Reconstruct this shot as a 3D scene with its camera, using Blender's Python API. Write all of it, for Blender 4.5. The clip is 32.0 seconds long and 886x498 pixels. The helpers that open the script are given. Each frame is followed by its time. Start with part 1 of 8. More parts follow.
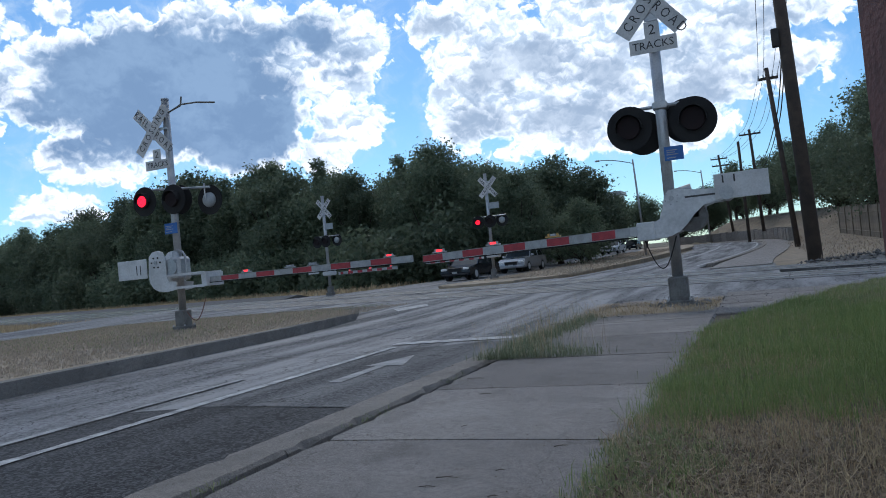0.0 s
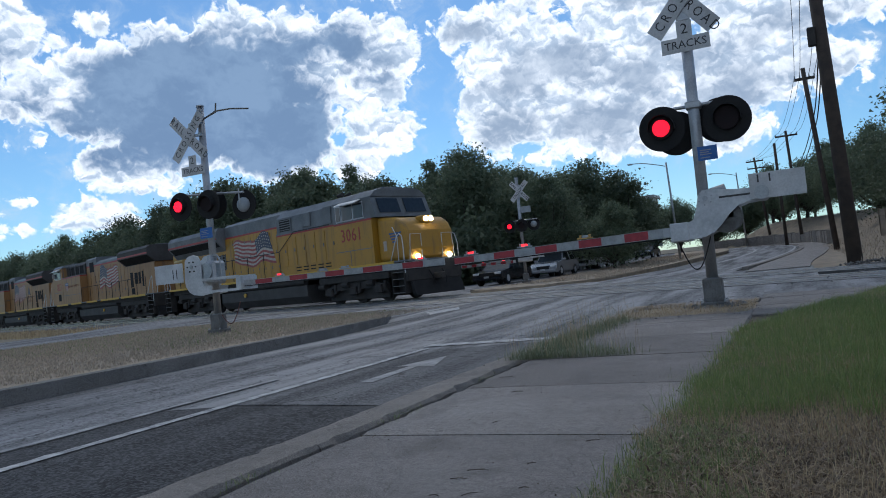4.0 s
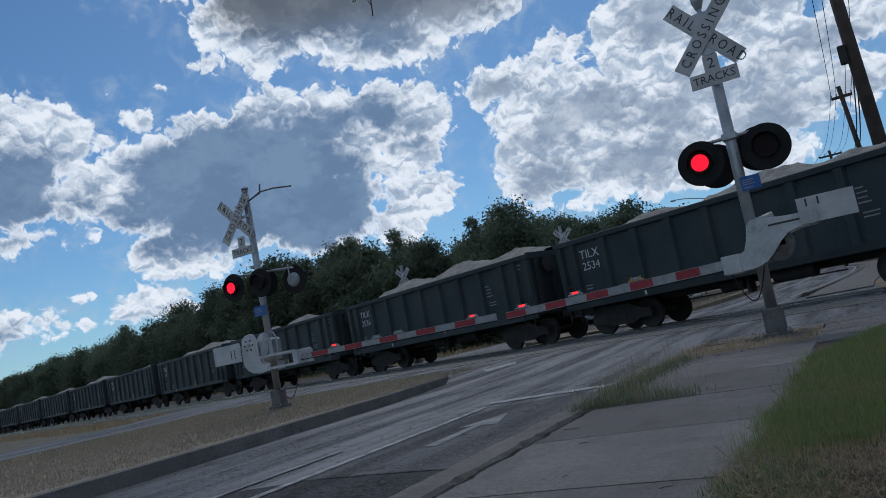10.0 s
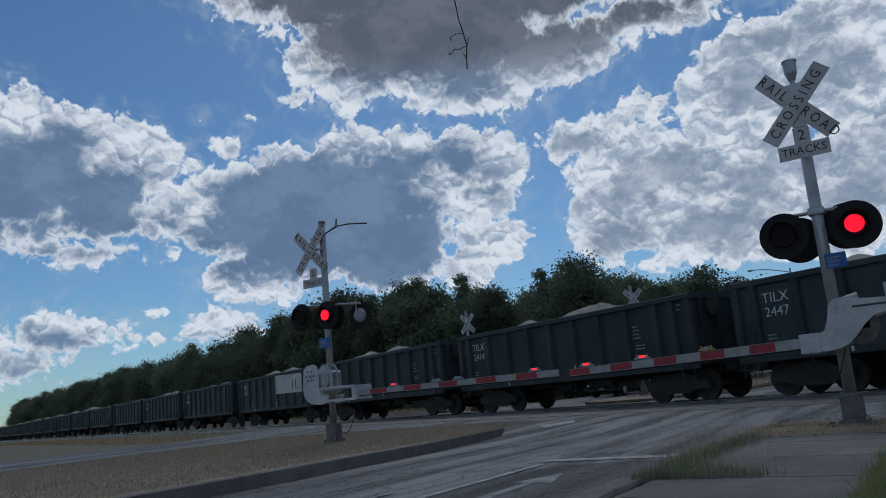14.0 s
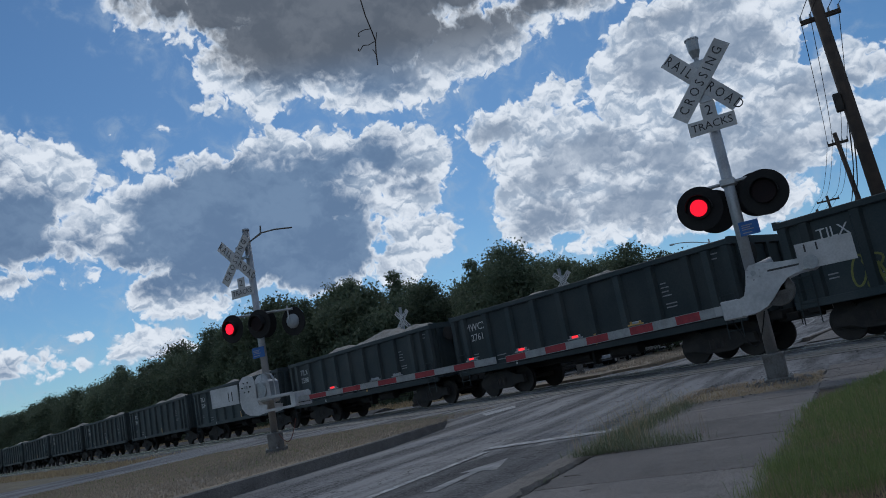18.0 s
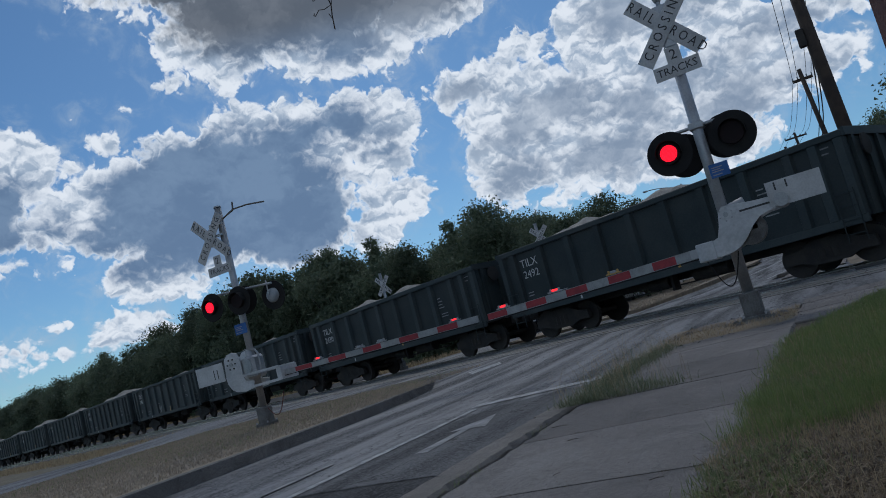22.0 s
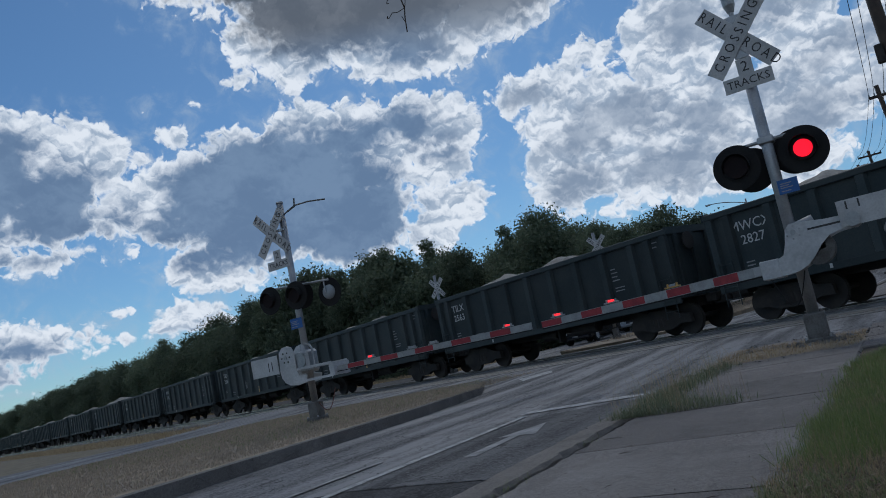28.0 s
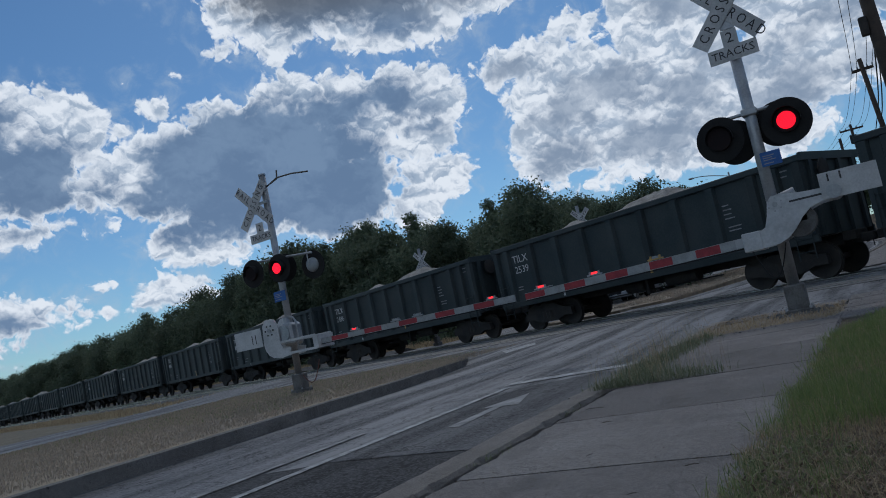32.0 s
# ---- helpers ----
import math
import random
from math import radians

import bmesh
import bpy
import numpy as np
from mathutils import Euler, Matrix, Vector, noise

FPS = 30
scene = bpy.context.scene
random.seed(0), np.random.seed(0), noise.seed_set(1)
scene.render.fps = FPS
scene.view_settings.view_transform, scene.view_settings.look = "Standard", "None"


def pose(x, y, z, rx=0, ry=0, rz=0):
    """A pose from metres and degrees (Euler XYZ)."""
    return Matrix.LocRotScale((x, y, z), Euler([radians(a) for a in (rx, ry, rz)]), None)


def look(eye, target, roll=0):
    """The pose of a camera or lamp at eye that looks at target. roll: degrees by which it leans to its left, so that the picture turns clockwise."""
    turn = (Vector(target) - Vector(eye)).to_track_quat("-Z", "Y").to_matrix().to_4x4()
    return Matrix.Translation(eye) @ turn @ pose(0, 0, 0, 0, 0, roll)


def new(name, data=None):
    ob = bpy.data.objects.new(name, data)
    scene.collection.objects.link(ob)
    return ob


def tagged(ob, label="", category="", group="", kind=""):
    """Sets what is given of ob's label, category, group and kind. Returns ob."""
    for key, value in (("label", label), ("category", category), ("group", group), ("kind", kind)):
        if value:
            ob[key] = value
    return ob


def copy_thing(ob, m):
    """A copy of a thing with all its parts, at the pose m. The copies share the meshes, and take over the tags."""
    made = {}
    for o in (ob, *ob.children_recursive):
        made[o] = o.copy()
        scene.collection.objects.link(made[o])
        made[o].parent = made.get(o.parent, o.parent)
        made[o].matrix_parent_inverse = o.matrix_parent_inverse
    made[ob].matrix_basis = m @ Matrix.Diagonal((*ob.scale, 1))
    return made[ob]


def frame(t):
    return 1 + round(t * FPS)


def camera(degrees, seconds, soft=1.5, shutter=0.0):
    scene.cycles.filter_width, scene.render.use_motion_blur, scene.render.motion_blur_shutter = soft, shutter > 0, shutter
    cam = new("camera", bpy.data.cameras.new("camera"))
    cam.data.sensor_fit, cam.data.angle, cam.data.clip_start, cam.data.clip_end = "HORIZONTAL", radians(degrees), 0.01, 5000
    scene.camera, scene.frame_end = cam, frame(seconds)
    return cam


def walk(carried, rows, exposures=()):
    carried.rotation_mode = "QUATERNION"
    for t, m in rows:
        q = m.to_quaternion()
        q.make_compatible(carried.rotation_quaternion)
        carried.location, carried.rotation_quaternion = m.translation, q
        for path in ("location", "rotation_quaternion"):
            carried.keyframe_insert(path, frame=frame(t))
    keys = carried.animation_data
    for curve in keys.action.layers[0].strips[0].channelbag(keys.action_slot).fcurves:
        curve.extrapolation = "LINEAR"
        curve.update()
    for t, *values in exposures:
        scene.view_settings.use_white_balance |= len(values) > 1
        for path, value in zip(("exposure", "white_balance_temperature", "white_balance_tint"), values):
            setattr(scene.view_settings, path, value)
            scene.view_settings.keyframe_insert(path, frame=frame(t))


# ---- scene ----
cam = camera(60.08, 32.0, soft=0.95)
PATH = [
    (0, -0.022, 0.082, 0.807, 91.477, 5.475, 22.684),
    (0.5, -0.014, 0.081, 0.792, 91.138, 6.168, 21.464),
    (1, -0.015, 0.074, 0.805, 90.265, 6.474, 21.151),
    (1.5, -0.015, 0.082, 0.778, 89.706, 6.765, 21.524),
    (2, -0.018, 0.09, 0.782, 89.714, 7.016, 21.657),
    (2.5, -0.021, 0.093, 0.795, 89.433, 7.263, 21.938),
    (4.5, -0.007, 0.061, 0.753, 93.778, 6.175, 26.801),
    (5, 0.006, 0.058, 0.762, 95.743, 8.042, 28.551),
    (5.5, 0.017, 0.037, 0.77, 97.402, 9.235, 28.258),
    (6, 0.023, 0.037, 0.768, 98.004, 10.499, 26.545),
    (6.5, 0.029, 0.034, 0.771, 97.504, 11.752, 24.649),
    (7, 0.034, 0.049, 0.763, 96.842, 11.946, 23.368),
    (7.5, 0.015, 0.017, 0.76, 96.948, 10.891, 23.622),
    (8, 0.02, 0.044, 0.766, 96.837, 10.896, 24.14),
    (8.5, 0.022, 0.025, 0.77, 96.345, 11.106, 24.165),
    (9, 0.028, 0.032, 0.761, 95.822, 11.767, 24.777),
    (9.5, 0.028, 0.012, 0.763, 95.606, 12.319, 26.015),
    (10, 0.004, 0.02, 0.771, 96.974, 10.965, 29.1),
    (10.5, -0.006, -0.022, 0.796, 99.486, 8.504, 32.551),
    (11, 0.027, -0.005, 0.782, 99.656, 7.418, 31.08),
    (11.5, -0.002, 0.044, 0.752, 98.073, 4.638, 29.377),
    (12, -0.032, -0.016, 0.78, 99.283, 2.019, 32.423),
    (12.5, 0.002, -0.015, 0.771, 99.459, 3.077, 33.532),
    (13, -0.016, -0.035, 0.781, 99.596, 2.889, 33.069),
    (13.5, -0.01, -0.03, 0.788, 100.849, 3.192, 33.286),
    (14, -0.006, -0.027, 0.788, 100.992, 5.075, 33.33),
    (14.5, -0.005, -0.021, 0.788, 100.545, 7.243, 32.685),
    (15, -0.005, -0.021, 0.787, 100.09, 8.4, 31.732),
    (15.5, 0.001, -0.008, 0.787, 99.538, 9.081, 31.024),
    (17.5, -0.011, -0.011, 0.786, 99.82, 9.668, 30.166),
    (18, 0.007, -0.006, 0.784, 100.075, 10.553, 28.979),
    (18.5, 0.005, -0.006, 0.791, 100.333, 11.261, 27.731),
    (19, 0.011, -0.007, 0.788, 99.814, 11.778, 27.36),
    (19.5, 0.009, 0.004, 0.784, 99.27, 12.362, 27.673),
    (20, 0.013, -0.002, 0.787, 98.703, 13.788, 28.08),
    (20.5, 0.011, 0.014, 0.781, 98.198, 14.726, 28.171),
    (21, 0.008, 0.017, 0.781, 97.781, 15.115, 28.043),
    (21.5, 0.016, 0.027, 0.785, 97.153, 15.248, 27.788),
    (22, 0.015, 0.014, 0.782, 97.018, 14.864, 27.863),
    (22.5, 0.007, -0.024, 0.788, 97.936, 13.117, 28.955),
    (23, -0.014, -0.01, 0.781, 98.508, 11.93, 30.491),
    (23.5, -0.008, -0, 0.787, 98.279, 12.208, 31.015),
    (24, -0.008, -0.01, 0.781, 98.318, 12.316, 31.141),
    (24.5, -0.004, -0.009, 0.783, 98.012, 12.452, 30.983),
    (25, -0.007, -0.008, 0.782, 97.698, 12.503, 30.793),
    (25.5, -0.003, -0.016, 0.783, 97.724, 12.394, 30.889),
    (27.5, -0.008, -0.015, 0.779, 98.119, 11.857, 31.556),
    (28, -0.003, -0.016, 0.784, 98.191, 11.693, 31.681),
    (28.5, -0.012, -0.012, 0.779, 98.16, 12.034, 31.748),
    (29, -0.005, 0.004, 0.776, 97.42, 13.094, 31.043),
    (29.5, -0.001, 0.009, 0.777, 96.957, 13.126, 30.493),
    (30, -0.005, -0.013, 0.776, 97.18, 12.279, 30.749),
    (30.5, -0.017, 0.007, 0.765, 96.404, 12.407, 30.569),
    (31, -0.014, 0.017, 0.765, 95.381, 12.613, 29.857),
    (31.5, -0.008, -0.004, 0.771, 95.78, 12.059, 30.116),
    (32, -0.013, 0.014, 0.769, 95.961, 11.841, 30.496),
]
walk(cam, [(t, pose(*p)) for t, *p in PATH], exposures=[(0, 0.66, 6050, 10), (2.5, 0.66, 6050, 10), (4.5, 0.34, 6050, 10), (6, 0.08, 6050, 10), (9.5, 0.05, 6050, 10), (11, -0.22, 6050, 10), (15, -0.25, 6050, 10), (18, -0.12, 6050, 10), (32, -0.1, 6050, 10)])

# ---- sky, sun ----
world = bpy.data.worlds.new("world")
scene.world = world
world.use_nodes = True
wn, wl = world.node_tree.nodes, world.node_tree.links
wn.clear()
SUN_AZ, SUN_EL = 29.0, 41.0   # degrees to the left of the road's direction, and up
sky = wn.new("ShaderNodeTexSky")
sky.sky_type, sky.sun_disc = "NISHITA", False
sky.sun_elevation, sky.sun_rotation = radians(SUN_EL), radians(-SUN_AZ)
sky.air_density, sky.dust_density, sky.ozone_density = 1.0, 0.15, 2.5


def plug(socket, value):
    if isinstance(value, (int, float)):
        socket.default_value = value
    elif isinstance(value, tuple):
        socket.default_value = value
    else:
        wl.new(value, socket)


def ma(op, *args):
    n = wn.new("ShaderNodeMath")
    n.operation = op
    for sock, v in zip(n.inputs, args):
        plug(sock, v)
    return n.outputs[0]


def ve(op, *args):
    n = wn.new("ShaderNodeVectorMath")
    n.operation = op
    for sock, v in zip(n.inputs, args):
        plug(sock, v)
    return n.outputs["Value"] if op in ("LENGTH", "DOT_PRODUCT") else n.outputs["Vector"]


def soft_step(v, lo, hi):
    n = wn.new("ShaderNodeMapRange")
    n.interpolation_type = "SMOOTHSTEP"
    plug(n.inputs["Value"], v)
    n.inputs["From Min"].default_value, n.inputs["From Max"].default_value = lo, hi
    return n.outputs[0]


def fbm(vec, scale, detail, rough, distort=0.0):
    n = wn.new("ShaderNodeTexNoise")
    plug(n.inputs["Vector"], vec)
    n.inputs["Scale"].default_value, n.inputs["Detail"].default_value = scale, detail
    n.inputs["Roughness"].default_value, n.inputs["Distortion"].default_value = rough, distort
    return n.outputs["Fac"]


def cells(vec, scale):
    n = wn.new("ShaderNodeTexVoronoi")
    n.feature = "SMOOTH_F1"
    plug(n.inputs["Vector"], vec)
    n.inputs["Scale"].default_value, n.inputs["Smoothness"].default_value = scale, 0.35
    return n.outputs["Distance"]


def blend(f, a, b):
    n = wn.new("ShaderNodeMix")
    n.data_type = "RGBA"
    plug(n.inputs["Factor"], f)
    plug(n.inputs["A"], a)
    plug(n.inputs["B"], b)
    return n.outputs["Result"]


tc = wn.new("ShaderNodeTexCoord")
xyz = wn.new("ShaderNodeSeparateXYZ")
wl.new(tc.outputs["Generated"], xyz.inputs[0])
AZ = ma("MULTIPLY", ma("ARCTAN2", ma("MULTIPLY", xyz.outputs[0], -1.0), xyz.outputs[1]), 57.2958)
EL = ma("MULTIPLY", ma("ARCSINE", xyz.outputs[2]), 57.2958)
comb = wn.new("ShaderNodeCombineXYZ")
wl.new(AZ, comb.inputs[0])
wl.new(EL, comb.inputs[1])
FLAT = comb.outputs[0]
# the cumulus banks and their shaded hearts: azimuth, elevation, half width, half height in degrees (hearts: how dense)
BANKS = [(62.7, 17.7, 5.3, 4.7), (62.0, 21.2, 1.5, 1.7), (59.7, 18.9, 3.4, 2.8), (57.7, 17.2, 4.3, 4.1), (53.9, 18.1, 2.8, 2.7), (58.1, 14.0, 6.2, 1.6), 
    (57.5, 11.8, 3.6, 0.8), (66.7, 14.9, 5.4, 4.2), (51.8, 14.4, 2.3, 1.6), (42.0, 14.1, 9.0, 5.0), (47.8, 14.5, 4.5, 3.3), (35.9, 16.1, 6.5, 4.2), (36.5, 11.5, 5.1, 3.8), 
    (29.7, 17.2, 4.8, 2.6), (29.0, 14.3, 3.0, 1.9), (46.6, 10.0, 4.2, 1.8), (38.4, 18.4, 5.2, 1.8), (43.2, 18.0, 2.8, 1.4), (28.4, 11.3, 2.8, 1.7), (30.6, 9.5, 2.1, 1.9), 
    (26.7, 16.6, 1.9, 1.7), (44.6, 8.6, 2.5, 0.9), (48.4, 19.1, 0.8, 0.7), (32.7, 26.3, 10.5, 4.2), (38.2, 24.1, 3.8, 2.1), (28.9, 22.5, 5.1, 2.2), (22.1, 24.3, 6.0, 2.4), 
    (15.6, 25.5, 6.2, 1.6), (30.7, 30.2, 18.5, 4.6), (42.4, 22.6, 1.4, 0.5), (38.3, 22.2, 1.8, 0.7), (41.7, 25.4, 1.8, 1.9), (20.2, 17.8, 3.8, 1.8), 
    (22.3, 17.8, 1.9, 1.5), (17.0, 15.5, 5.2, 2.7), (18.8, 12.0, 4.1, 3.6), (13.0, 12.5, 5.7, 4.5), (9.2, 18.4, 4.6, 4.9), (4.5, 20.6, 7.4, 3.6), (6.7, 11.6, 5.6, 3.2), 
    (2.2, 17.2, 3.6, 2.8), (16.0, 19.6, 2.2, 0.9), (4.4, 8.6, 3.6, 2.2), (11.9, 8.4, 6.3, 1.1), (59.6, 6.5, 4.1, 1.5), (61.6, 4.5, 3.1, 1.4), (53.4, 5.9, 1.4, 0.6), 
    (49.0, 6.5, 3.1, 1.0), (51.3, 6.1, 1.7, 0.6), (2.4, 12.2, 4.5, 3.2), (-2.3, 11.7, 3.2, 1.8), (-1.2, 15.1, 6.0, 1.8), (6.6, 8.7, 4.7, 1.8), (-5.4, 14.7, 2.0, 0.8), 
    (49.8, 14.9, 1.8, 1.6), (50.9, 17.7, 1.6, 0.8)]
HEARTS = [(60.2, 14.2, 7.4, 2.3, 1), (62.0, 16.7, 5.0, 2.6, 0.9), (59.3, 19.0, 2.1, 1.5, 0.5), (66.4, 14.6, 5.5, 3.5, 1), (56.4, 15.8, 3.3, 2.3, 0.9), 
    (41.2, 13.7, 8.6, 4.6, 1), (36.5, 11.3, 5.1, 3.8, 1), (47.0, 11.9, 4.1, 2.0, 0.9), (45.7, 15.4, 3.7, 2.2, 0.9), (41.9, 17.2, 4.7, 1.8, 0.85), 
    (35.9, 16.9, 3.5, 1.7, 0.6), (30.8, 17.7, 2.4, 1.2, 0.7), (29.0, 15.3, 1.7, 1.0, 0.5), (32.7, 27.2, 9.6, 3.8, 1), (24.2, 25.7, 7.2, 2.8, 1), 
    (28.9, 23.5, 3.1, 1.8, 0.8), (16.8, 26.0, 5.8, 1.4, 0.9), (30.6, 31.3, 19.8, 4.7, 1), (18.0, 13.7, 2.4, 1.3, 0.6), (14.5, 14.5, 2.9, 1.5, 0.55), 
    (9.1, 19.7, 2.2, 1.9, 0.5), (3.7, 19.0, 3.0, 1.8, 0.65), (5.7, 14.5, 2.8, 1.6, 0.6), (11.7, 10.0, 3.7, 1.6, 0.65), (5.8, 21.9, 3.9, 1.1, 0.6), 
    (19.4, 10.6, 2.8, 1.3, 0.6), (21.0, 17.3, 1.9, 0.7, 0.5), (9.2, 12.8, 2.2, 1.5, 0.5), (4.3, 9.4, 2.6, 1.5, 0.6), (59.3, 5.9, 2.4, 0.8, 0.5), 
    (61.5, 3.9, 1.9, 0.7, 0.6), (2.9, 11.1, 2.6, 1.7, 0.6), (-1.9, 11.4, 2.1, 0.9, 0.5), (-1.2, 14.5, 3.5, 0.9, 0.6)]
PUFFS = [(49.9, 21.3, 0.6, 0.4), (52.6, 7.8, 0.7, 0.3), (14.9, 20.3, 0.5, 0.3), (46.5, 21.3, 0.5, 0.2), (45.4, 8.4, 0.4, 0.3)]


def banks(lobes):
    """How deep a direction lies inside a group of soft-edged lobes."""
    full = None
    for a_, e_, rx, ry, *dense in lobes:
        d = ve("LENGTH", ve("MULTIPLY", ve("SUBTRACT", BENT_WIDE, (a_, e_, 0.0)), (1 / rx, 1 / ry, 0.0)))
        d = ma("MULTIPLY", ma("SUBTRACT", 1.0, d), min(rx, ry) / 3.2)
        if dense:
            d = ma("SUBTRACT", d, 0.16 * (1 - dense[0]))
        full = d if full is None else ma("SMOOTH_MAX", full, d, 0.1)
    return full


def warped(scale, reach):
    n = wn.new("ShaderNodeTexNoise")
    wl.new(FLAT, n.inputs["Vector"])
    n.inputs["Scale"].default_value, n.inputs["Detail"].default_value = scale, 4
    return ve("ADD", FLAT, ve("MULTIPLY", ve("SUBTRACT", n.outputs["Color"], (0.5, 0.5, 0.5)), (reach, reach * 0.85, 0.0)))


BENT = warped(0.7, 2.4)
BENT_WIDE = warped(0.35, 1.8)
full, heart = banks(BANKS + PUFFS), banks(HEARTS)
LIFT = (-0.1, 1.0)                # the light comes from above


def billow(scale, lift):
    """Round heads of cloud, looked up a little towards the light."""
    return cells(ve("ADD", BENT, (LIFT[0] * lift, LIFT[1] * lift, 0.0)), scale)


big = fbm(FLAT, 0.30, 9, 0.58, 0.3)
lump, knob, bud = billow(0.55, 0), billow(1.3, 0), billow(3.0, 0)
ripple = ma("MULTIPLY", ma("SUBTRACT", big, 0.5), 0.75)
ripple = ma("ADD", ripple, ma("MULTIPLY", ma("SUBTRACT", 0.45, lump), 0.30))
ripple = ma("ADD", ripple, ma("MULTIPLY", ma("SUBTRACT", 0.42, knob), 0.24))
ripple = ma("ADD", ripple, ma("MULTIPLY", ma("SUBTRACT", 0.42, bud), 0.13))
shape = ma("ADD", ma("ADD", full, 0.05), ripple)
# the rest of the sky carries the same broken cloud
wide = ma("MULTIPLY", ma("SUBTRACT", fbm(tc.outputs["Generated"], 3.2, 8, 0.55), 0.5), 4.0)
away = ma("MAXIMUM", soft_step(EL, 35, 42), soft_step(ma("ABSOLUTE", ma("SUBTRACT", AZ, 31.0)), 40, 48))
near = ma("SUBTRACT", 1.0, away)
shape = ma("ADD", ma("MULTIPLY", shape, near), ma("MULTIPLY", wide, away))
cover = soft_step(shape, -0.03, 0.10)
veil = ma("MULTIPLY", soft_step(shape, -0.55, 0.05), ma("MULTIPLY", soft_step(fbm(FLAT, 0.5, 8, 0.62, 0.6), 0.42, 0.72), 0.5))
# sides of the billows that face up to the sun
lit = ma("MULTIPLY", ma("SUBTRACT", billow(0.55, 0.5), lump), 0.95)
lit = ma("ADD", lit, ma("MULTIPLY", ma("SUBTRACT", billow(1.3, 0.22), knob), 0.75))
lit = ma("ADD", lit, ma("MULTIPLY", ma("SUBTRACT", billow(3.0, 0.10), bud), 0.3))
curd = fbm(FLAT, 1.1, 9, 0.68)
lit = ma("ADD", lit, ma("MULTIPLY", ma("SUBTRACT", curd, 0.5), 0.5))
high = soft_step(EL, 21.5, 26)
west = soft_step(AZ, 22, 31)
tone = ma("ADD", heart, ma("ADD", ma("MULTIPLY", ma("SUBTRACT", fbm(FLAT, 0.42, 8, 0.6), 0.5), 1.15), ma("MULTIPLY", lit, -0.22)))
tone = ma("ADD", ma("MULTIPLY", tone, near), ma("MULTIPLY", ma("SUBTRACT", wide, 0.3), away))
shade = ma("MULTIPLY", soft_step(tone, -0.36, 0.2), soft_step(shape, 0.02, 0.30))
grey = blend(west, (0.25, 0.315, 0.41, 1.0), (0.14, 0.215, 0.335, 1.0))
grey = blend(high, grey, (0.115, 0.135, 0.165, 1.0))
pale = blend(high, blend(west, (0.40, 0.46, 0.54, 1.0), (0.185, 0.27, 0.395, 1.0)), (0.16, 0.18, 0.21, 1.0))
soft_grey = blend(soft_step(ma("ADD", fbm(FLAT, 0.22, 7, 0.58), ma("MULTIPLY", lit, 0.25)), 0.36, 0.66), grey, pale)
white = blend(soft_step(lit, -0.30, 0.26), (0.38, 0.46, 0.56, 1.0), (0.82, 0.85, 0.88, 1.0))
edge = ma("MULTIPLY", ma("SUBTRACT", 1.0, soft_step(shape, 0.05, 0.2)), 0.6)
cloud = blend(shade, blend(edge, white, (0.84, 0.87, 0.90, 1.0)), soft_grey)
bg = wn.new("ShaderNodeBackground")
bg.inputs["Strength"].default_value = 0.1
tint = wn.new("ShaderNodeMix")
tint.data_type, tint.blend_type = "RGBA", "MULTIPLY"
tint.inputs["Factor"].default_value = 1.0
wl.new(sky.outputs[0], tint.inputs["A"])
tint.inputs["B"].default_value = (0.47, 0.63, 0.72, 1)
CLOUD_GAIN = wn.new("ShaderNodeVectorMath")
CLOUD_GAIN.operation = "SCALE"
wl.new(cloud, CLOUD_GAIN.inputs[0])
CLOUD_GAIN.inputs["Scale"].default_value = 10.0
both = blend(cover, blend(veil, tint.outputs["Result"], (4.4, 5.3, 6.2, 1.0)), CLOUD_GAIN.outputs[0])
wl.new(both, bg.inputs[0])
wout = wn.new("ShaderNodeOutputWorld")
wl.new(bg.outputs[0], wout.inputs[0])
sun = new("sun", bpy.data.lights.new("sun", "SUN"))
sun.data.energy, sun.data.angle, sun.data.color = 0.6, radians(12), (1.0, 0.95, 0.88)
sa, se = radians(SUN_AZ), radians(SUN_EL)
sun.matrix_world = look((0, 0, 60), (60 * math.sin(sa) * math.cos(se), -60 * math.cos(sa) * math.cos(se), 60 - 60 * math.sin(se)))

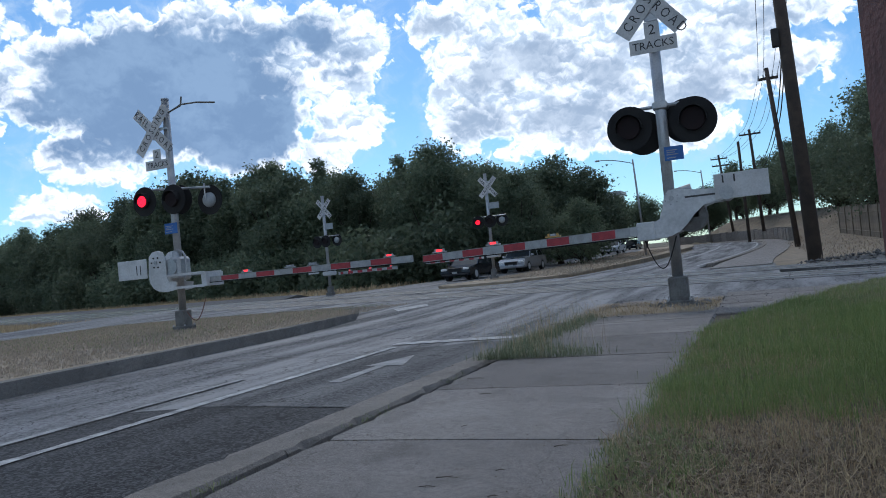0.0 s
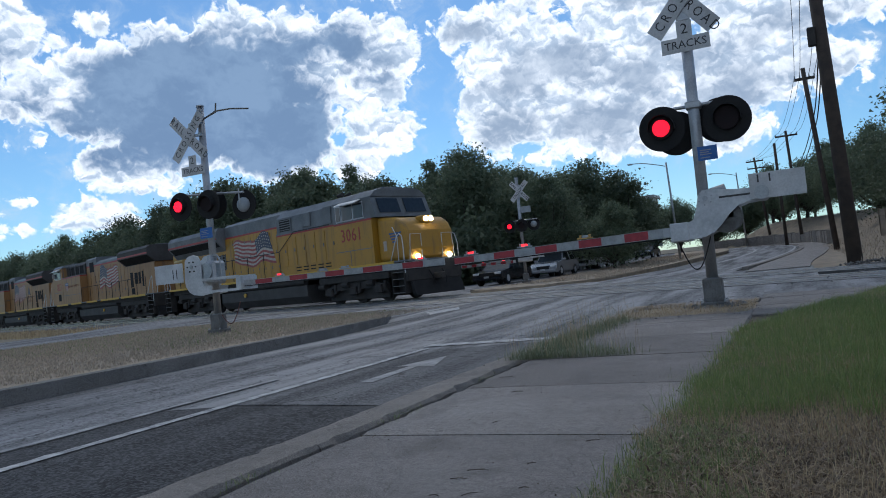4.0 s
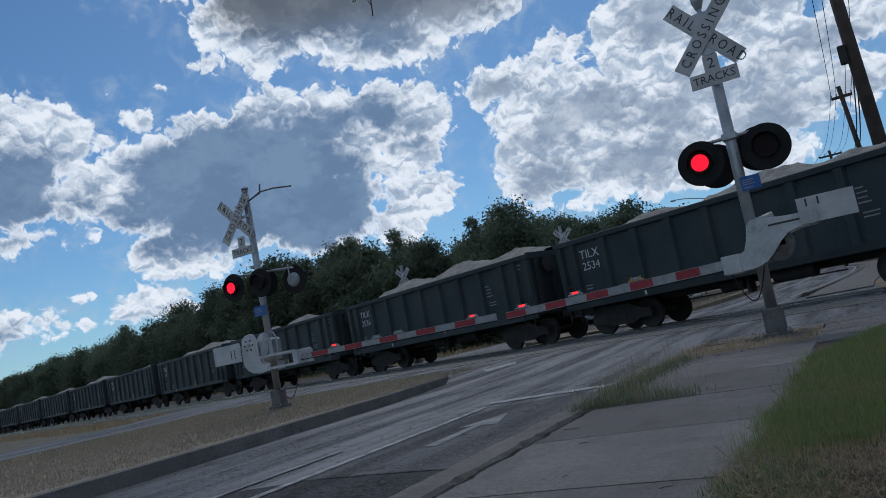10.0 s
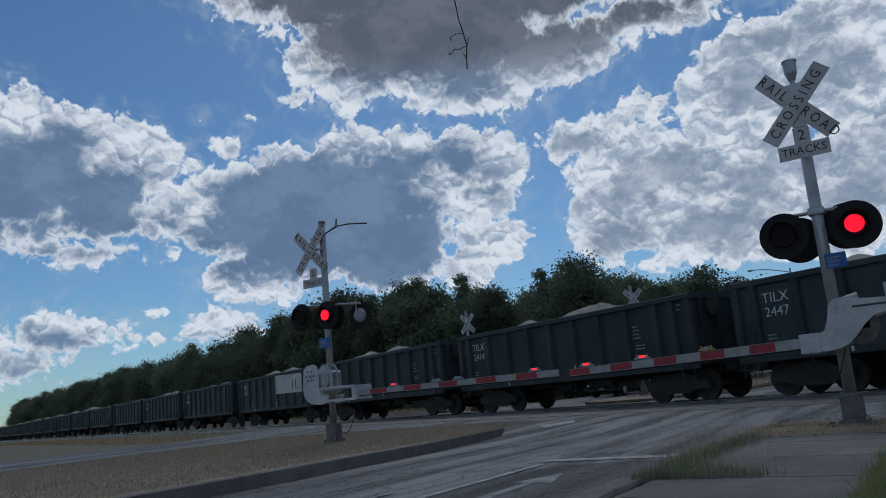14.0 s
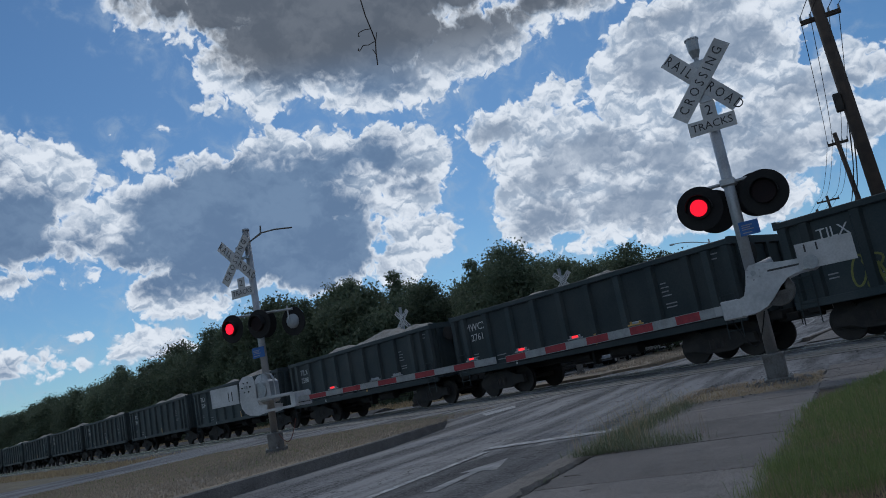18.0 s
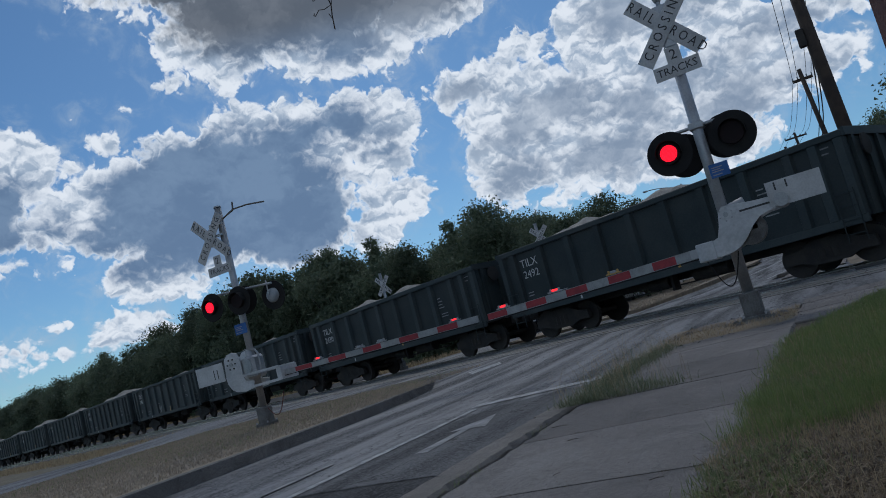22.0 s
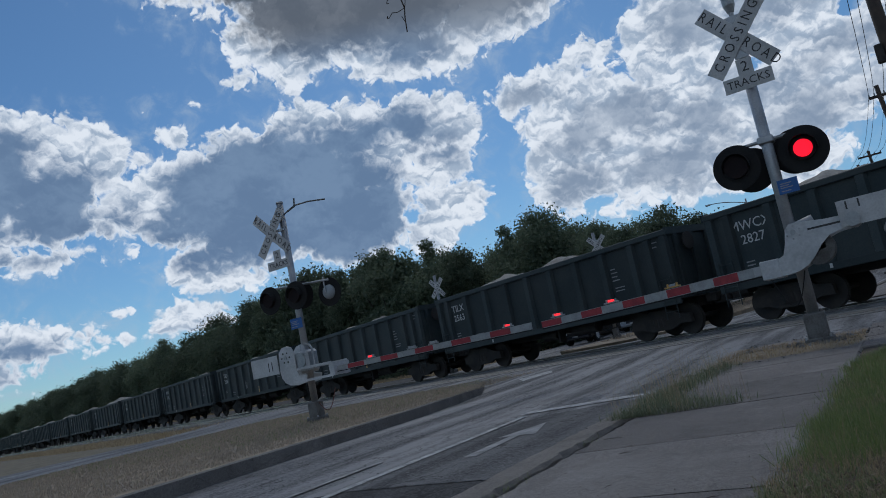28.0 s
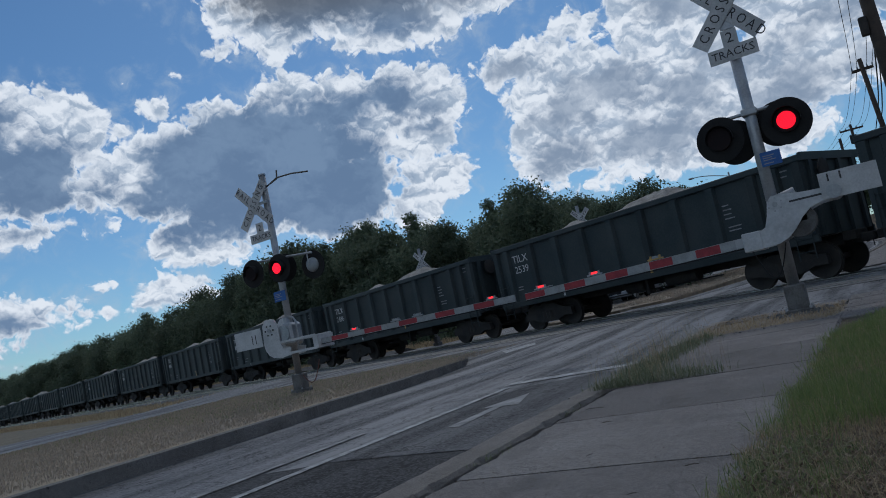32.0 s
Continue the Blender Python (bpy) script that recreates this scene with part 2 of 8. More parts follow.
# ---- small builders ----
def mat(name, colour, rough=0.8, metal=0.0, second=None, scale=6.0, fine=60.0, bump=0.2, emit=0.0, mix=0.5, spec=0.5, rand=0.0):
    m = bpy.data.materials.new(name)
    m.use_nodes = True
    n, l = m.node_tree.nodes, m.node_tree.links
    b = n["Principled BSDF"]
    b.inputs["Roughness"].default_value, b.inputs["Metallic"].default_value = rough, metal
    b.inputs["Specular IOR Level"].default_value = spec
    b.inputs["Base Color"].default_value = (*colour, 1)
    if emit:
        b.inputs["Emission Color"].default_value = (*colour, 1)
        b.inputs["Emission Strength"].default_value = emit
        return m
    tc = n.new("ShaderNodeTexCoord")
    big, small = n.new("ShaderNodeTexNoise"), n.new("ShaderNodeTexNoise")
    big.inputs["Scale"].default_value, small.inputs["Scale"].default_value = scale, fine
    big.inputs["Detail"].default_value, small.inputs["Detail"].default_value = 5, 3
    l.new(tc.outputs["Object"], big.inputs["Vector"])
    l.new(tc.outputs["Object"], small.inputs["Vector"])
    add = n.new("ShaderNodeMath")
    add.operation = "MULTIPLY_ADD"
    l.new(small.outputs["Fac"], add.inputs[0])
    add.inputs[1].default_value = 0.5
    l.new(big.outputs["Fac"], add.inputs[2])
    ramp = n.new("ShaderNodeMapRange")
    ramp.inputs["From Min"].default_value, ramp.inputs["From Max"].default_value = 0.75 - 0.3 * mix, 0.75 + 0.3 * mix
    l.new(add.outputs[0], ramp.inputs["Value"])
    cm = n.new("ShaderNodeMix")
    cm.data_type = "RGBA"
    cm.inputs["A"].default_value = (*colour, 1)
    cm.inputs["B"].default_value = (*(second or [c * 0.7 for c in colour]), 1)
    l.new(ramp.outputs[0], cm.inputs["Factor"])
    last = cm.outputs["Result"]
    if rand:
        info = n.new("ShaderNodeObjectInfo")
        hsv = n.new("ShaderNodeHueSaturation")
        mr = n.new("ShaderNodeMapRange")
        mr.inputs["To Min"].default_value, mr.inputs["To Max"].default_value = 1 - rand, 1 + rand
        l.new(info.outputs["Random"], mr.inputs["Value"])
        l.new(mr.outputs[0], hsv.inputs["Value"])
        l.new(last, hsv.inputs["Color"])
        last = hsv.outputs["Color"]
    l.new(last, b.inputs["Base Color"])
    if bump:
        bn = n.new("ShaderNodeBump")
        bn.inputs["Strength"].default_value, bn.inputs["Distance"].default_value = bump, 0.02
        l.new(small.outputs["Fac"], bn.inputs["Height"])
        l.new(bn.outputs[0], b.inputs["Normal"])
    return m


def blade_mat(name, a, b):
    """Grass: each blade takes its own mix of two colours, and a little light passes through."""
    m = bpy.data.materials.new(name)
    m.use_nodes = True
    n, l = m.node_tree.nodes, m.node_tree.links
    p = n["Principled BSDF"]
    p.inputs["Roughness"].default_value = 0.65
    p.inputs["Specular IOR Level"].default_value = 0.3
    g = n.new("ShaderNodeNewGeometry")
    c = n.new("ShaderNodeMix")
    c.data_type = "RGBA"
    c.inputs["A"].default_value, c.inputs["B"].default_value = (*a, 1), (*b, 1)
    l.new(g.outputs["Random Per Island"], c.inputs["Factor"])
    l.new(c.outputs["Result"], p.inputs["Base Color"])
    t = n.new("ShaderNodeBsdfTranslucent")
    l.new(c.outputs["Result"], t.inputs["Color"])
    mx = n.new("ShaderNodeMixShader")
    mx.inputs[0].default_value = 0.3
    l.new(p.outputs[0], mx.inputs[1])
    l.new(t.outputs[0], mx.inputs[2])
    l.new(mx.outputs[0], n["Material Output"].inputs["Surface"])
    return m


def leaf_mat(name, a, b):
    """Leaves: each takes its own mix of two greens, each tree its own tone, and light passes through."""
    m = blade_mat(name, a, b)
    n, l = m.node_tree.nodes, m.node_tree.links
    mix = [k for k in n if k.bl_idname == "ShaderNodeMix"][0]
    shader = [k for k in n if k.bl_idname == "ShaderNodeMixShader"][0]
    shader.inputs[0].default_value = 0.4
    info, hsv, mr = n.new("ShaderNodeObjectInfo"), n.new("ShaderNodeHueSaturation"), n.new("ShaderNodeMapRange")
    mr.inputs["To Min"].default_value, mr.inputs["To Max"].default_value = 0.75, 1.25
    l.new(info.outputs["Random"], mr.inputs["Value"])
    l.new(mr.outputs[0], hsv.inputs["Value"])
    l.new(mix.outputs["Result"], hsv.inputs["Color"])
    for k in n:
        if k.bl_idname == "ShaderNodeBsdfTranslucent":
            l.new(hsv.outputs["Color"], k.inputs["Color"])
    l.new(hsv.outputs["Color"], n["Principled BSDF"].inputs["Base Color"])
    return m


def road_mat(name="asphalt", tone=1.0, polish=1.0):
    """Old asphalt: grit, long pale tyre-polished streaks, cracks."""
    m = bpy.data.materials.new(name)
    m.use_nodes = True
    n, l = m.node_tree.nodes, m.node_tree.links
    p = n["Principled BSDF"]
    tc = n.new("ShaderNodeTexCoord")
    st = n.new("ShaderNodeMapping")
    st.inputs["Scale"].default_value = (1.6, 0.13, 1.0)
    st.inputs["Rotation"].default_value = (0, 0, radians(3))
    l.new(tc.outputs["Object"], st.inputs["Vector"])

    def tex(vec, scale, detail, rough=0.55):
        t = n.new("ShaderNodeTexNoise")
        t.inputs["Scale"].default_value, t.inputs["Detail"].default_value, t.inputs["Roughness"].default_value = scale, detail, rough
        l.new(vec, t.inputs["Vector"])
        return t.outputs["Fac"]

    def ranged(v, lo, hi, a=0.0, b=1.0):
        r = n.new("ShaderNodeMapRange")
        r.inputs["From Min"].default_value, r.inputs["From Max"].default_value = lo, hi
        r.inputs["To Min"].default_value, r.inputs["To Max"].default_value = a, b
        l.new(v, r.inputs["Value"])
        return r.outputs[0]

    def mixed(f, a, b):
        c = n.new("ShaderNodeMix")
        c.data_type = "RGBA"
        l.new(f, c.inputs["Factor"])
        for s, v in (("A", a), ("B", b)):
            if isinstance(v, tuple):
                c.inputs[s].default_value = v
            else:
                l.new(v, c.inputs[s])
        return c.outputs["Result"]

    stones = n.new("ShaderNodeTexVoronoi")
    stones.inputs["Scale"].default_value = 62
    l.new(tc.outputs["Object"], stones.inputs["Vector"])
    bw = n.new("ShaderNodeSeparateColor")
    l.new(stones.outputs["Color"], bw.inputs[0])
    grit = bw.outputs[0]
    base = mixed(ranged(grit, 0.3, 1.0), tuple(c * tone for c in (0.035, 0.035, 0.038)) + (1,), tuple(c * tone for c in (0.21, 0.21, 0.215)) + (1,))
    streak = tex(st.outputs[0], 1.1, 6, 0.6)
    worn = tex(tc.outputs["Object"], 22, 3, 0.7)
    w2 = n.new("ShaderNodeMath")
    w2.operation = "MULTIPLY_ADD"
    l.new(worn, w2.inputs[0])
    w2.inputs[1].default_value = 0.5
    l.new(streak, w2.inputs[2])
    base = mixed(ranged(w2.outputs[0], 0.64, 0.84, 0.0, 0.85 * polish), base, (0.26, 0.26, 0.265, 1))
    blot = tex(tc.outputs["Object"], 0.35, 5)
    base = mixed(ranged(blot, 0.55, 0.7, 0.0, 0.5), base, (0.045, 0.045, 0.05, 1))
    vo = n.new("ShaderNodeTexVoronoi")
    vo.feature = "DISTANCE_TO_EDGE"
    vo.inputs["Scale"].default_value = 0.8
    wp = n.new("ShaderNodeVectorMath")
    wp.operation = "ADD"
    wn2 = n.new("ShaderNodeTexNoise")
    wn2.inputs["Scale"].default_value, wn2.inputs["Detail"].default_value = 2.2, 5
    l.new(tc.outputs["Object"], wn2.inputs["Vector"])
    l.new(tc.outputs["Object"], wp.inputs[0])
    l.new(wn2.outputs["Color"], wp.inputs[1])
    l.new(wp.outputs[0], vo.inputs["Vector"])
    crack = ranged(vo.outputs["Distance"], 0.004, 0.011, 0.9, 0.0)
    base = mixed(crack, base, (0.02, 0.02, 0.022, 1))
    l.new(base, p.inputs["Base Color"])
    l.new(ranged(streak, 0.4, 0.7, 0.85, 0.85 - 0.25 * polish), p.inputs["Roughness"])
    p.inputs["Specular IOR Level"].default_value = 0.12 + 0.2 * polish
    bn = n.new("ShaderNodeBump")
    bn.inputs["Strength"].default_value, bn.inputs["Distance"].default_value = 0.7, 0.008
    l.new(grit, bn.inputs["Height"])
    l.new(bn.outputs[0], p.inputs["Normal"])
    return m


def slab_mat(name, mid, dark, pale):
    """Old concrete: sand grain, blotches, dark stains and hairline cracks; every slab a shade of its own."""
    m = bpy.data.materials.new(name)
    m.use_nodes = True
    n, l = m.node_tree.nodes, m.node_tree.links
    p = n["Principled BSDF"]
    p.inputs["Roughness"].default_value = 0.92
    p.inputs["Specular IOR Level"].default_value = 0.2
    tc = n.new("ShaderNodeTexCoord")
    last = None

    def layer(last, colour, scale, detail, lo, hi, top, rough=0.6):
        t = n.new("ShaderNodeTexNoise")
        t.inputs["Scale"].default_value, t.inputs["Detail"].default_value, t.inputs["Roughness"].default_value = scale, detail, rough
        l.new(tc.outputs["Object"], t.inputs["Vector"])
        r = n.new("ShaderNodeMapRange")
        r.inputs["From Min"].default_value, r.inputs["From Max"].default_value, r.inputs["To Max"].default_value = lo, hi, top
        l.new(t.outputs["Fac"], r.inputs["Value"])
        c = n.new("ShaderNodeMix")
        c.data_type = "RGBA"
        l.new(r.outputs[0], c.inputs["Factor"])
        if isinstance(last, tuple):
            c.inputs["A"].default_value = last
        else:
            l.new(last, c.inputs["A"])
        c.inputs["B"].default_value = (*colour, 1)
        return c.outputs["Result"], t.outputs["Fac"]

    last, _ = layer((*mid, 1), pale, 0.9, 6, 0.45, 0.66, 0.9)
    last, _ = layer(last, dark, 28, 5, 0.48, 0.60, 0.5, 0.75)
    last, _ = layer(last, dark, 2.6, 7, 0.52, 0.72, 0.75)
    last, grain = layer(last, [c * 0.6 for c in dark], 130, 4, 0.47, 0.60, 0.8, 0.85)
    last, _ = layer(last, [min(1, c * 1.35) for c in pale], 190, 2, 0.54, 0.62, 0.6, 0.8)
    last, _ = layer(last, [c * 1.15 for c in pale], 1.7, 8, 0.58, 0.66, 0.35, 0.75)
    vo = n.new("ShaderNodeTexVoronoi")
    vo.feature = "DISTANCE_TO_EDGE"
    vo.inputs["Scale"].default_value = 0.42
    wob = n.new("ShaderNodeTexNoise")
    wob.inputs["Scale"].default_value, wob.inputs["Detail"].default_value = 1.6, 6
    wv = n.new("ShaderNodeVectorMath")
    l.new(tc.outputs["Object"], wob.inputs["Vector"])
    l.new(tc.outputs["Object"], wv.inputs[0])
    l.new(wob.outputs["Color"], wv.inputs[1])
    l.new(wv.outputs[0], vo.inputs["Vector"])
    cr = n.new("ShaderNodeMapRange")
    cr.inputs["From Min"].default_value, cr.inputs["From Max"].default_value = 0.0005, 0.0018
    cr.inputs["To Min"].default_value, cr.inputs["To Max"].default_value = 0.45, 0.0
    l.new(vo.outputs["Distance"], cr.inputs["Value"])
    cm = n.new("ShaderNodeMix")
    cm.data_type = "RGBA"
    l.new(cr.outputs[0], cm.inputs["Factor"])
    l.new(last, cm.inputs["A"])
    cm.inputs["B"].default_value = (*[c * 0.4 for c in dark], 1)
    last = cm.outputs["Result"]
    last, _ = layer(last, [c * 0.45 for c in dark], 11, 2, 0.70, 0.76, 0.8)
    info = n.new("ShaderNodeObjectInfo")
    mr = n.new("ShaderNodeMapRange")
    mr.inputs["To Min"].default_value, mr.inputs["To Max"].default_value = 0.84, 1.12
    l.new(info.outputs["Random"], mr.inputs["Value"])
    hsv = n.new("ShaderNodeHueSaturation")
    l.new(mr.outputs[0], hsv.inputs["Value"])
    l.new(last, hsv.inputs["Color"])
    l.new(hsv.outputs["Color"], p.inputs["Base Color"])
    bn = n.new("ShaderNodeBump")
    bn.inputs["Strength"].default_value, bn.inputs["Distance"].default_value = 0.6, 0.008
    l.new(grain, bn.inputs["Height"])
    l.new(bn.outputs[0], p.inputs["Normal"])
    return m


def grime_mat(name, colour, dirt):
    """Old railway paint: faded, with soot patches and streaks that run down."""
    m = bpy.data.materials.new(name)
    m.use_nodes = True
    n, l = m.node_tree.nodes, m.node_tree.links
    p = n["Principled BSDF"]
    p.inputs["Roughness"].default_value = 0.5
    tc = n.new("ShaderNodeTexCoord")
    mp = n.new("ShaderNodeMapping")
    mp.inputs["Scale"].default_value = (3.0, 3.0, 0.35)
    l.new(tc.outputs["Object"], mp.inputs["Vector"])
    last = (*colour, 1)
    for vec, scale, lo, hi, top, tone in ((tc.outputs["Object"], 0.7, 0.4, 0.7, 0.5, [c * 0.72 for c in colour]), (mp.outputs[0], 1.3, 0.52, 0.78, 0.75, dirt), (tc.outputs["Object"], 9.0, 0.58, 0.75, 0.4, dirt)):
        t = n.new("ShaderNodeTexNoise")
        t.inputs["Scale"].default_value, t.inputs["Detail"].default_value = scale, 6
        l.new(vec, t.inputs["Vector"])
        r = n.new("ShaderNodeMapRange")
        r.inputs["From Min"].default_value, r.inputs["From Max"].default_value, r.inputs["To Max"].default_value = lo, hi, top
        l.new(t.outputs["Fac"], r.inputs["Value"])
        c = n.new("ShaderNodeMix")
        c.data_type = "RGBA"
        l.new(r.outputs[0], c.inputs["Factor"])
        if isinstance(last, tuple):
            c.inputs["A"].default_value = last
        else:
            l.new(last, c.inputs["A"])
        c.inputs["B"].default_value = (*tone, 1)
        last = c.outputs["Result"]
    l.new(last, p.inputs["Base Color"])
    return m


M = {
    "asphalt": road_mat("asphalt", 0.76, 0.95),
    "asphalt_new": road_mat("newer_asphalt", 0.40, 0.12),
    "asphalt_mid": road_mat("older_asphalt_patch", 0.55, 0.4),
    "concrete": slab_mat("concrete", (0.225, 0.205, 0.19), (0.125, 0.113, 0.105), (0.32, 0.295, 0.275)),
    "kerb": slab_mat("kerb", (0.26, 0.235, 0.21), (0.14, 0.125, 0.11), (0.34, 0.31, 0.28)),
    "old_kerb": slab_mat("old_kerb", (0.18, 0.168, 0.155), (0.09, 0.084, 0.078), (0.26, 0.24, 0.22)),
    "cast_base": mat("cast_base", (0.16, 0.16, 0.155), 0.8, second=(0.09, 0.085, 0.08), scale=6, fine=50, bump=0.3),
    "paint": mat("road_paint", (0.52, 0.52, 0.51), 0.8, second=(0.15, 0.15, 0.155), scale=9, fine=110, bump=0.2, mix=0.7),
    "soil": mat("soil", (0.12, 0.10, 0.065), 0.95, second=(0.20, 0.165, 0.105), scale=1.5, fine=30, bump=0.6),
    "dry": mat("dry_grass", (0.33, 0.265, 0.185), 0.95, second=(0.22, 0.175, 0.13), scale=2, fine=50, bump=0.6, rand=0.25),
    "grass": mat("grass", (0.09, 0.13, 0.035), 0.8, second=(0.16, 0.17, 0.06), scale=1.2, fine=40, bump=0.0),
    "steel": mat("galvanised_steel", (0.42, 0.43, 0.44), 0.45, 0.75, second=(0.30, 0.31, 0.32), scale=4, fine=40, bump=0.05),
    "white": mat("white_sheet", (0.56, 0.56, 0.56), 0.55, second=(0.40, 0.40, 0.40), scale=3, fine=40, bump=0.05),
    "silver": mat("silver_paint", (0.55, 0.56, 0.57), 0.5, 0.2, second=(0.40, 0.41, 0.42), scale=3, fine=30, bump=0.08),
    "black": mat("black_paint", (0.018, 0.018, 0.019), 0.8, second=(0.026, 0.026, 0.026), scale=3, fine=40, bump=0.05, spec=0.2),
    "ink": mat("sign_black", (0.03, 0.03, 0.035), 0.6, second=(0.05, 0.05, 0.05), bump=0),
    "red_tape": mat("red_reflector", (0.36, 0.03, 0.04), 0.45, second=(0.24, 0.02, 0.03), scale=8, bump=0),
    "arm_grey": mat("arm_white", (0.34, 0.355, 0.36), 0.5, second=(0.25, 0.26, 0.26), scale=8, bump=0),
    "blue": mat("blue_plate", (0.02, 0.10, 0.33), 0.5, second=(0.03, 0.13, 0.38), bump=0),
    "glow": mat("red_lamp_glow", (1.0, 0.012, 0.035), emit=1.9),
    "glow_back": mat("red_lamp_backing", (0.5, 0.003, 0.015), emit=0.8),
    "glow_small": mat("red_arm_lamp_glow", (1.0, 0.03, 0.04), emit=1.3),
    "tag_white": mat("white_spray_paint", (0.30, 0.31, 0.31), 0.6, second=(0.2, 0.2, 0.2), scale=9, bump=0),
    "tag_green": mat("yellow_green_spray_paint", (0.20, 0.21, 0.05), 0.6, second=(0.14, 0.15, 0.04), scale=9, bump=0),
    "lens": mat("dark_red_lens", (0.02, 0.013, 0.014), 0.7, second=(0.016, 0.012, 0.013), bump=0, spec=0.15),
    "backlens": mat("grey_lamp_shell", (0.33, 0.36, 0.38), 0.4, second=(0.25, 0.28, 0.3), bump=0.05),
    "amber": mat("amber_cap", (0.42, 0.27, 0.09), 0.4, second=(0.5, 0.3, 0.08), bump=0),
    "wood": mat("creosoted_wood", (0.075, 0.055, 0.042), 0.9, second=(0.045, 0.035, 0.03), scale=3, fine=30, bump=0.5),
    "rust": mat("rusty_post", (0.14, 0.055, 0.045), 0.7, second=(0.09, 0.035, 0.03), scale=5, fine=40, bump=0.2),
    "rail": mat("rail_steel", (0.62, 0.61, 0.60), 0.25, 0.95, second=(0.42, 0.38, 0.35), scale=5, fine=40, bump=0.05),
    "ballast": mat("ballast_stone", (0.12, 0.117, 0.115), 0.95, second=(0.06, 0.058, 0.056), scale=6, fine=25, bump=0.9, rand=0.3),
    "wagon": mat("wagon_black", (0.024, 0.037, 0.041), 0.55, second=(0.044, 0.054, 0.055), scale=0.8, fine=25, bump=0.1, rand=0.25, spec=0.3),
    "iron": mat("bogie_iron", (0.026, 0.024, 0.023), 0.8, second=(0.045, 0.039, 0.034), scale=3, fine=30, bump=0.3),
    "load": mat("crushed_limestone", (0.40, 0.365, 0.32), 0.95, second=(0.27, 0.245, 0.21), scale=3, fine=14, bump=1.0),
    "stencil": mat("white_stencil", (0.62, 0.63, 0.62), 0.6, second=(0.45, 0.46, 0.45), scale=10, bump=0),
    "yellow": grime_mat("loco_yellow", (0.43, 0.225, 0.022), (0.12, 0.08, 0.04)),
    "yellow_faded": grime_mat("faded_loco_orange", (0.33, 0.17, 0.058), (0.075, 0.05, 0.035)),
    "loco_grey": mat("loco_grey", (0.16, 0.17, 0.18), 0.55, second=(0.10, 0.11, 0.115), scale=1.5, fine=20, bump=0.05),
    "tank": mat("sooty_tank", (0.055, 0.052, 0.05), 0.7, second=(0.035, 0.032, 0.03), scale=1.5, fine=25, bump=0.1),
    "step_edge": mat("worn_step_steel", (0.16, 0.16, 0.155), 0.6, second=(0.07, 0.068, 0.065), scale=6, fine=40, bump=0.1),
    "slogan": mat("faded_slogan_red", (0.16, 0.07, 0.05), 0.6, second=(0.22, 0.11, 0.07), scale=5, bump=0),
    "badge_blue": mat("badge_blue", (0.045, 0.10, 0.24), 0.5, second=(0.06, 0.11, 0.22), bump=0),
    "pale_yellow": mat("sun_bleached_yellow", (0.55, 0.42, 0.18), 0.6, second=(0.42, 0.3, 0.12), scale=4, bump=0),
    "radiator_top": mat("dusty_grey_paint", (0.20, 0.205, 0.21), 0.6, second=(0.13, 0.135, 0.14), scale=1.5, fine=20, bump=0.05),
    "loco_red": mat("loco_red", (0.38, 0.03, 0.03), 0.5, second=(0.28, 0.03, 0.03), bump=0),
    "safety": mat("safety_yellow", (0.62, 0.36, 0.02), 0.5, second=(0.5, 0.3, 0.03), bump=0),
    "glass": mat("dark_glass", (0.02, 0.025, 0.03), 0.08, second=(0.03, 0.035, 0.04), bump=0),
    "lampwhite": mat("headlamp_glow", (1.0, 0.85, 0.6), emit=14.0),
    "navy": mat("flag_blue", (0.028, 0.04, 0.085), 0.5, second=(0.04, 0.05, 0.08), bump=0),
    "flag_red": mat("flag_red", (0.32, 0.055, 0.05), 0.5, second=(0.24, 0.05, 0.045), bump=0),
    "flag_white": mat("flag_white", (0.46, 0.40, 0.35), 0.5, second=(0.36, 0.31, 0.27), bump=0),
    "bark": mat("bark", (0.07, 0.055, 0.045), 0.95, second=(0.045, 0.036, 0.03), scale=4, fine=25, bump=0.6),
    "leaf": leaf_mat("leaf", (0.10, 0.135, 0.085), (0.165, 0.195, 0.125)),
    "paint_worn": mat("faded_road_paint", (0.40, 0.40, 0.395), 0.8, second=(0.14, 0.14, 0.142), scale=5, fine=90, bump=0.3, mix=0.8),
    "panel": mat("rubber_panel", (0.12, 0.117, 0.115), 0.7, second=(0.07, 0.068, 0.066), scale=2, fine=60, bump=0.3, rand=0.25),
    "post_dark": mat("dark_grey_paint", (0.05, 0.06, 0.075), 0.6, second=(0.035, 0.04, 0.05), scale=4, fine=40, bump=0.15),
    "car_black": mat("black_car_paint", (0.015, 0.017, 0.022), 0.15, 0.2, second=(0.02, 0.022, 0.027), bump=0),
    "car_silver": mat("silver_car_paint", (0.45, 0.46, 0.48), 0.25, 0.6, second=(0.4, 0.41, 0.43), bump=0),
    "car_white": mat("white_car_paint", (0.62, 0.63, 0.65), 0.25, 0.1, second=(0.58, 0.59, 0.6), bump=0),
    "headlight": mat("headlight_glass", (0.7, 0.7, 0.68), 0.1, second=(0.6, 0.6, 0.6), bump=0),
    "blade_green": blade_mat("green_blade", (0.095, 0.14, 0.055), (0.33, 0.34, 0.17)),
    "blade_lush": blade_mat("lush_blade", (0.13, 0.195, 0.06), (0.28, 0.32, 0.12)),
    "blade_pale": blade_mat("pale_weed", (0.10, 0.135, 0.07), (0.25, 0.27, 0.17)),
    "blade_tan": blade_mat("tan_stubble", (0.40, 0.335, 0.25), (0.25, 0.205, 0.165)),
    "litter": blade_mat("dead_leaf", (0.10, 0.072, 0.052), (0.32, 0.25, 0.175)),
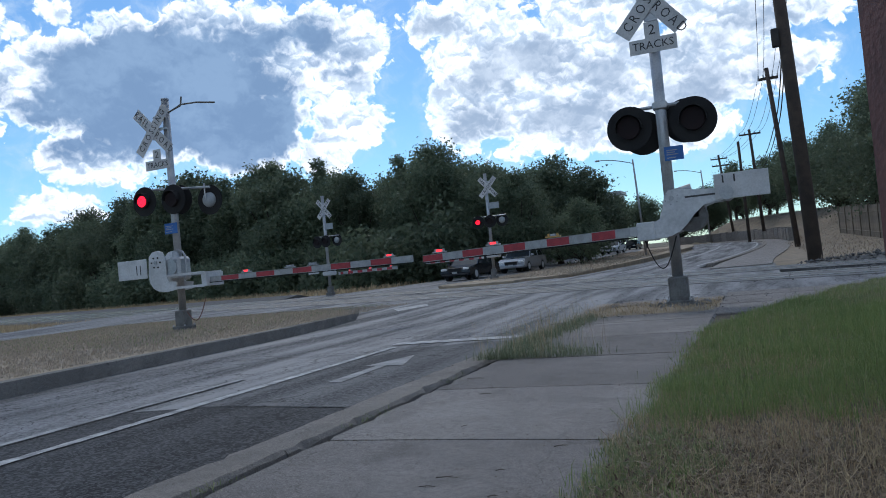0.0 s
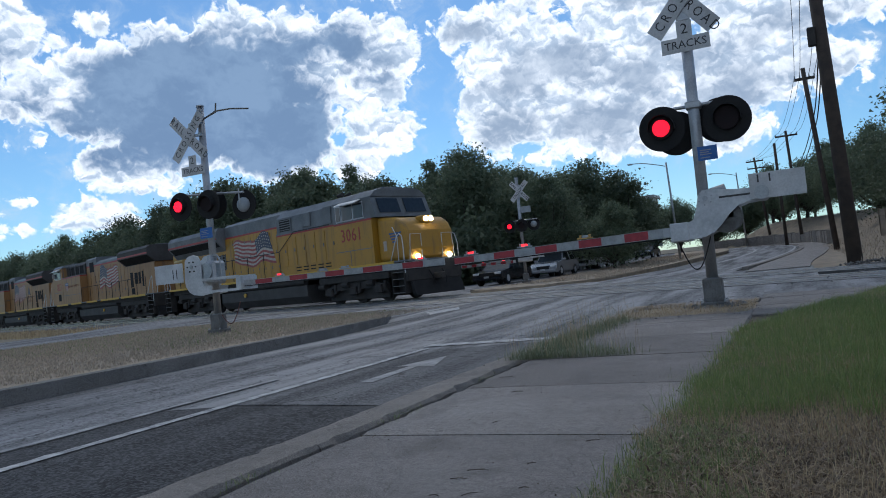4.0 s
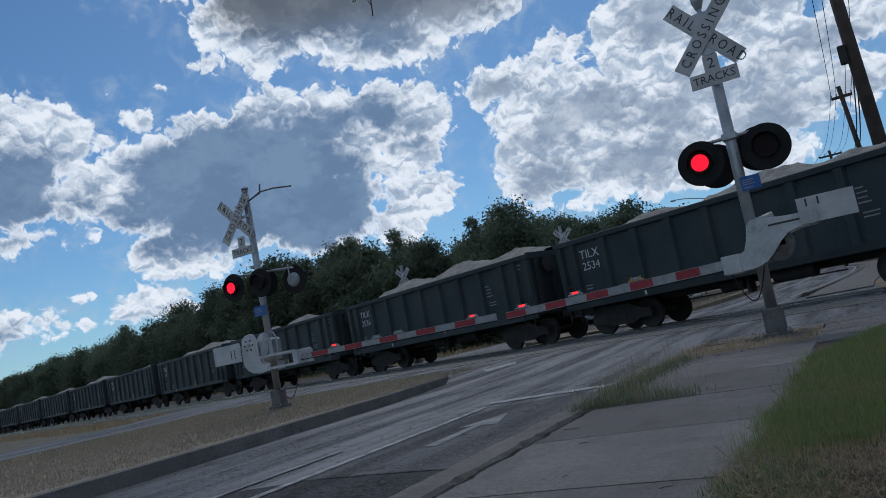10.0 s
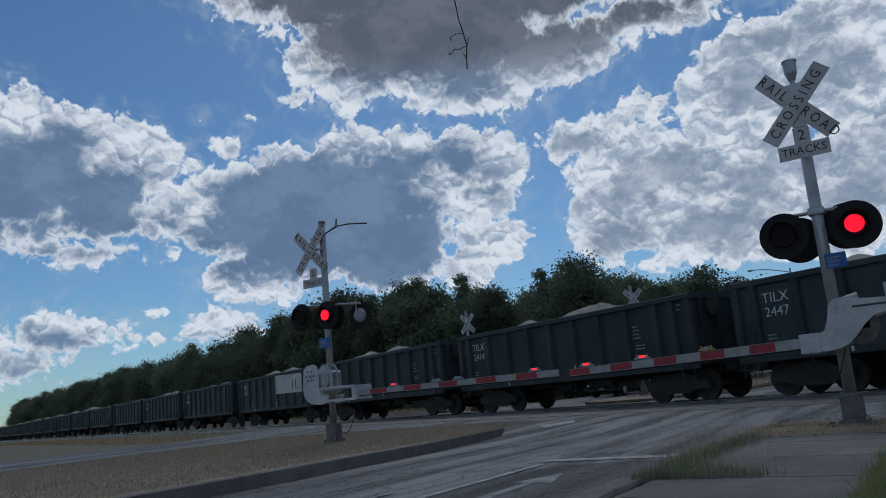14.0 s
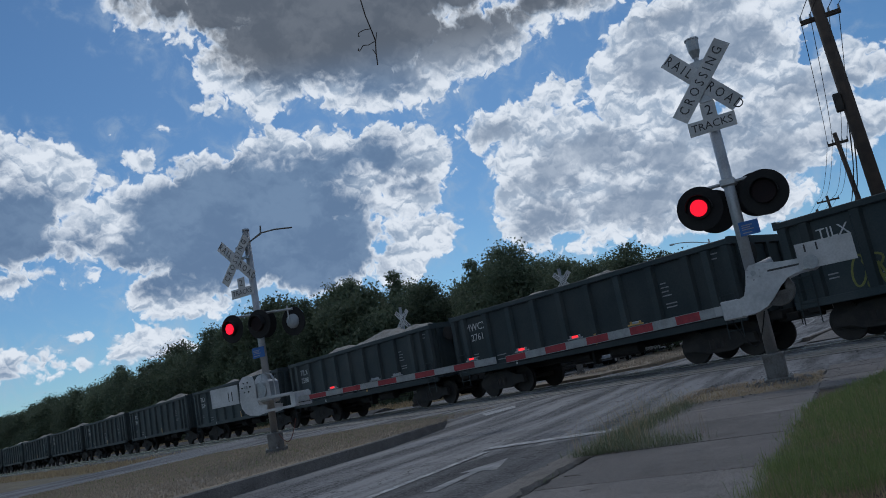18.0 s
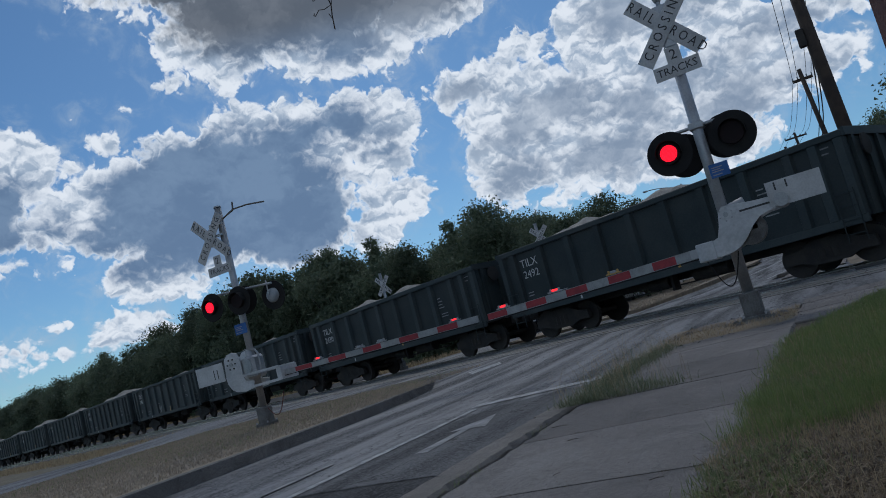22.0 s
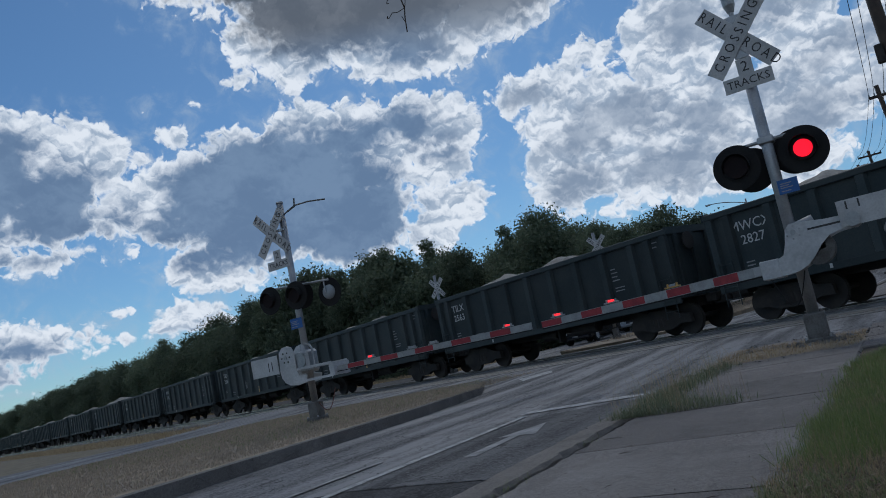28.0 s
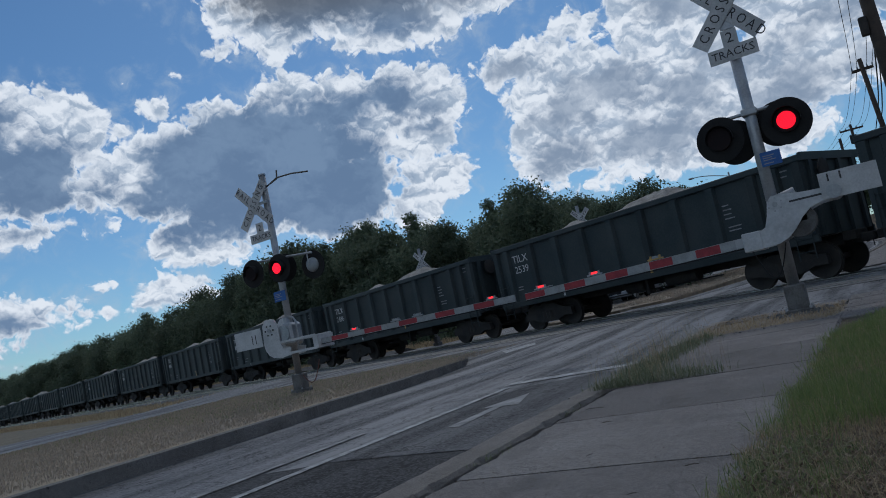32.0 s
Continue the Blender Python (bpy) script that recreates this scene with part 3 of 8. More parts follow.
    "lawn_soil": mat("lawn_soil", (0.075, 0.058, 0.042), 0.95, second=(0.13, 0.10, 0.07), scale=5, fine=60, bump=0.8),
    "blade_dry": blade_mat("dry_blade", (0.50, 0.40, 0.25), (0.28, 0.205, 0.125)),
    "fence": mat("weathered_board", (0.20, 0.16, 0.115), 0.9, second=(0.12, 0.098, 0.075), scale=2, fine=20, bump=0.3, rand=0.2),
}


def part(name, bm, material, parent=None, label="", m=None, smooth=False):
    me = bpy.data.meshes.new(name)
    bm.to_mesh(me)
    bm.free()
    mats = material if isinstance(material, (list, tuple)) else [material]
    for k in mats:
        me.materials.append(M[k])
    if smooth:
        me.polygons.foreach_set("use_smooth", [True] * len(me.polygons))
    ob = new(name, me)
    if parent is not None:
        ob.parent = parent
    if m is not None:
        ob.matrix_basis = m
    if label:
        tagged(ob, label)
    return ob


def share(name, me, parent, m, label=""):
    ob = new(name, me)
    ob.parent = parent
    ob.matrix_basis = m
    if label:
        tagged(ob, label)
    return ob


def thing(name, m, label, category, group="", kind=""):
    ob = new(name)
    ob.empty_display_size = 0.2
    ob.matrix_basis = m
    return tagged(ob, label, category, group, kind)


def box(bm, x0, x1, y0, y1, z0, z1, m=None, bevel=0.0, mi=0):
    g = bmesh.ops.create_cube(bm, size=1, matrix=Matrix.LocRotScale(((x0 + x1) / 2, (y0 + y1) / 2, (z0 + z1) / 2), None, (x1 - x0, y1 - y0, z1 - z0)))
    vs = g["verts"]
    fs = {f for v in vs for f in v.link_faces}
    for f in fs:
        f.material_index = mi
    if bevel:
        es = list({e for v in vs for e in v.link_edges})
        r = bmesh.ops.bevel(bm, geom=es, offset=bevel, segments=1, affect="EDGES")
        vs = list({v for f in r["faces"] for v in f.verts} | {v for v in vs if v.is_valid})
        for f in r["faces"]:
            f.material_index = mi
    if m is not None:
        bmesh.ops.transform(bm, matrix=m, verts=vs)
    return bm


def bx(*a, **k):
    return box(bmesh.new(), *a, **k)


def cyl(bm, r0, r1, p0, p1, seg=12, caps=True):
    p0, p1 = Vector(p0), Vector(p1)
    d = p1 - p0
    m = Matrix.Translation((p0 + p1) / 2) @ d.to_track_quat("Z", "Y").to_matrix().to_4x4()
    bmesh.ops.create_cone(bm, cap_ends=caps, segments=seg, radius1=r0, radius2=r1, depth=d.length, matrix=m)
    return bm


def cy(*a, **k):
    return cyl(bmesh.new(), *a, **k)


def extrude(pts, axis, a, b, bm=None):
    """A slab from an outline: pts in the two other axes, from a to b along axis."""
    bm = bm or bmesh.new()
    def at(p, w):
        return {"x": (w, p[0], p[1]), "y": (p[0], w, p[1]), "z": (p[0], p[1], w)}[axis]
    lo, hi = [bm.verts.new(at(p, a)) for p in pts], [bm.verts.new(at(p, b)) for p in pts]
    n = len(pts)
    bm.faces.new(lo[::-1]), bm.faces.new(hi)
    for i in range(n):
        bm.faces.new((lo[i], lo[(i + 1) % n], hi[(i + 1) % n], hi[i]))
    bmesh.ops.recalc_face_normals(bm, faces=bm.faces)
    return bm


def words(name, text, size, material, parent, m, depth=0.004, label="", align="CENTER", gap=1.0, narrow=1.0):
    cu = bpy.data.curves.new(name, "FONT")
    cu.body, cu.size, cu.extrude, cu.resolution_u = text, size, depth, 2
    cu.align_x, cu.align_y = align, "CENTER"
    cu.space_character = gap
    tmp = bpy.data.objects.new("tmp", cu)
    me = bpy.data.meshes.new_from_object(tmp)
    bpy.data.objects.remove(tmp)
    bpy.data.curves.remove(cu)
    me.name = name
    if narrow != 1.0:
        me.transform(Matrix.Diagonal((narrow, 1, 1, 1)))
    me.materials.clear()
    me.materials.append(M[material])
    ob = new(name, me)
    ob.parent = parent
    ob.matrix_basis = m
    if label:
        tagged(ob, label)
    return ob

# ---- the plan: road along +y, tracks across it at a slant ----
TRACK = radians(67.7)
TD = Vector((-math.sin(TRACK), math.cos(TRACK), 0))   # along the tracks, the way the train comes from
TN = Vector((math.cos(TRACK), math.sin(TRACK), 0))    # across the tracks, away from the walker
TZ = math.degrees(TRACK) - 90                         # turn of a thing that stands along the tracks
NEAR_TRACK, FAR_TRACK = 16.3, 20.5


def step(a, b, v):
    t = min(1.0, max(0.0, (v - a) / (b - a)))
    return t * t * (3 - 2 * t)


def wall_x(y):
    """The line of the retaining wall on the outside of the far bend."""
    return float(np.interp(y, (40, 62, 68, 75, 82, 89, 96), (2.2, 1.9, 1.7, 1.0, -0.9, -4.0, -9.0)))


def rise(x, y):
    """Height of the land: flat up to the tracks, a slow climb beyond, a bank to the east."""
    d = x * TN.x + y * TN.y
    return 0.9 * step(24, 95, d) + 2.4 * step(30, 75, d) * step(0.2, 7, x - wall_x(y)) + 2.0 * step(100, 260, d)


def sheet(name, xs, ys, zf, material, label, category, kind="structure"):
    nx, ny = len(xs), len(ys)
    v = [(x, y, zf(x, y)) for y in ys for x in xs]
    f = [(j * nx + i, j * nx + i + 1, (j + 1) * nx + i + 1, (j + 1) * nx + i) for j in range(ny - 1) for i in range(nx - 1)]
    me = bpy.data.meshes.new(name)
    me.from_pydata(v, [], f)
    me.materials.append(M[material])
    me.polygons.foreach_set("use_smooth", [True] * len(f))
    return tagged(new(name, me), label, category, kind=kind)


def ribbon(name, line, half, zf, material, label, category, kind="structure", thick=0.1, n=60):
    """A paved strip along a line of (x, y), with edges that go down into the ground."""
    pts = [Vector((x, y, 0)) for x, y in line]
    out = []
    for i in range(len(pts) - 1):
        p0, p1, p2, p3 = pts[max(i - 1, 0)], pts[i], pts[i + 1], pts[min(i + 2, len(pts) - 1)]
        for k in range(8):
            t = k / 8
            out.append(0.5 * ((2 * p1) + (p2 - p0) * t + (2 * p0 - 5 * p1 + 4 * p2 - p3) * t * t + (3 * p1 - p0 - 3 * p2 + p3) * t ** 3))
    out.append(pts[-1])
    hw = half if callable(half) else (lambda y: half)
    bm = bmesh.new()
    rows = []
    for i, p in enumerate(out):
        d = (out[min(i + 1, len(out) - 1)] - out[max(i - 1, 0)]).normalized()
        s = Vector((d.y, -d.x, 0))
        w = hw(p.y)
        row = []
        for k in range(7):
            q = p + s * w * (k / 3 - 1)
            row.append(bm.verts.new((q.x, q.y, zf(q.x, q.y))))
        first, last = row[0].co, row[-1].co
        row.insert(0, bm.verts.new((first.x, first.y, first.z - thick)))
        row.append(bm.verts.new((last.x, last.y, last.z - thick)))
        rows.append(row)
    for a, b in zip(rows, rows[1:]):
        for k in range(len(a) - 1):
            bm.faces.new((a[k], a[k + 1], b[k + 1], b[k]))
    bm.faces.new(rows[0][::-1])
    bm.faces.new(rows[-1])
    ob = part(name, bm, material)
    return tagged(ob, label, category, kind=kind)


def road_z(x, y):
    d = x * TN.x + y * TN.y
    return -0.10 + 0.09 * step(8.5, 13.5, d) + rise(x, y)


gx = [-900, -500, -260, -160, -110, -80, -60] + list(range(-48, -4, 4)) + list(range(-4, 17)) + list(range(20, 61, 4)) + [75, 100, 150, 260, 500, 900]
gy = [-600, -250, -100, -40, -15] + list(range(-8, 120, 4)) + [135, 160, 200, 260, 350, 600, 1000]
ground = sheet("ground", gx, gy, lambda x, y: rise(x, y) - 0.17, "soil", "bare brown earth and dry grass", "ground")

WEST_LINE = [(-22.5, -90), (-22.5, -30), (-22.5, 5), (-21.5, 18), (-18.5, 30), (-16.6, 42), (-15.8, 60), (-14.8, 84), (-16, 110), (-24, 140), (-42, 170)]
EAST_LINE = [(-4.9, -90), (-4.9, -30), (-4.9, 5), (-4.9, 16), (-4.6, 30), (-3.4, 44), (-2.6, 58), (-3.1, 71), (-6.8, 87), (-15, 103), (-30, 122)]
road_east = ribbon("road", EAST_LINE, 2.58, road_z, "asphalt", "worn grey asphalt road with pale tyre polish", "road")
road_west = ribbon("road", WEST_LINE, lambda y: 4.8 if y < 10 else 3.6, road_z, "asphalt", "worn grey asphalt road of the other direction", "road")
# kerb, pavement
def rough_bar(x0, x1, y0, y1, z0, z1, seed, chip=0.012):
    """A long cast block whose upper edges are rounded and chipped."""
    rng = random.Random(seed)
    n = max(4, int((y1 - y0) / 0.09))
    bm = bmesh.new()
    rows = []
    for i in range(n + 1):
        y = y0 + (y1 - y0) * i / n
        a, b = [abs(rng.gauss(0, chip)) + (chip * 2.5 if rng.random() < 0.06 else 0) for _ in range(2)]
        r = 0.018
        pr = [(x0, z0), (x0 + a * 0.5, z1 - r - a), (x0 + r + a, z1 - 0.003), ((x0 + x1) / 2, z1 + rng.gauss(0, 0.001)), (x1 - r - b, z1 - 0.002), (x1 - b * 0.6, z1 - r - b), (x1, z0)]
        rows.append([bm.verts.new((px, y, pz)) for px, pz in pr])
    for p, q in zip(rows, rows[1:]):
        for k in range(6):
            bm.faces.new((p[k], q[k], q[k + 1], p[k + 1]))
    bm.faces.new(rows[0])
    bm.faces.new(rows[-1][::-1])
    bmesh.ops.recalc_face_normals(bm, faces=bm.faces)
    return bm


kerb = thing("kerb", pose(0, 0, 0), "cracked concrete kerb beside the road", "kerb", kind="structure")
for i in range(-6, 4):
    y0 = 0.2 + 3.05 * i
    part("kerb_stone", rough_bar(-2.56, -2.262, y0 + 0.006, y0 + 3.04, -0.25, -0.006 * (i % 3), 100 + i), "kerb", kerb)
pavement = thing("pavement", pose(0, 0, 0), "weathered concrete pavement of large slabs", "pavement", kind="structure")
joints = [-9.6, -8.0, -6.4, -4.8, -3.2, -1.6, 0.35, 1.95, 3.43, 4.83, 6.2, 7.6, 9.0, 10.3]
for a, b_ in zip(joints, joints[1:]):
    part("slab", rough_bar(-2.175, -0.58, a + 0.009, b_ - 0.009, -0.15, 0.0, int(a * 10) + 50, 0.009), "concrete", pavement)
# lawn to the right of the pavement
lawn = sheet("lawn", [-0.6, -0.5, -0.35, -0.2, 0, 0.2, 0.4, 0.6, 0.8, 1, 1.3, 1.6, 2, 3, 4, 8, 16, 40], [-30, -15, -8, -4, 0] + [2 + 0.4 * i for i in range(27)],
             lambda x, y: -0.03 + (0.042 + 0.05 * step(-0.62, 0.3, x) + 0.02 * math.sin(x * 3 + y)) * step(9.4, 8.6, y - 2.6 * x), "lawn_soil", "patchy soil under the lawn", "lawn")

# median island
bm = bmesh.new()
edge = [(-7.4, -60), (-7.4, 6), (-7.5, 11), (-7.9, 14), (-8.7, 15.6), (-10, 16.4), (-12, 16.9), (-15.5, 17.6), (-17.0, 17.2), (-17.6, 15), (-17.6, 6), (-17.6, -60)]
inner = [(x + (0.16 if x < -12 else -0.16), y - (0.14 if 14 < y else 0)) for x, y in edge]
lo = [bm.verts.new((x, y, -0.2)) for x, y in edge]
hi = [bm.verts.new((x, y, 0.065)) for x, y in edge]
ins = [bm.verts.new((x, y, 0.07)) for x, y in inner]
for i in range(len(edge) - 1):
    bm.faces.new((lo[i], lo[i + 1], hi[i + 1], hi[i]))
    bm.faces.new((hi[i], hi[i + 1], ins[i + 1], ins[i]))
bmesh.ops.recalc_face_normals(bm, faces=bm.faces)
median_kerb = tagged(part("kerb", bm, "old_kerb"), "grey concrete kerb around the median", "kerb", kind="structure")
bm = bmesh.new()
vs = [bm.verts.new((x, y, 0.066)) for x, y in inner]
bm.faces.new(vs[::-1])
bmesh.ops.recalc_face_normals(bm, faces=bm.faces)
median = tagged(part("median", bm, "dry"), "median island of dry yellow grass", "median", kind="structure")

# ---- tracks ----
def track(dist, name):
    m = Matrix.Translation(TN * dist) @ pose(0, 0, 0, 0, 0, TZ)
    tr = thing(name, m, "steel railway track on dark ballast", "railway track", kind="structure")
    for s in (-0.755, 0.755):
        prof = [(-0.07, -0.17), (0.07, -0.17), (0.07, -0.15), (0.012, -0.13), (0.012, -0.04), (0.036, -0.03), (0.036, 0.0), (-0.036, 0.0), (-0.036, -0.03), (-0.012, -0.04), (-0.012, -0.13), (-0.07, -0.15)]
        part("rail", extrude([(y + s, z + 0.012) for y, z in prof], "x", -420, 160), "rail", tr)
    return tr


track_near = track(NEAR_TRACK, "track")
track_far = track(FAR_TRACK, "track")


# ---- level crossing signals ----
def tilted_blade(parent, angle, y, texts):
    """One arm of the crossing sign; angle: its slope in degrees."""
    m = pose(0, y, 0, 0, -angle, 0)
    b = part("sign_blade", bx(-0.60, 0.60, -0.004, 0.004, -0.115, 0.115, bevel=0.003), "white", parent, m=m)
    for text, u in texts:
        words("lettering", text, 0.19, "ink", b, pose(u, -0.006, 0, 90, 0, 0), depth=0.002, gap=1.5, narrow=0.82)
    return b


def lamp_head(parent, x, z, y, facing, glow_rows=None, back=False):
    """A flashing lamp: disc, hood, dark lens; the lit diode plate slides to the front of the lens and back."""
    turn = pose(x, y, z, 0, 0, 0 if facing < 0 else 180)
    disc = part("background_disc", cy(0.305, 0.305, (0, 0.0, 0), (0, 0.012, 0), seg=40), "black", parent, m=turn)
    if back:
        bm = bmesh.new()
        bmesh.ops.create_uvsphere(bm, u_segments=20, v_segments=10, radius=0.155, matrix=Matrix.LocRotScale((0, 0.02, 0), None, (1, 0.75, 1)))
        part("lamp_shell", bm, "backlens", disc, "grey lamp housing seen from behind", smooth=True)
        return disc
    part("lens", cy(0.15, 0.15, (0, -0.075, 0), (0, -0.012, 0), seg=28), "lens", disc)
    bm = bmesh.new()
    n = 18
    arc = [(-0.175 * math.cos(math.pi * (k / n) * 1.1 - 0.157), 0.175 * math.sin(math.pi * (k / n) * 1.1 - 0.157)) for k in range(n + 1)]
    a = [bm.verts.new((u, -0.005, w)) for u, w in arc]
    b = [bm.verts.new((u * 0.97, -0.12 - 0.03 * w / 0.175, w * 0.97)) for u, w in arc]
    for k in range(n):
        bm.faces.new((a[k], a[k + 1], b[k + 1], b[k]))
    hood = part("hood", bm, "black", disc)
    sol = hood.modifiers.new("thick", "SOLIDIFY")
    sol.thickness = 0.006
    if glow_rows is not None:
        bm = bmesh.new()
        for ring in range(0, 7):
            cnt = max(1, ring * 6)
            for k in range(cnt):
                aa = 2 * math.pi * k / cnt
                u, w = 0.0175 * ring * math.cos(aa), 0.0175 * ring * math.sin(aa)
                bmesh.ops.create_cone(bm, cap_ends=True, segments=6, radius1=0.0068, radius2=0.0068, depth=0.006, matrix=pose(u, -0.006, w, 90))
        g = part("diode_plate", cy(0.116, 0.116, (0, -0.001, 0), (0, 0.004, 0), seg=24), "glow_back", disc, "lit red lamp of many small diodes")
        tagged(part("diode_cluster", bm, "glow", g), kind="stuff")
        LAMPS.append((g, glow_rows))
    return disc


LAMPS = []


def track_sign(parent, y, z):
    pts = [(-0.315, -0.1), (0.315, -0.1), (0.315, 0.1), (0.1, 0.1), (0.1, 0.32), (-0.1, 0.32), (-0.1, 0.1), (-0.315, 0.1)]
    s = part("track_count_sign", extrude(pts, "y", -0.004, 0.004), "white", parent, m=pose(0, y, z))
    words("lettering", "TRACKS", 0.15, "ink", s, pose(0, -0.006, 0.0, 90), depth=0.002)
    words("lettering", "2", 0.2, "ink", s, pose(0, -0.006, 0.205, 90), depth=0.002)
    return s


def blue_plate(parent, x, y, z, w=0.25, h=0.19):
    b = part("notice_plate", bx(x, x + w, y - 0.003, y + 0.003, z, z + h, bevel=0.002), "blue", parent, "small blue emergency notice plate")
    for k, (u, ww) in enumerate(((0.15, 0.7), (0.3, 0.55), (0.45, 0.75), (0.68, 0.6))):
        part("text_bar", bx(x + 0.03, x + 0.03 + w * ww * 0.8, y - 0.006, y - 0.0035, z + h * (0.9 - u) - 0.012, z + h * (0.9 - u)), "arm_grey", b)


def gate_arm(parent, x0, x1, y, z0, z1, h0, h1, first, n, lamps, wire):
    """The striped arm from x0 (mast) to x1 (tip); first: 0 red, 1 grey at the mast end."""
    d = 1 if x1 > x0 else -1
    arm = part("gate_arm", bx(min(x0, x0 + 0.12 * d), max(x0, x0 + 0.12 * d), y - 0.03, y + 0.03, z0 - h0 / 2, z0 + h0 / 2), "silver", parent, "red and white striped gate arm, lowered")
    for k in range(n):
        a, b = k / n, (k + 1) / n
        xa, xb, za, zb = x0 + (x1 - x0) * a, x0 + (x1 - x0) * b, z0 + (z1 - z0) * a, z0 + (z1 - z0) * b
        ha, hb = h0 + (h1 - h0) * a, h0 + (h1 - h0) * b
        pts = [(xa, za - ha / 2), (xb, zb - hb / 2), (xb, zb + hb / 2), (xa, za + ha / 2)]
        part("stripe", extrude(pts, "y", y - 0.022, y + 0.022), "red_tape" if (k + first) % 2 == 0 else "arm_grey", arm)
    rail = [(x0, z0 + h0 / 2), (x1, z1 + h1 / 2), (x1, z1 + h1 / 2 + 0.006), (x0, z0 + h0 / 2 + 0.006)]
    part("edge_strip", extrude(rail, "y", y - 0.026, y + 0.026), "arm_grey", arm)
    rail = [(x0, z0 - h0 / 2 - 0.006), (x1, z1 - h1 / 2 - 0.006), (x1, z1 - h1 / 2), (x0, z0 - h0 / 2)]
    part("edge_strip", extrude(rail, "y", y - 0.026, y + 0.026), "arm_grey", arm)
    for a, lit in lamps:
        x, z = x0 + (x1 - x0) * a, z0 + (z1 - z0) * a + (h0 + (h1 - h0) * a) / 2 + 0.014
        bm = bx(x - 0.11, x + 0.11, y - 0.03, y + 0.03, z, z + 0.022, bevel=0.004)
        box(bm, x - 0.075, x - 0.055, y - 0.025, y + 0.025, z + 0.022, z + 0.06)
        box(bm, x + 0.055, x + 0.075, y - 0.025, y + 0.025, z + 0.022, z + 0.06)
        lamp = part("arm_lamp", bm, "amber" if lit == 0 else "arm_grey", arm, "small lamp on the gate arm")
        part("lamp_lens", bx(x - 0.042, x + 0.042, y - 0.032, y + 0.032, z + 0.012, z + 0.052, bevel=0.008), "glow_small" if lit == 1 else "backlens", lamp)
    if wire:
        part("cable", cy(0.008, 0.008, (x0, y - 0.03, z0 - h0 / 2 - 0.02), (x1, y - 0.03, z1 - h1 / 2 - 0.02), seg=6), "black", arm)
    return arm


HALF, SHIFT_R, SHIFT_L = 0.5975, 1.11, 1.13
DARK = {"R": ((-0.1, 0.2), (1.9, 2.1), (10.88, 11.1), (19.4, 19.6), (22.9, 23.1), (27.7, 27.9), (28.6, 28.8)), "L": ((12.9, 13.1), (27.9, 28.1), (29.9, 30.1), (30.9, 31.1))}


def flash(key, invert):
    """Rows of the sliding diode plate: lit every other half period."""
    shift = SHIFT_R if key == "R" else SHIFT_L
    
    rows, t, on = [], 0.0, None
    def lit(u):
        if any(a < u < b for a, b in DARK[key]):
            return False
        return (((u - shift) % (2 * HALF)) < HALF) != invert
    on = lit(0)
    spot = lambda s: pose(0, -0.0765 if s else -0.03, 0)
    rows.append((0.0, spot(on)))
    for i in range(1, 961):
        now = lit(i / FPS)
        if now != on:
            rows += [((i - 1) / FPS, spot(on)), (i / FPS, spot(now))] if i > 1 else [(i / FPS, spot(now))]
            on = now
    rows.append((32.0, spot(on)))
    return rows


def pipe_mast(parent, h, r=0.075):
    mast = part("mast", cy(r, r, (0, 0, 0.3), (0, 0, h), seg=24), "steel", parent, smooth=True)
    part("mast_cap", cy(r + 0.008, r + 0.004, (0, 0, h), (0, 0, h + 0.03), seg=24), "steel", mast)
    bm = bx(-0.125, 0.125, -0.125, 0.125, 0.0, 0.4, bevel=0.02)
    box(bm, -0.17, 0.17, -0.17, 0.17, -0.1, 0.08, bevel=0.015)
    base = part("base_box", bm, "cast_base", parent, "weathered cast base of the mast")
    for sx in (-0.145, 0.145):
        for sy in (-0.145, 0.145):
            part("bolt", cy(0.018, 0.018, (sx, sy, 0.07), (sx, sy, 0.11), seg=6), "steel", base)
    return mast


def rails_bm(pts, r=0.017, seg=6):
    """A bent round bar or cable in one skin along the points."""
    pts = [Vector(q) for q in pts]
    bm = bmesh.new()
    rings, side = [], None
    for i, q in enumerate(pts):
        d = (pts[min(i + 1, len(pts) - 1)] - pts[max(i - 1, 0)]).normalized()
        if side is None:
            side = d.orthogonal().normalized()
        side = (side - d * side.dot(d)).normalized()
        up = d.cross(side)
        rings.append([bm.verts.new(q + (side * math.cos(2 * math.pi * k / seg) + up * math.sin(2 * math.pi * k / seg)) * r) for k in range(seg)])
    for a, b in zip(rings, rings[1:]):
        for k in range(seg):
            bm.faces.new((a[k], a[(k + 1) % seg], b[(k + 1) % seg], b[k]))
    bm.faces.new(rings[0][::-1])
    bm.faces.new(rings[-1])
    return bm


# the signal beside the pavement
sig = thing("crossing_signal", pose(-1.12, 10.94, 0), "silver level crossing signal with lowered striped gate arm beside the pavement", "crossing signal", "crossing signals")
pipe_mast(sig, 4.42)
cbm = part("crossbuck_bracket", bx(-0.09, 0.09, -0.095, -0.07, -0.3, 0.3), "steel", sig, m=pose(0, 0, 4.2))
tilted_blade(cbm, 49, -0.116, (("CROSSING", 0.0),))
tilted_blade(cbm, -50, -0.100, (("RAIL", -0.38), ("ROAD", 0.39)))
track_sign(sig, -0.09, 3.57)
bell = part("bell", cy(0.03, 0.035, (0, 0, 4.45), (0, 0, 4.6), seg=12), "steel", sig, "grey crossing bell on the mast top")
bm = cy(0.045, 0.08, (0, 0, 4.58), (0, 0, 4.68), seg=20)
cyl(bm, 0.08, 0.088, (0, 0, 4.68), (0, 0, 4.84), seg=20)
cyl(bm, 0.098, 0.098, (0, 0, 4.84), (0, 0, 4.86), seg=20)
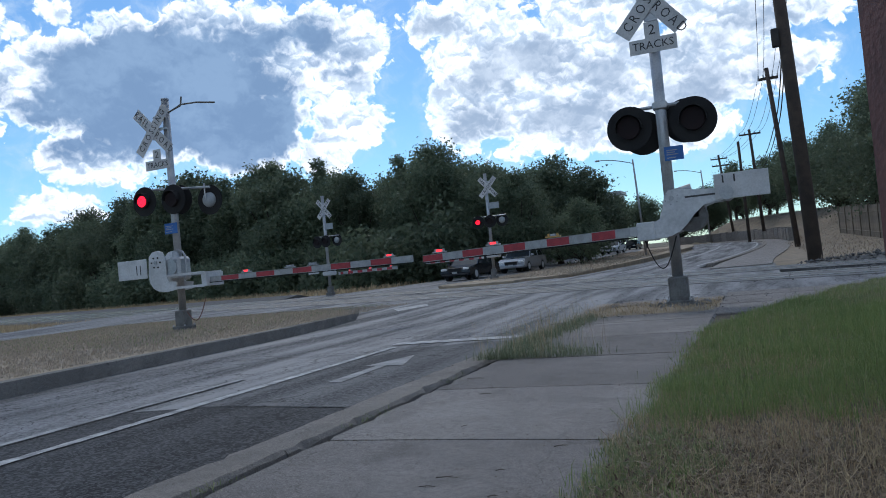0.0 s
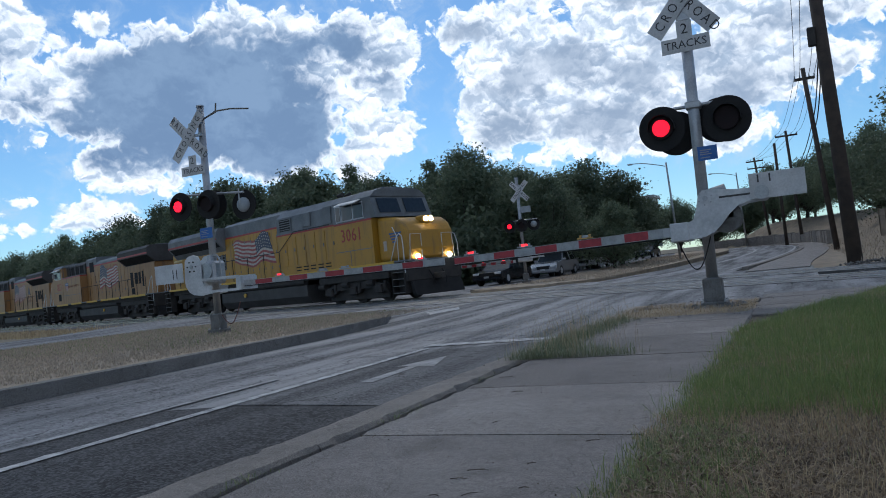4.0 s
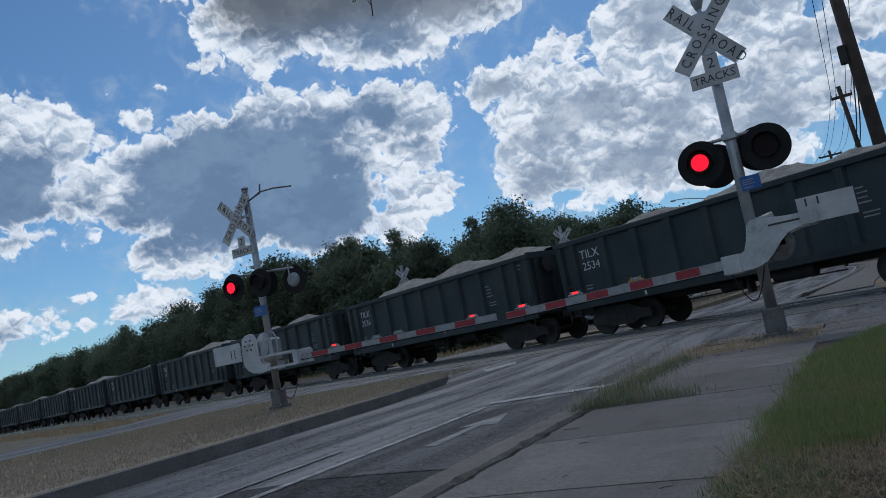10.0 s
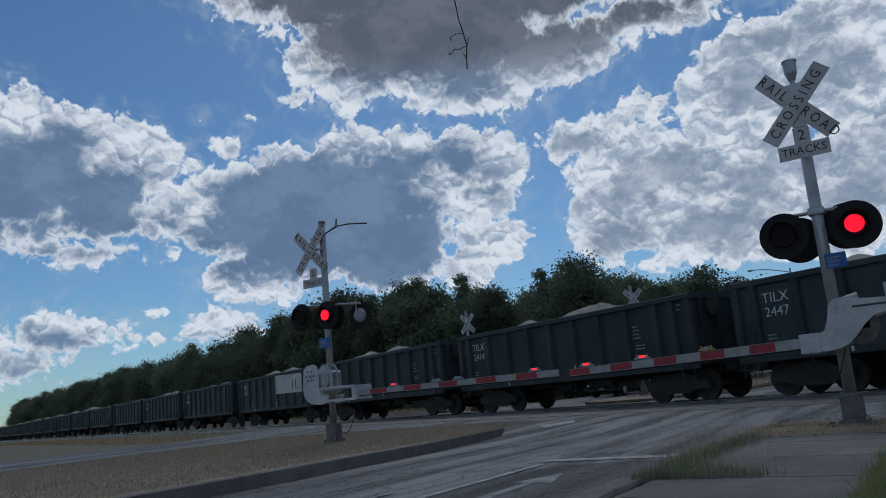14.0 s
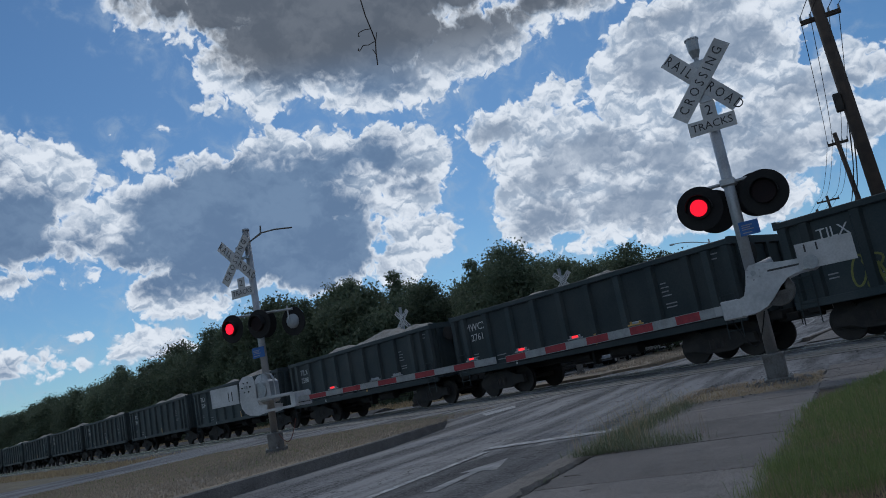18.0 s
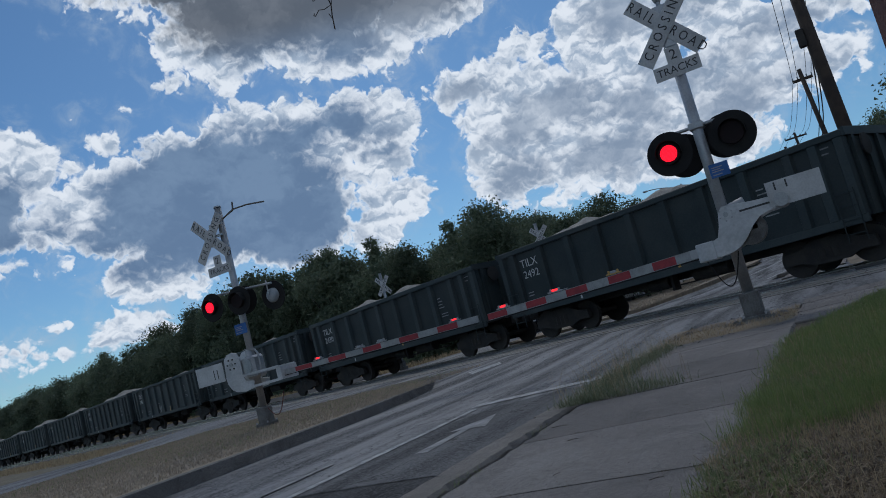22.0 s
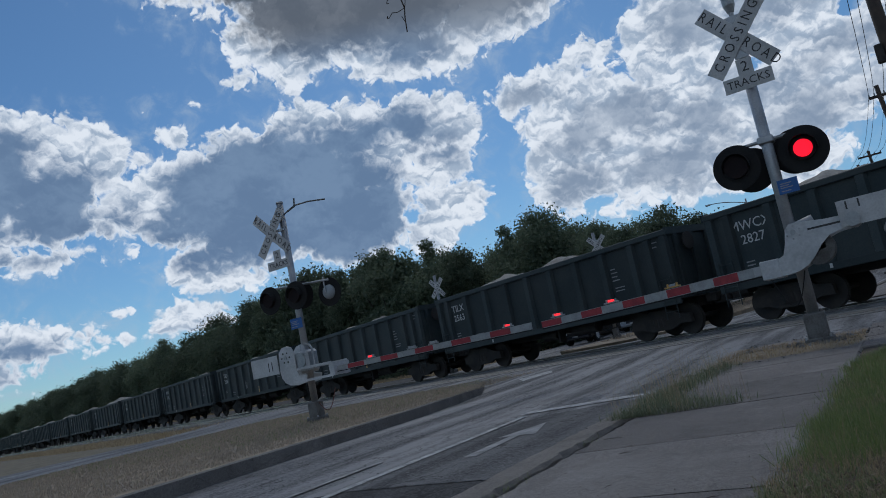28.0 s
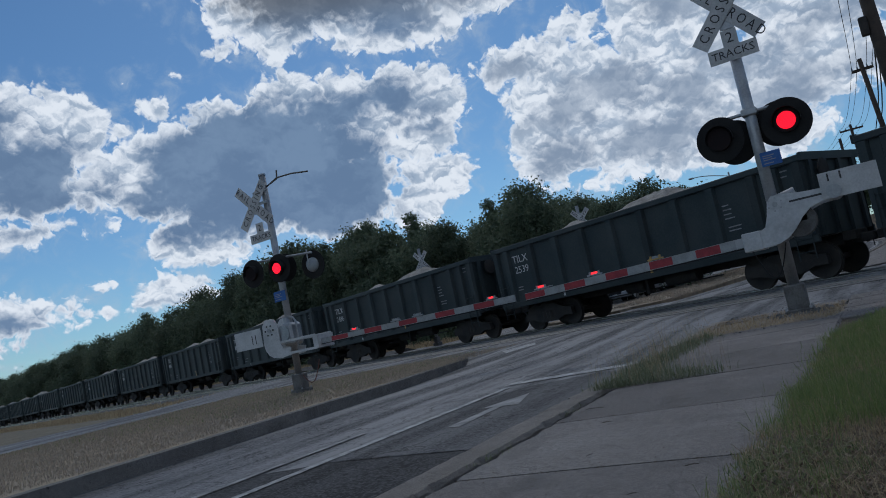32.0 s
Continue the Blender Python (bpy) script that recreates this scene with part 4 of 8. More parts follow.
part("bell_cup", bm, "steel", bell)
cross = part("lamp_crossarm", cy(0.024, 0.024, (-0.52, 0, 2.74), (0.5, 0, 2.74), seg=10), "steel", sig)
part("crossarm_clamp", bx(-0.1, 0.1, -0.1, 0.1, 2.69, 2.79, bevel=0.015), "steel", cross)
lamp_head(cross, -0.42, 2.47, -0.16, -1, ("R", False))
lamp_head(cross, 0.42, 2.47, -0.16, -1, ("R", True))
lamp_head(cross, -0.28, 2.43, 0.18, 1, None)
lamp_head(cross, 0.3, 2.52, 0.18, 1, None)
for x in (-0.42, 0.42, -0.28, 0.3):
    part("lamp_hanger", cy(0.014, 0.014, (x, 0.0, 2.45), (x, 0, 2.75), seg=8), "steel", cross)
blue_plate(sig, 0.0, -0.10, 1.97)
# gate machine: S-shaped side plates, counterweight, drive box behind
prof = [(-0.42, 0.94), (-0.14, 0.935), (0.0, 0.95), (0.12, 1.0), (0.22, 1.09), (0.33, 1.22), (0.44, 1.31), (0.56, 1.345), (0.76, 1.36), (0.775, 1.43), (0.76, 1.51), (0.42, 1.525), (0.14, 1.56), (0.02, 1.565), (-0.04, 1.50), (-0.08, 1.32), (-0.13, 1.19), (-0.22, 1.15), (-0.42, 1.15)]
for y in (-0.27, 0.2):
    pl = part("side_plate", extrude(prof, "y", y - 0.012, y + 0.012), "silver", sig, "S-shaped silver counterweight plate")
    if y < 0:
        part("slot", bx(0.22, 0.66, y - 0.016, y - 0.0125, 1.43, 1.455), "ink", pl)
        part("pivot_bolt", cy(0.035, 0.03, (0.05, y - 0.05, 1.45), (0.05, y - 0.01, 1.45), seg=10), "steel", pl)
        for k in range(6):
            a = radians(60 * k + 20)
            part("bolt", cy(0.012, 0.012, (0.05 + 0.085 * math.cos(a), y - 0.03, 1.45 + 0.085 * math.sin(a)), (0.05 + 0.085 * math.cos(a), y - 0.01, 1.45 + 0.085 * math.sin(a)), seg=6), "steel", pl)
cw = part("counterweight", bx(0.6, 1.26, -0.3, -0.285, 1.36, 1.69, bevel=0.003), "white", sig, "white rectangular counterweight plate")
for x in (0.70, 0.84):
    part("slot", bx(x, x + 0.02, -0.303, -0.3005, 1.57, 1.67), "ink", cw)
part("weight_roller", cy(0.09, 0.09, (0.74, -0.32, 1.44), (0.74, 0.2, 1.44), seg=18), "steel", cw)
dr = part("drive_box", bx(-0.02, 0.42, -0.2, 0.14, 1.12, 1.5, bevel=0.05), "steel", sig, "cast gate drive housing")
# darker grey on this drum paints in the shade behind the side plate
part("housing_drum", cy(0.21, 0.21, (0.26, -0.2, 1.19), (0.26, 0.14, 1.19), seg=28), "cast_base", dr)
part("motor_cap", cy(0.07, 0.07, (0.02, -0.1, 1.5), (0.3, -0.1, 1.56), seg=14), "steel", dr)
part("arm_clamp", bx(-0.44, -0.2, -0.3, 0.22, 0.92, 1.17, bevel=0.012), "silver", sig)
gate_arm(sig, -0.42, -3.66, -0.2, 1.06, 0.985, 0.118, 0.09, 1, 10, ((0.37, 0), (0.65, 1), (0.915, 1)), True)
bm = rails_bm([(-0.36 + 0.42 * k / 14, -0.24, 0.95 - 0.42 * math.sin(math.pi * k / 14)) for k in range(15)], 0.008)
part("cable", bm, "black", sig)

# the signal on the median
sig2 = thing("crossing_signal", pose(-11.15, 12.62, 0.07), "silver crossing signal with lowered gate arm on the dry median", "crossing signal", "crossing signals")
pipe_mast(sig2, 4.78)
cbm = part("crossbuck_bracket", bx(-0.25, 0.06, -0.12, -0.07, -0.15, -0.1), "steel", sig2, m=pose(0, 0, 4.3))
part("bracket_strap", bx(-0.25, 0.06, -0.12, -0.07, 0.1, 0.15), "steel", cbm)
buck = part("crossbuck_plate", bx(-0.33, -0.27, -0.10, -0.08, -0.2, 0.2), "steel", cbm, m=pose(0.03, 0, -0.13))
tilted_blade(cbm, 49, -0.14, (("CROSSING", 0.0),)).matrix_basis = pose(-0.27, -0.14, -0.14, 0, -49, 0)
tilted_blade(cbm, -46, -0.13, (("RAIL", -0.38), ("ROAD", 0.39))).matrix_basis = pose(-0.27, -0.13, -0.14, 0, 46, 0)
track_sign(sig2, -0.1, 3.45).location.x = -0.24
cross = part("lamp_crossarm", cy(0.024, 0.024, (-0.72, 0, 2.98), (0.95, 0, 2.84), seg=10), "steel", sig2)
lamp_head(cross, -0.62, 2.72, -0.16, -1, ("L", False))
lamp_head(cross, 0.14, 2.68, -0.16, -1, ("L", True))
lamp_head(cross, 0.82, 2.6, 0.15, 1, None, back=True)
lamp_head(cross, 0.05, 2.7, 0.16, 1, None)
for x in (-0.62, 0.14, 0.82):
    part("lamp_hanger", cy(0.014, 0.014, (x, 0, 2.6), (x, 0, 2.93), seg=8), "steel", cross)
blue_plate(sig2, -0.2, -0.10, 1.99, 0.33, 0.22)
bm = bmesh.new()
for a, b in (((0.05, 0, 4.50), (0.4, 0, 4.62)), ((0.4, 0, 4.62), (0.8, 0, 4.60)), ((0.8, 0, 4.60), (1.26, 0, 4.52)), ((0.1, 0, 4.52), (0.40, 0, 4.60)), ((0.40, 0, 4.60), (0.43, 0, 4.78))):
    cyl(bm, 0.017, 0.017, a, b, seg=8)
part("bare_bracket_arm", bm, "cast_base", sig2, "thin empty bracket arm")
prof = [(-0.56, 1.16), (-0.54, 1.02), (-0.46, 0.90), (-0.34, 0.83), (-0.12, 0.80), (0.12, 0.83), (0.16, 0.97), (-0.04, 1.0), (-0.10, 1.12), (-0.10, 1.5), (-0.16, 1.62), (-0.28, 1.66), (-0.42, 1.64), (-0.52, 1.55)]
for y in (-0.27, 0.2):
    pl = part("side_plate", extrude(prof, "y", y - 0.012, y + 0.012), "silver", sig2, "rounded silver gate machine plate")
    if y < 0:
        part("pivot_bolt", cy(0.04, 0.035, (-0.34, y - 0.04, 1.42), (-0.34, y - 0.01, 1.42), seg=10), "steel", pl)
        for k in range(6):
            a = radians(60 * k)
            part("bolt", cy(0.016, 0.016, (-0.34 + 0.11 * math.cos(a), y - 0.03, 1.42 + 0.11 * math.sin(a)), (-0.34 + 0.11 * math.cos(a), y - 0.01, 1.42 + 0.11 * math.sin(a)), seg=6), "black", pl)
dr = part("drive_box", bx(-0.09, 0.2, -0.22, 0.16, 1.02, 1.5, bevel=0.05), "steel", sig2, "cast gate drive housing")
part("housing_drum", cy(0.17, 0.17, (-0.02, -0.24, 1.3), (-0.02, 0.12, 1.3), seg=24), "steel", dr)
part("motor_cap", cy(0.075, 0.06, (0.0, -0.08, 1.5), (0.0, -0.08, 1.62), seg=14), "steel", dr)
loop = [(0.24, 1.02), (0.28, 1.1), (0.29, 1.3), (0.28, 1.5), (0.22, 1.6), (0.1, 1.64)]
part("conduit", rails_bm([(x, -0.12, z) for x, z in loop], 0.022), "steel", dr)
cw = part("counterweight", bx(-1.36, -0.58, -0.3, -0.285, 1.12, 1.52, bevel=0.003), "silver", sig2, "grey rectangular counterweight plate")
for x in (-0.86, -0.76):
    part("slot", bx(x, x + 0.022, -0.303, -0.3005, 1.2, 1.4), "ink", cw)
bm = bx(-0.1, 0.88, -0.31, -0.28, 1.1, 1.15, bevel=0.004)
box(bm, -0.1, 0.88, 0.2, 0.23, 1.1, 1.15)
box(bm, 0.1, 0.88, -0.31, -0.28, 0.84, 0.89)
box(bm, 0.8, 0.92, -0.3, 0.22, 0.85, 1.12)
part("arm_clamp", bm, "silver", sig2)
gate_arm(sig2, 0.78, 5.4, -0.17, 0.975, 0.97, 0.085, 0.11, 1, 11, ((0.22, 1), (0.44, 2), (0.55, 2), (0.9, 1)), True)
bm = rails_bm([(0.2 + 0.5 * k / 12, -0.1, 0.36 - 0.3 * math.sin(math.pi * k / 12) + 0.25 * k / 12) for k in range(13)], 0.01)
part("cable", bm, "rust", sig2)


def far_signal(m, label, lamps, arm, turn):
    s = thing("crossing_signal", m, label, "crossing signal", "crossing signals")
    pipe_mast(s, 5.0)
    br = part("crossbuck_bracket", bx(-0.09, 0.09, -0.095, -0.07, -0.3, 0.3), "steel", s, m=pose(0.12, 0, 4.35))
    for ang in (48, -48):
        part("sign_blade", bx(-0.60, 0.60, -0.004, 0.004, -0.115, 0.115), "white", br, m=pose(0, -0.11 if ang > 0 else -0.1, 0, 0, -ang, 0))
        b = br.children[-1]
        for text, u in ((("CROSSING", 0.0),) if ang > 0 else (("RAIL", -0.38), ("ROAD", 0.39))):
            words("lettering", text, 0.185, "ink", b, pose(u, -0.006, 0, 90), depth=0.002)
    part("small_sign", bx(0.1, 0.6, -0.1, -0.09, 3.3, 3.6), "backlens", s, "bare back of a small sign")
    cross = part("lamp_crossarm", cy(0.024, 0.024, (-0.72, 0, 2.95), (0.85, 0, 2.95), seg=8), "steel", s)
    for x, key, inv in lamps:
        lamp_head(cross, x, 2.7, -0.16, -1, (key, inv))
    lamp_head(cross, 0.62, 2.72, 0.12, 1, None, back=True)
    part("drive_box", bx(-0.25, 0.4, -0.24, 0.16, 0.95, 1.5, bevel=0.05), "silver", s)
    part("counterweight", bx(0.4 if arm < 0 else -1.1, 1.1 if arm < 0 else -0.4, -0.3, -0.28, 1.1, 1.5), "white", s)
    gate_arm(s, 0.5 if arm > 0 else -0.5, arm, 0.17, 1.02, 1.02, 0.13, 0.12, 0, 12, ((0.2, 1), (0.55, 1), (0.9, 1)), False)
    return s


far_signal(pose(-12.0, 35.05, 0.16, 0, 0, 0), "far level crossing signal on the dry grass island", ((-0.5, "L", False), (0.1, "L", True)), -3.6, 0)
far_signal(pose(-20.45, 33.9, 0.06, 0, 0, -8), "far level crossing signal beside the trees", ((-0.45, "R", False), (0.1, "R", True)), 4.1, 0)

# ---- the train ----
PITCH = 13.25
WAY = [(0, 186.4), (8, 18.1), (9, -2.95), (10, -24.05), (13, -86.9), (15, -128.1), (18, -190.8), (19, -211.8), (20, -232.7), (23, -294.8), (24, -315.6), (28, -399.5), (30, -441.3), (32, -483.7)]


def rolling(offset, turned=False):
    rows = []
    for t, s in WAY:
        p = TN * FAR_TRACK + TD * (s + offset)
        rows.append((t, pose(p.x, p.y, 0.02, 0, 0, TZ + (180 if turned else 0))))
    return rows


MOVERS = []
SPIN = []


def wheelset(parent, x, r=0.46):
    bm = bmesh.new()
    for s in (-0.75, 0.75):
        o = 1 if s > 0 else -1
        cyl(bm, r + 0.025, r + 0.025, (0, s - 0.055 * o, 0), (0, s - 0.03 * o, 0), seg=28)
        cyl(bm, r, r, (0, s - 0.03 * o, 0), (0, s + 0.06 * o, 0), seg=28)
        cyl(bm, 0.09, 0.08, (0, s + 0.06 * o, 0), (0, s + 0.2 * o, 0), seg=12)
        for k in range(3):
            a = 2 * math.pi * k / 3
            bmesh.ops.create_cone(bm, cap_ends=True, segments=6, radius1=0.018, radius2=0.018, depth=0.03, matrix=Matrix.Translation((0.05 * math.cos(a), s + 0.21 * o, 0.05 * math.sin(a))) @ pose(0, 0, 0, 90))
    cyl(bm, 0.08, 0.08, (0, -0.7, 0), (0, 0.7, 0), seg=10)
    w = part("wheelset", bm, ["iron"], parent, m=pose(x, 0, r))
    SPIN.append((w, x, r))
    return w


def bogie(parent, x):
    bm = bx(-0.25, 0.25, -1.05, 1.05, 0.55, 0.8, bevel=0.04)
    b = part("bogie", bm, "iron", parent, "three-piece wagon bogie", m=pose(x, 0, 0))
    for s in (-1, 1):
        y0, y1 = (0.93, 1.09) if s > 0 else (-1.09, -0.93)
        prof = [(-1.15, 0.36), (-1.12, 0.62), (-0.75, 0.68), (-0.35, 0.86), (0.35, 0.86), (0.75, 0.68), (1.12, 0.62), (1.15, 0.36), (0.72, 0.36), (0.42, 0.24), (-0.42, 0.24), (-0.72, 0.36)]
        fr = part("side_frame", extrude(prof, "y", y0, y1), "iron", b)
        lobes = [(-0.25 + 0.5 * i / 24, s * (1.10 + 0.04 * abs(math.sin(math.pi * 3 * i / 24)))) for i in range(25)]
        part("spring_nest", extrude([(0.25, s * 1.0), (-0.25, s * 1.0)] + lobes, "z", 0.36, 0.62), "iron", b)
    for u in (-0.88, 0.88):
        wheelset(b, u)
    return b


def wagon_master():
    w = thing("gondola_wagon", pose(0, 0, -20), "black high-sided railway gondola loaded with pale crushed stone", "railway wagon", "train")
    H0, H1, L, W = 1.08, 3.16, 6.1, 1.5
    LF = 5.74
    tub = part("tub_floor", bx(-L + 0.07, LF - 0.07, -W + 0.07, W - 0.07, H0, H0 + 0.08), "wagon", w)
    for s in (-1, 1):
        part("side_wall", bx(-L, LF, min(s * W, s * (W - 0.07)), max(s * W, s * (W - 0.07)), H0, H1), "wagon", tub)
        le = LF if s > 0 else L
        part("end_wall", bx(min(s * le, s * (le - 0.07)), max(s * le, s * (le - 0.07)), -W + 0.07, W - 0.07, H0, H1), "wagon", tub)
    for s in (-1, 1):
        y0, y1 = (W, W + 0.11) if s > 0 else (-W - 0.11, -W)
        part("top_chord", bx(-L - 0.03, LF + 0.03, y0, y1, H1 - 0.15, H1 + 0.02, bevel=0.02), "wagon", tub)
        part("side_sill", bx(-L - 0.03, LF + 0.03, y0, y1, H0 - 0.14, H0 + 0.06, bevel=0.015), "wagon", tub)
        rest = bmesh.new()
        for x in (-6.0, -5.45, -4.2, -2.98, -1.76, -0.54, 0.68, 1.9, 3.12, 4.35, 5.0, 5.62):
            pts = [(x - 0.10, y0 if s < 0 else y1), (x + 0.10, y0 if s < 0 else y1), (x + 0.15, y1 if s < 0 else y0), (x - 0.15, y1 if s < 0 else y0)]
            if s < 0:
                part("side_post", extrude(pts, "z", H0 + 0.06, H1 - 0.15), "wagon", tub)
            else:
                extrude(pts, "z", H0 + 0.06, H1 - 0.15, rest)
        if s > 0:
            part("side_posts", rest, "wagon", tub)
        else:
            rest.free()
    for e in (-1, 1):
        le = LF if e > 0 else L
        x0, x1 = (LF, LF + 0.09) if e > 0 else (-L - 0.09, -L)
        part("end_chord", bx(x0, x1, -W - 0.1, W + 0.1, H1 - 0.15, H1 + 0.06), "wagon", tub)
        for k in range(4):
            y = -1.2 + 0.8 * k
            part("end_post", bx(x0, x1, y - 0.08, y + 0.08, H0, H1 - 0.15), "wagon", tub)
        bm = bx(min(e * le, e * (le + 0.35)), max(e * le, e * (le + 0.35)), -0.35, 0.35, 0.82, 1.08, bevel=0.02)
        box(bm, min(e * (le + 0.1), e * (le + 0.68)), max(e * (le + 0.1), e * (le + 0.68)), -0.12, 0.12, 0.72, 0.95, bevel=0.03)
        part("coupler", bm, "iron", w)
        # ladder and step at the corners
        for s in (-1, 1):
            bm = bmesh.new()
            for k in range(4):
                z = 0.75 + 0.32 * k
                cyl(bm, 0.012, 0.012, (e * (le - 0.12), s * (W + 0.14), z), (e * (le - 0.55), s * (W + 0.14), z), seg=6)
            for u in (0.12, 0.55):
                cyl(bm, 0.014, 0.014, (e * (le - u), s * (W + 0.14), 0.55), (e * (le - u), s * (W + 0.14), 1.8), seg=6)
            part("ladder", bm, "wagon", w)
    bm = bx(-L + 0.3, LF - 0.3, -0.35, 0.35, 0.75, 1.06, bevel=0.02)
    part("centre_sill", bm, "iron", w)
    part("brake_cylinder", cy(0.16, 0.16, (-1.0, -0.75, 0.78), (-0.3, -0.75, 0.78), seg=14), "iron", w)
    part("air_reservoir", cy(0.2, 0.2, (0.6, -0.8, 0.8), (1.7, -0.8, 0.8), seg=14), "iron", w)
    bm = bx(-2.2, 2.4, -0.72, -0.68, 0.6, 0.64)
    box(bm, -0.2, -0.1, -0.9, -0.6, 0.5, 0.95)
    part("brake_rod", bm, "iron", w)
    part("brake_wheel", cy(0.27, 0.27, (LF + 0.14, -0.75, 2.75), (LF + 0.18, -0.75, 2.75), seg=18), "iron", w)
    for e in (-1, 1):
        bogie(w, e * 4.45)
    # stencilled data panels near the leading end, too small to read
    for k, (x, z, ww) in enumerate(((3.35, 2.42, 0.32), (3.35, 2.30, 0.42), (3.35, 2.18, 0.38), (3.35, 2.06, 0.5), (3.4, 1.82, 0.62), (3.4, 1.72, 0.58), (5.1, 2.86, 0.4), (5.1, 2.72, 0.34), (-3.98, 1.42, 0.75), (-3.98, 1.27, 0.65), (-5.2, 1.62, 0.4), (-5.2, 1.52, 0.4))):
        part("stencil_bar", bx(x, x + ww * 0.62, -W - 0.006, -W - 0.002, z, z + 0.034), "tag_white", tub)
    part("reflector_strip", bx(0.64, 0.73, -W - 0.117, -W - 0.111, 1.1, 1.45), "amber", w, "faded yellow reflector strip")
    part("reflector_strip", bx(-2.99, -2.92, -W - 0.117, -W - 0.111, 1.0, 1.12), "stencil", w)
    return w


def heap(seed, peak):
    """The stone load: two or three cones run together, rough on top."""
    rnd = random.Random(seed)
    nx, ny = 74, 18
    cones = [(-3.0 + rnd.uniform(-0.5, 0.5), peak * rnd.uniform(0.75, 1.0)), (0.4 + rnd.uniform(-0.7, 0.7), peak), (3.4 + rnd.uniform(-0.5, 0.5), peak * rnd.uniform(0.6, 0.95))]
    v = []
    for j in range(ny + 1):
        for i in range(nx + 1):
            x, y = -6.0 + 11.64 * i / nx, -1.42 + 2.84 * j / ny
            z = 2.72
            for cx, ph in cones:
                z = max(z, 2.95 + ph - 0.42 * math.hypot((x - cx) * 0.46, y * 1.1) ** 1.2)
            z += 0.10 * (noise.noise(Vector((x * 1.7, y * 1.7, seed))) + 0.6 * noise.noise(Vector((x * 6, y * 6, seed))))
            z = min(z, 3.02 + 2.2 * (1.42 - abs(y)))
            v.append((x, y, z))
    f = [(j * (nx + 1) + i, j * (nx + 1) + i + 1, (j + 1) * (nx + 1) + i + 1, (j + 1) * (nx + 1) + i) for j in range(ny) for i in range(nx)]
    me = bpy.data.meshes.new("stone_load")
    me.from_pydata(v, [], f)
    me.materials.append(M["load"])
    return me


HEAPS = [heap(3 + i, p) for i, p in enumerate((0.95, 0.68, 0.85, 0.5, 0.78, 0.6))]
NUMBERS = {0: "MWCX 2786", 1: "MWCX 2796", 2: "TILX 2461", 3: "TILX 2534", 4: "TILX 2536", 5: "TILX 2551", 8: "TILX 2448", 9: "TILX 2447", 11: "TILX 2562", 12: "TILX 2583",
           16: "MWCX 2761", 17: "TILX 2588", 18: "TILX 2594", 19: "TILX 2453", 20: "TILX 2548", 21: "TILX 2452", 22: "TILX 2492", 33: "MWCX 2793", 6: "TILX 2477", 7: "TILX 2491", 10: "TILX 2414", 15: "TILX 2498", 23: "TILX 2430", 27: "MWCX 2774", 34: "TILX 2508", 37: "MWCX 2843", 24: "TILX 2515", 25: "TILX 2485", 26: "MWCX 2762", 31: "MWCX 2827", 32: "TILX 2563",
           35: "MWCX 2763", 36: "TILX 2475", 38: "TILX 2539", 39: "TILX 2486"}
master = wagon_master()
WAGONS = 70
for k in range(WAGONS):
    w = master if k == WAGONS - 1 else copy_thing(master, pose(0, 0, 0))
    share("stone_load", HEAPS[(0, 2, 0, 4, 2, 1)[k] if k < 6 else (1, 3, 5, 1, 4, 3, 5)[(k * 3 + k // 7) % 7]], w, pose(0, 0, 0, 0, 0, 0), "heaped pale crushed stone")
    mark, num = (NUMBERS.get(k, "TILX ") + " ").split(" ")[:2]
    words("lettering", mark, 0.38, "stencil", w, pose(-4.83, -1.505, 2.62, 90, 0, 0), depth=0.003)
    if num:
        words("lettering", num, 0.36, "stencil", w, pose(-4.83, -1.505, 2.24, 90, 0, 0), depth=0.003)
    else:
        for i in range(4):
            part("stencil_bar", bx(-5.2 + 0.2 * i, -5.06 + 0.2 * i, -1.509, -1.505, 2.12, 2.36), "stencil", w)
    MOVERS.append((w, PITCH * k - 4.87, False))


def tag_strokes(w, x, z, size, strokes, material, label):
    """Sprayed scribble: loops and strokes that only look like handwriting."""
    bm = bmesh.new()
    for phase, fx, fz, cx, cz, sx, sz in strokes:
        prev = None
        for i in range(33):
            t = i / 32 * 2 * math.pi
            p = Vector((x + size * (cx + sx * math.sin(fx * t + phase)), -1.508, z + size * (cz + sz * math.cos(fz * t))))
            if prev is not None and (p - prev).length > 1e-4:
                d = (p - prev).normalized()
                n = Vector((-d.z, 0, d.x)) * 0.028
                bm.faces.new([bm.verts.new(q) for q in (prev - n, p - n, p + n, prev + n)])
            prev = p
    part("graffiti", bm, material, w, label)


SCRAWL = ((0.4, 1, 1, -0.35, 0.1, 0.22, 0.45), (0.0, 2, 1, 0.1, 0.0, 0.3, 0.5), (1.2, 1, 2, 0.45, -0.1, 0.25, 0.35))
LOOP = ((0.9, 1, 1, 0.0, 0.25, 0.3, 0.3), (0.3, 2, 1, 0.0, -0.3, 0.25, 0.35))
for k, x, z, size, strokes, material in ((20, -0.2, 1.65, 0.75, SCRAWL, "tag_white"), (31, -1.4, 1.6, 0.55, LOOP, "tag_white"), (25, -1.6, 1.5, 0.6, SCRAWL, "tag_white"), (15, -4.2, 1.5, 0.8, SCRAWL, "tag_green"), (15, -2.6, 1.9, 0.9, LOOP, "tag_green"), (34, -1.7, 1.75, 0.5, SCRAWL, "tag_white")):
    tag_strokes(MOVERS[k][0], x, z, size, strokes, material, "sprayed scribble in faded paint")


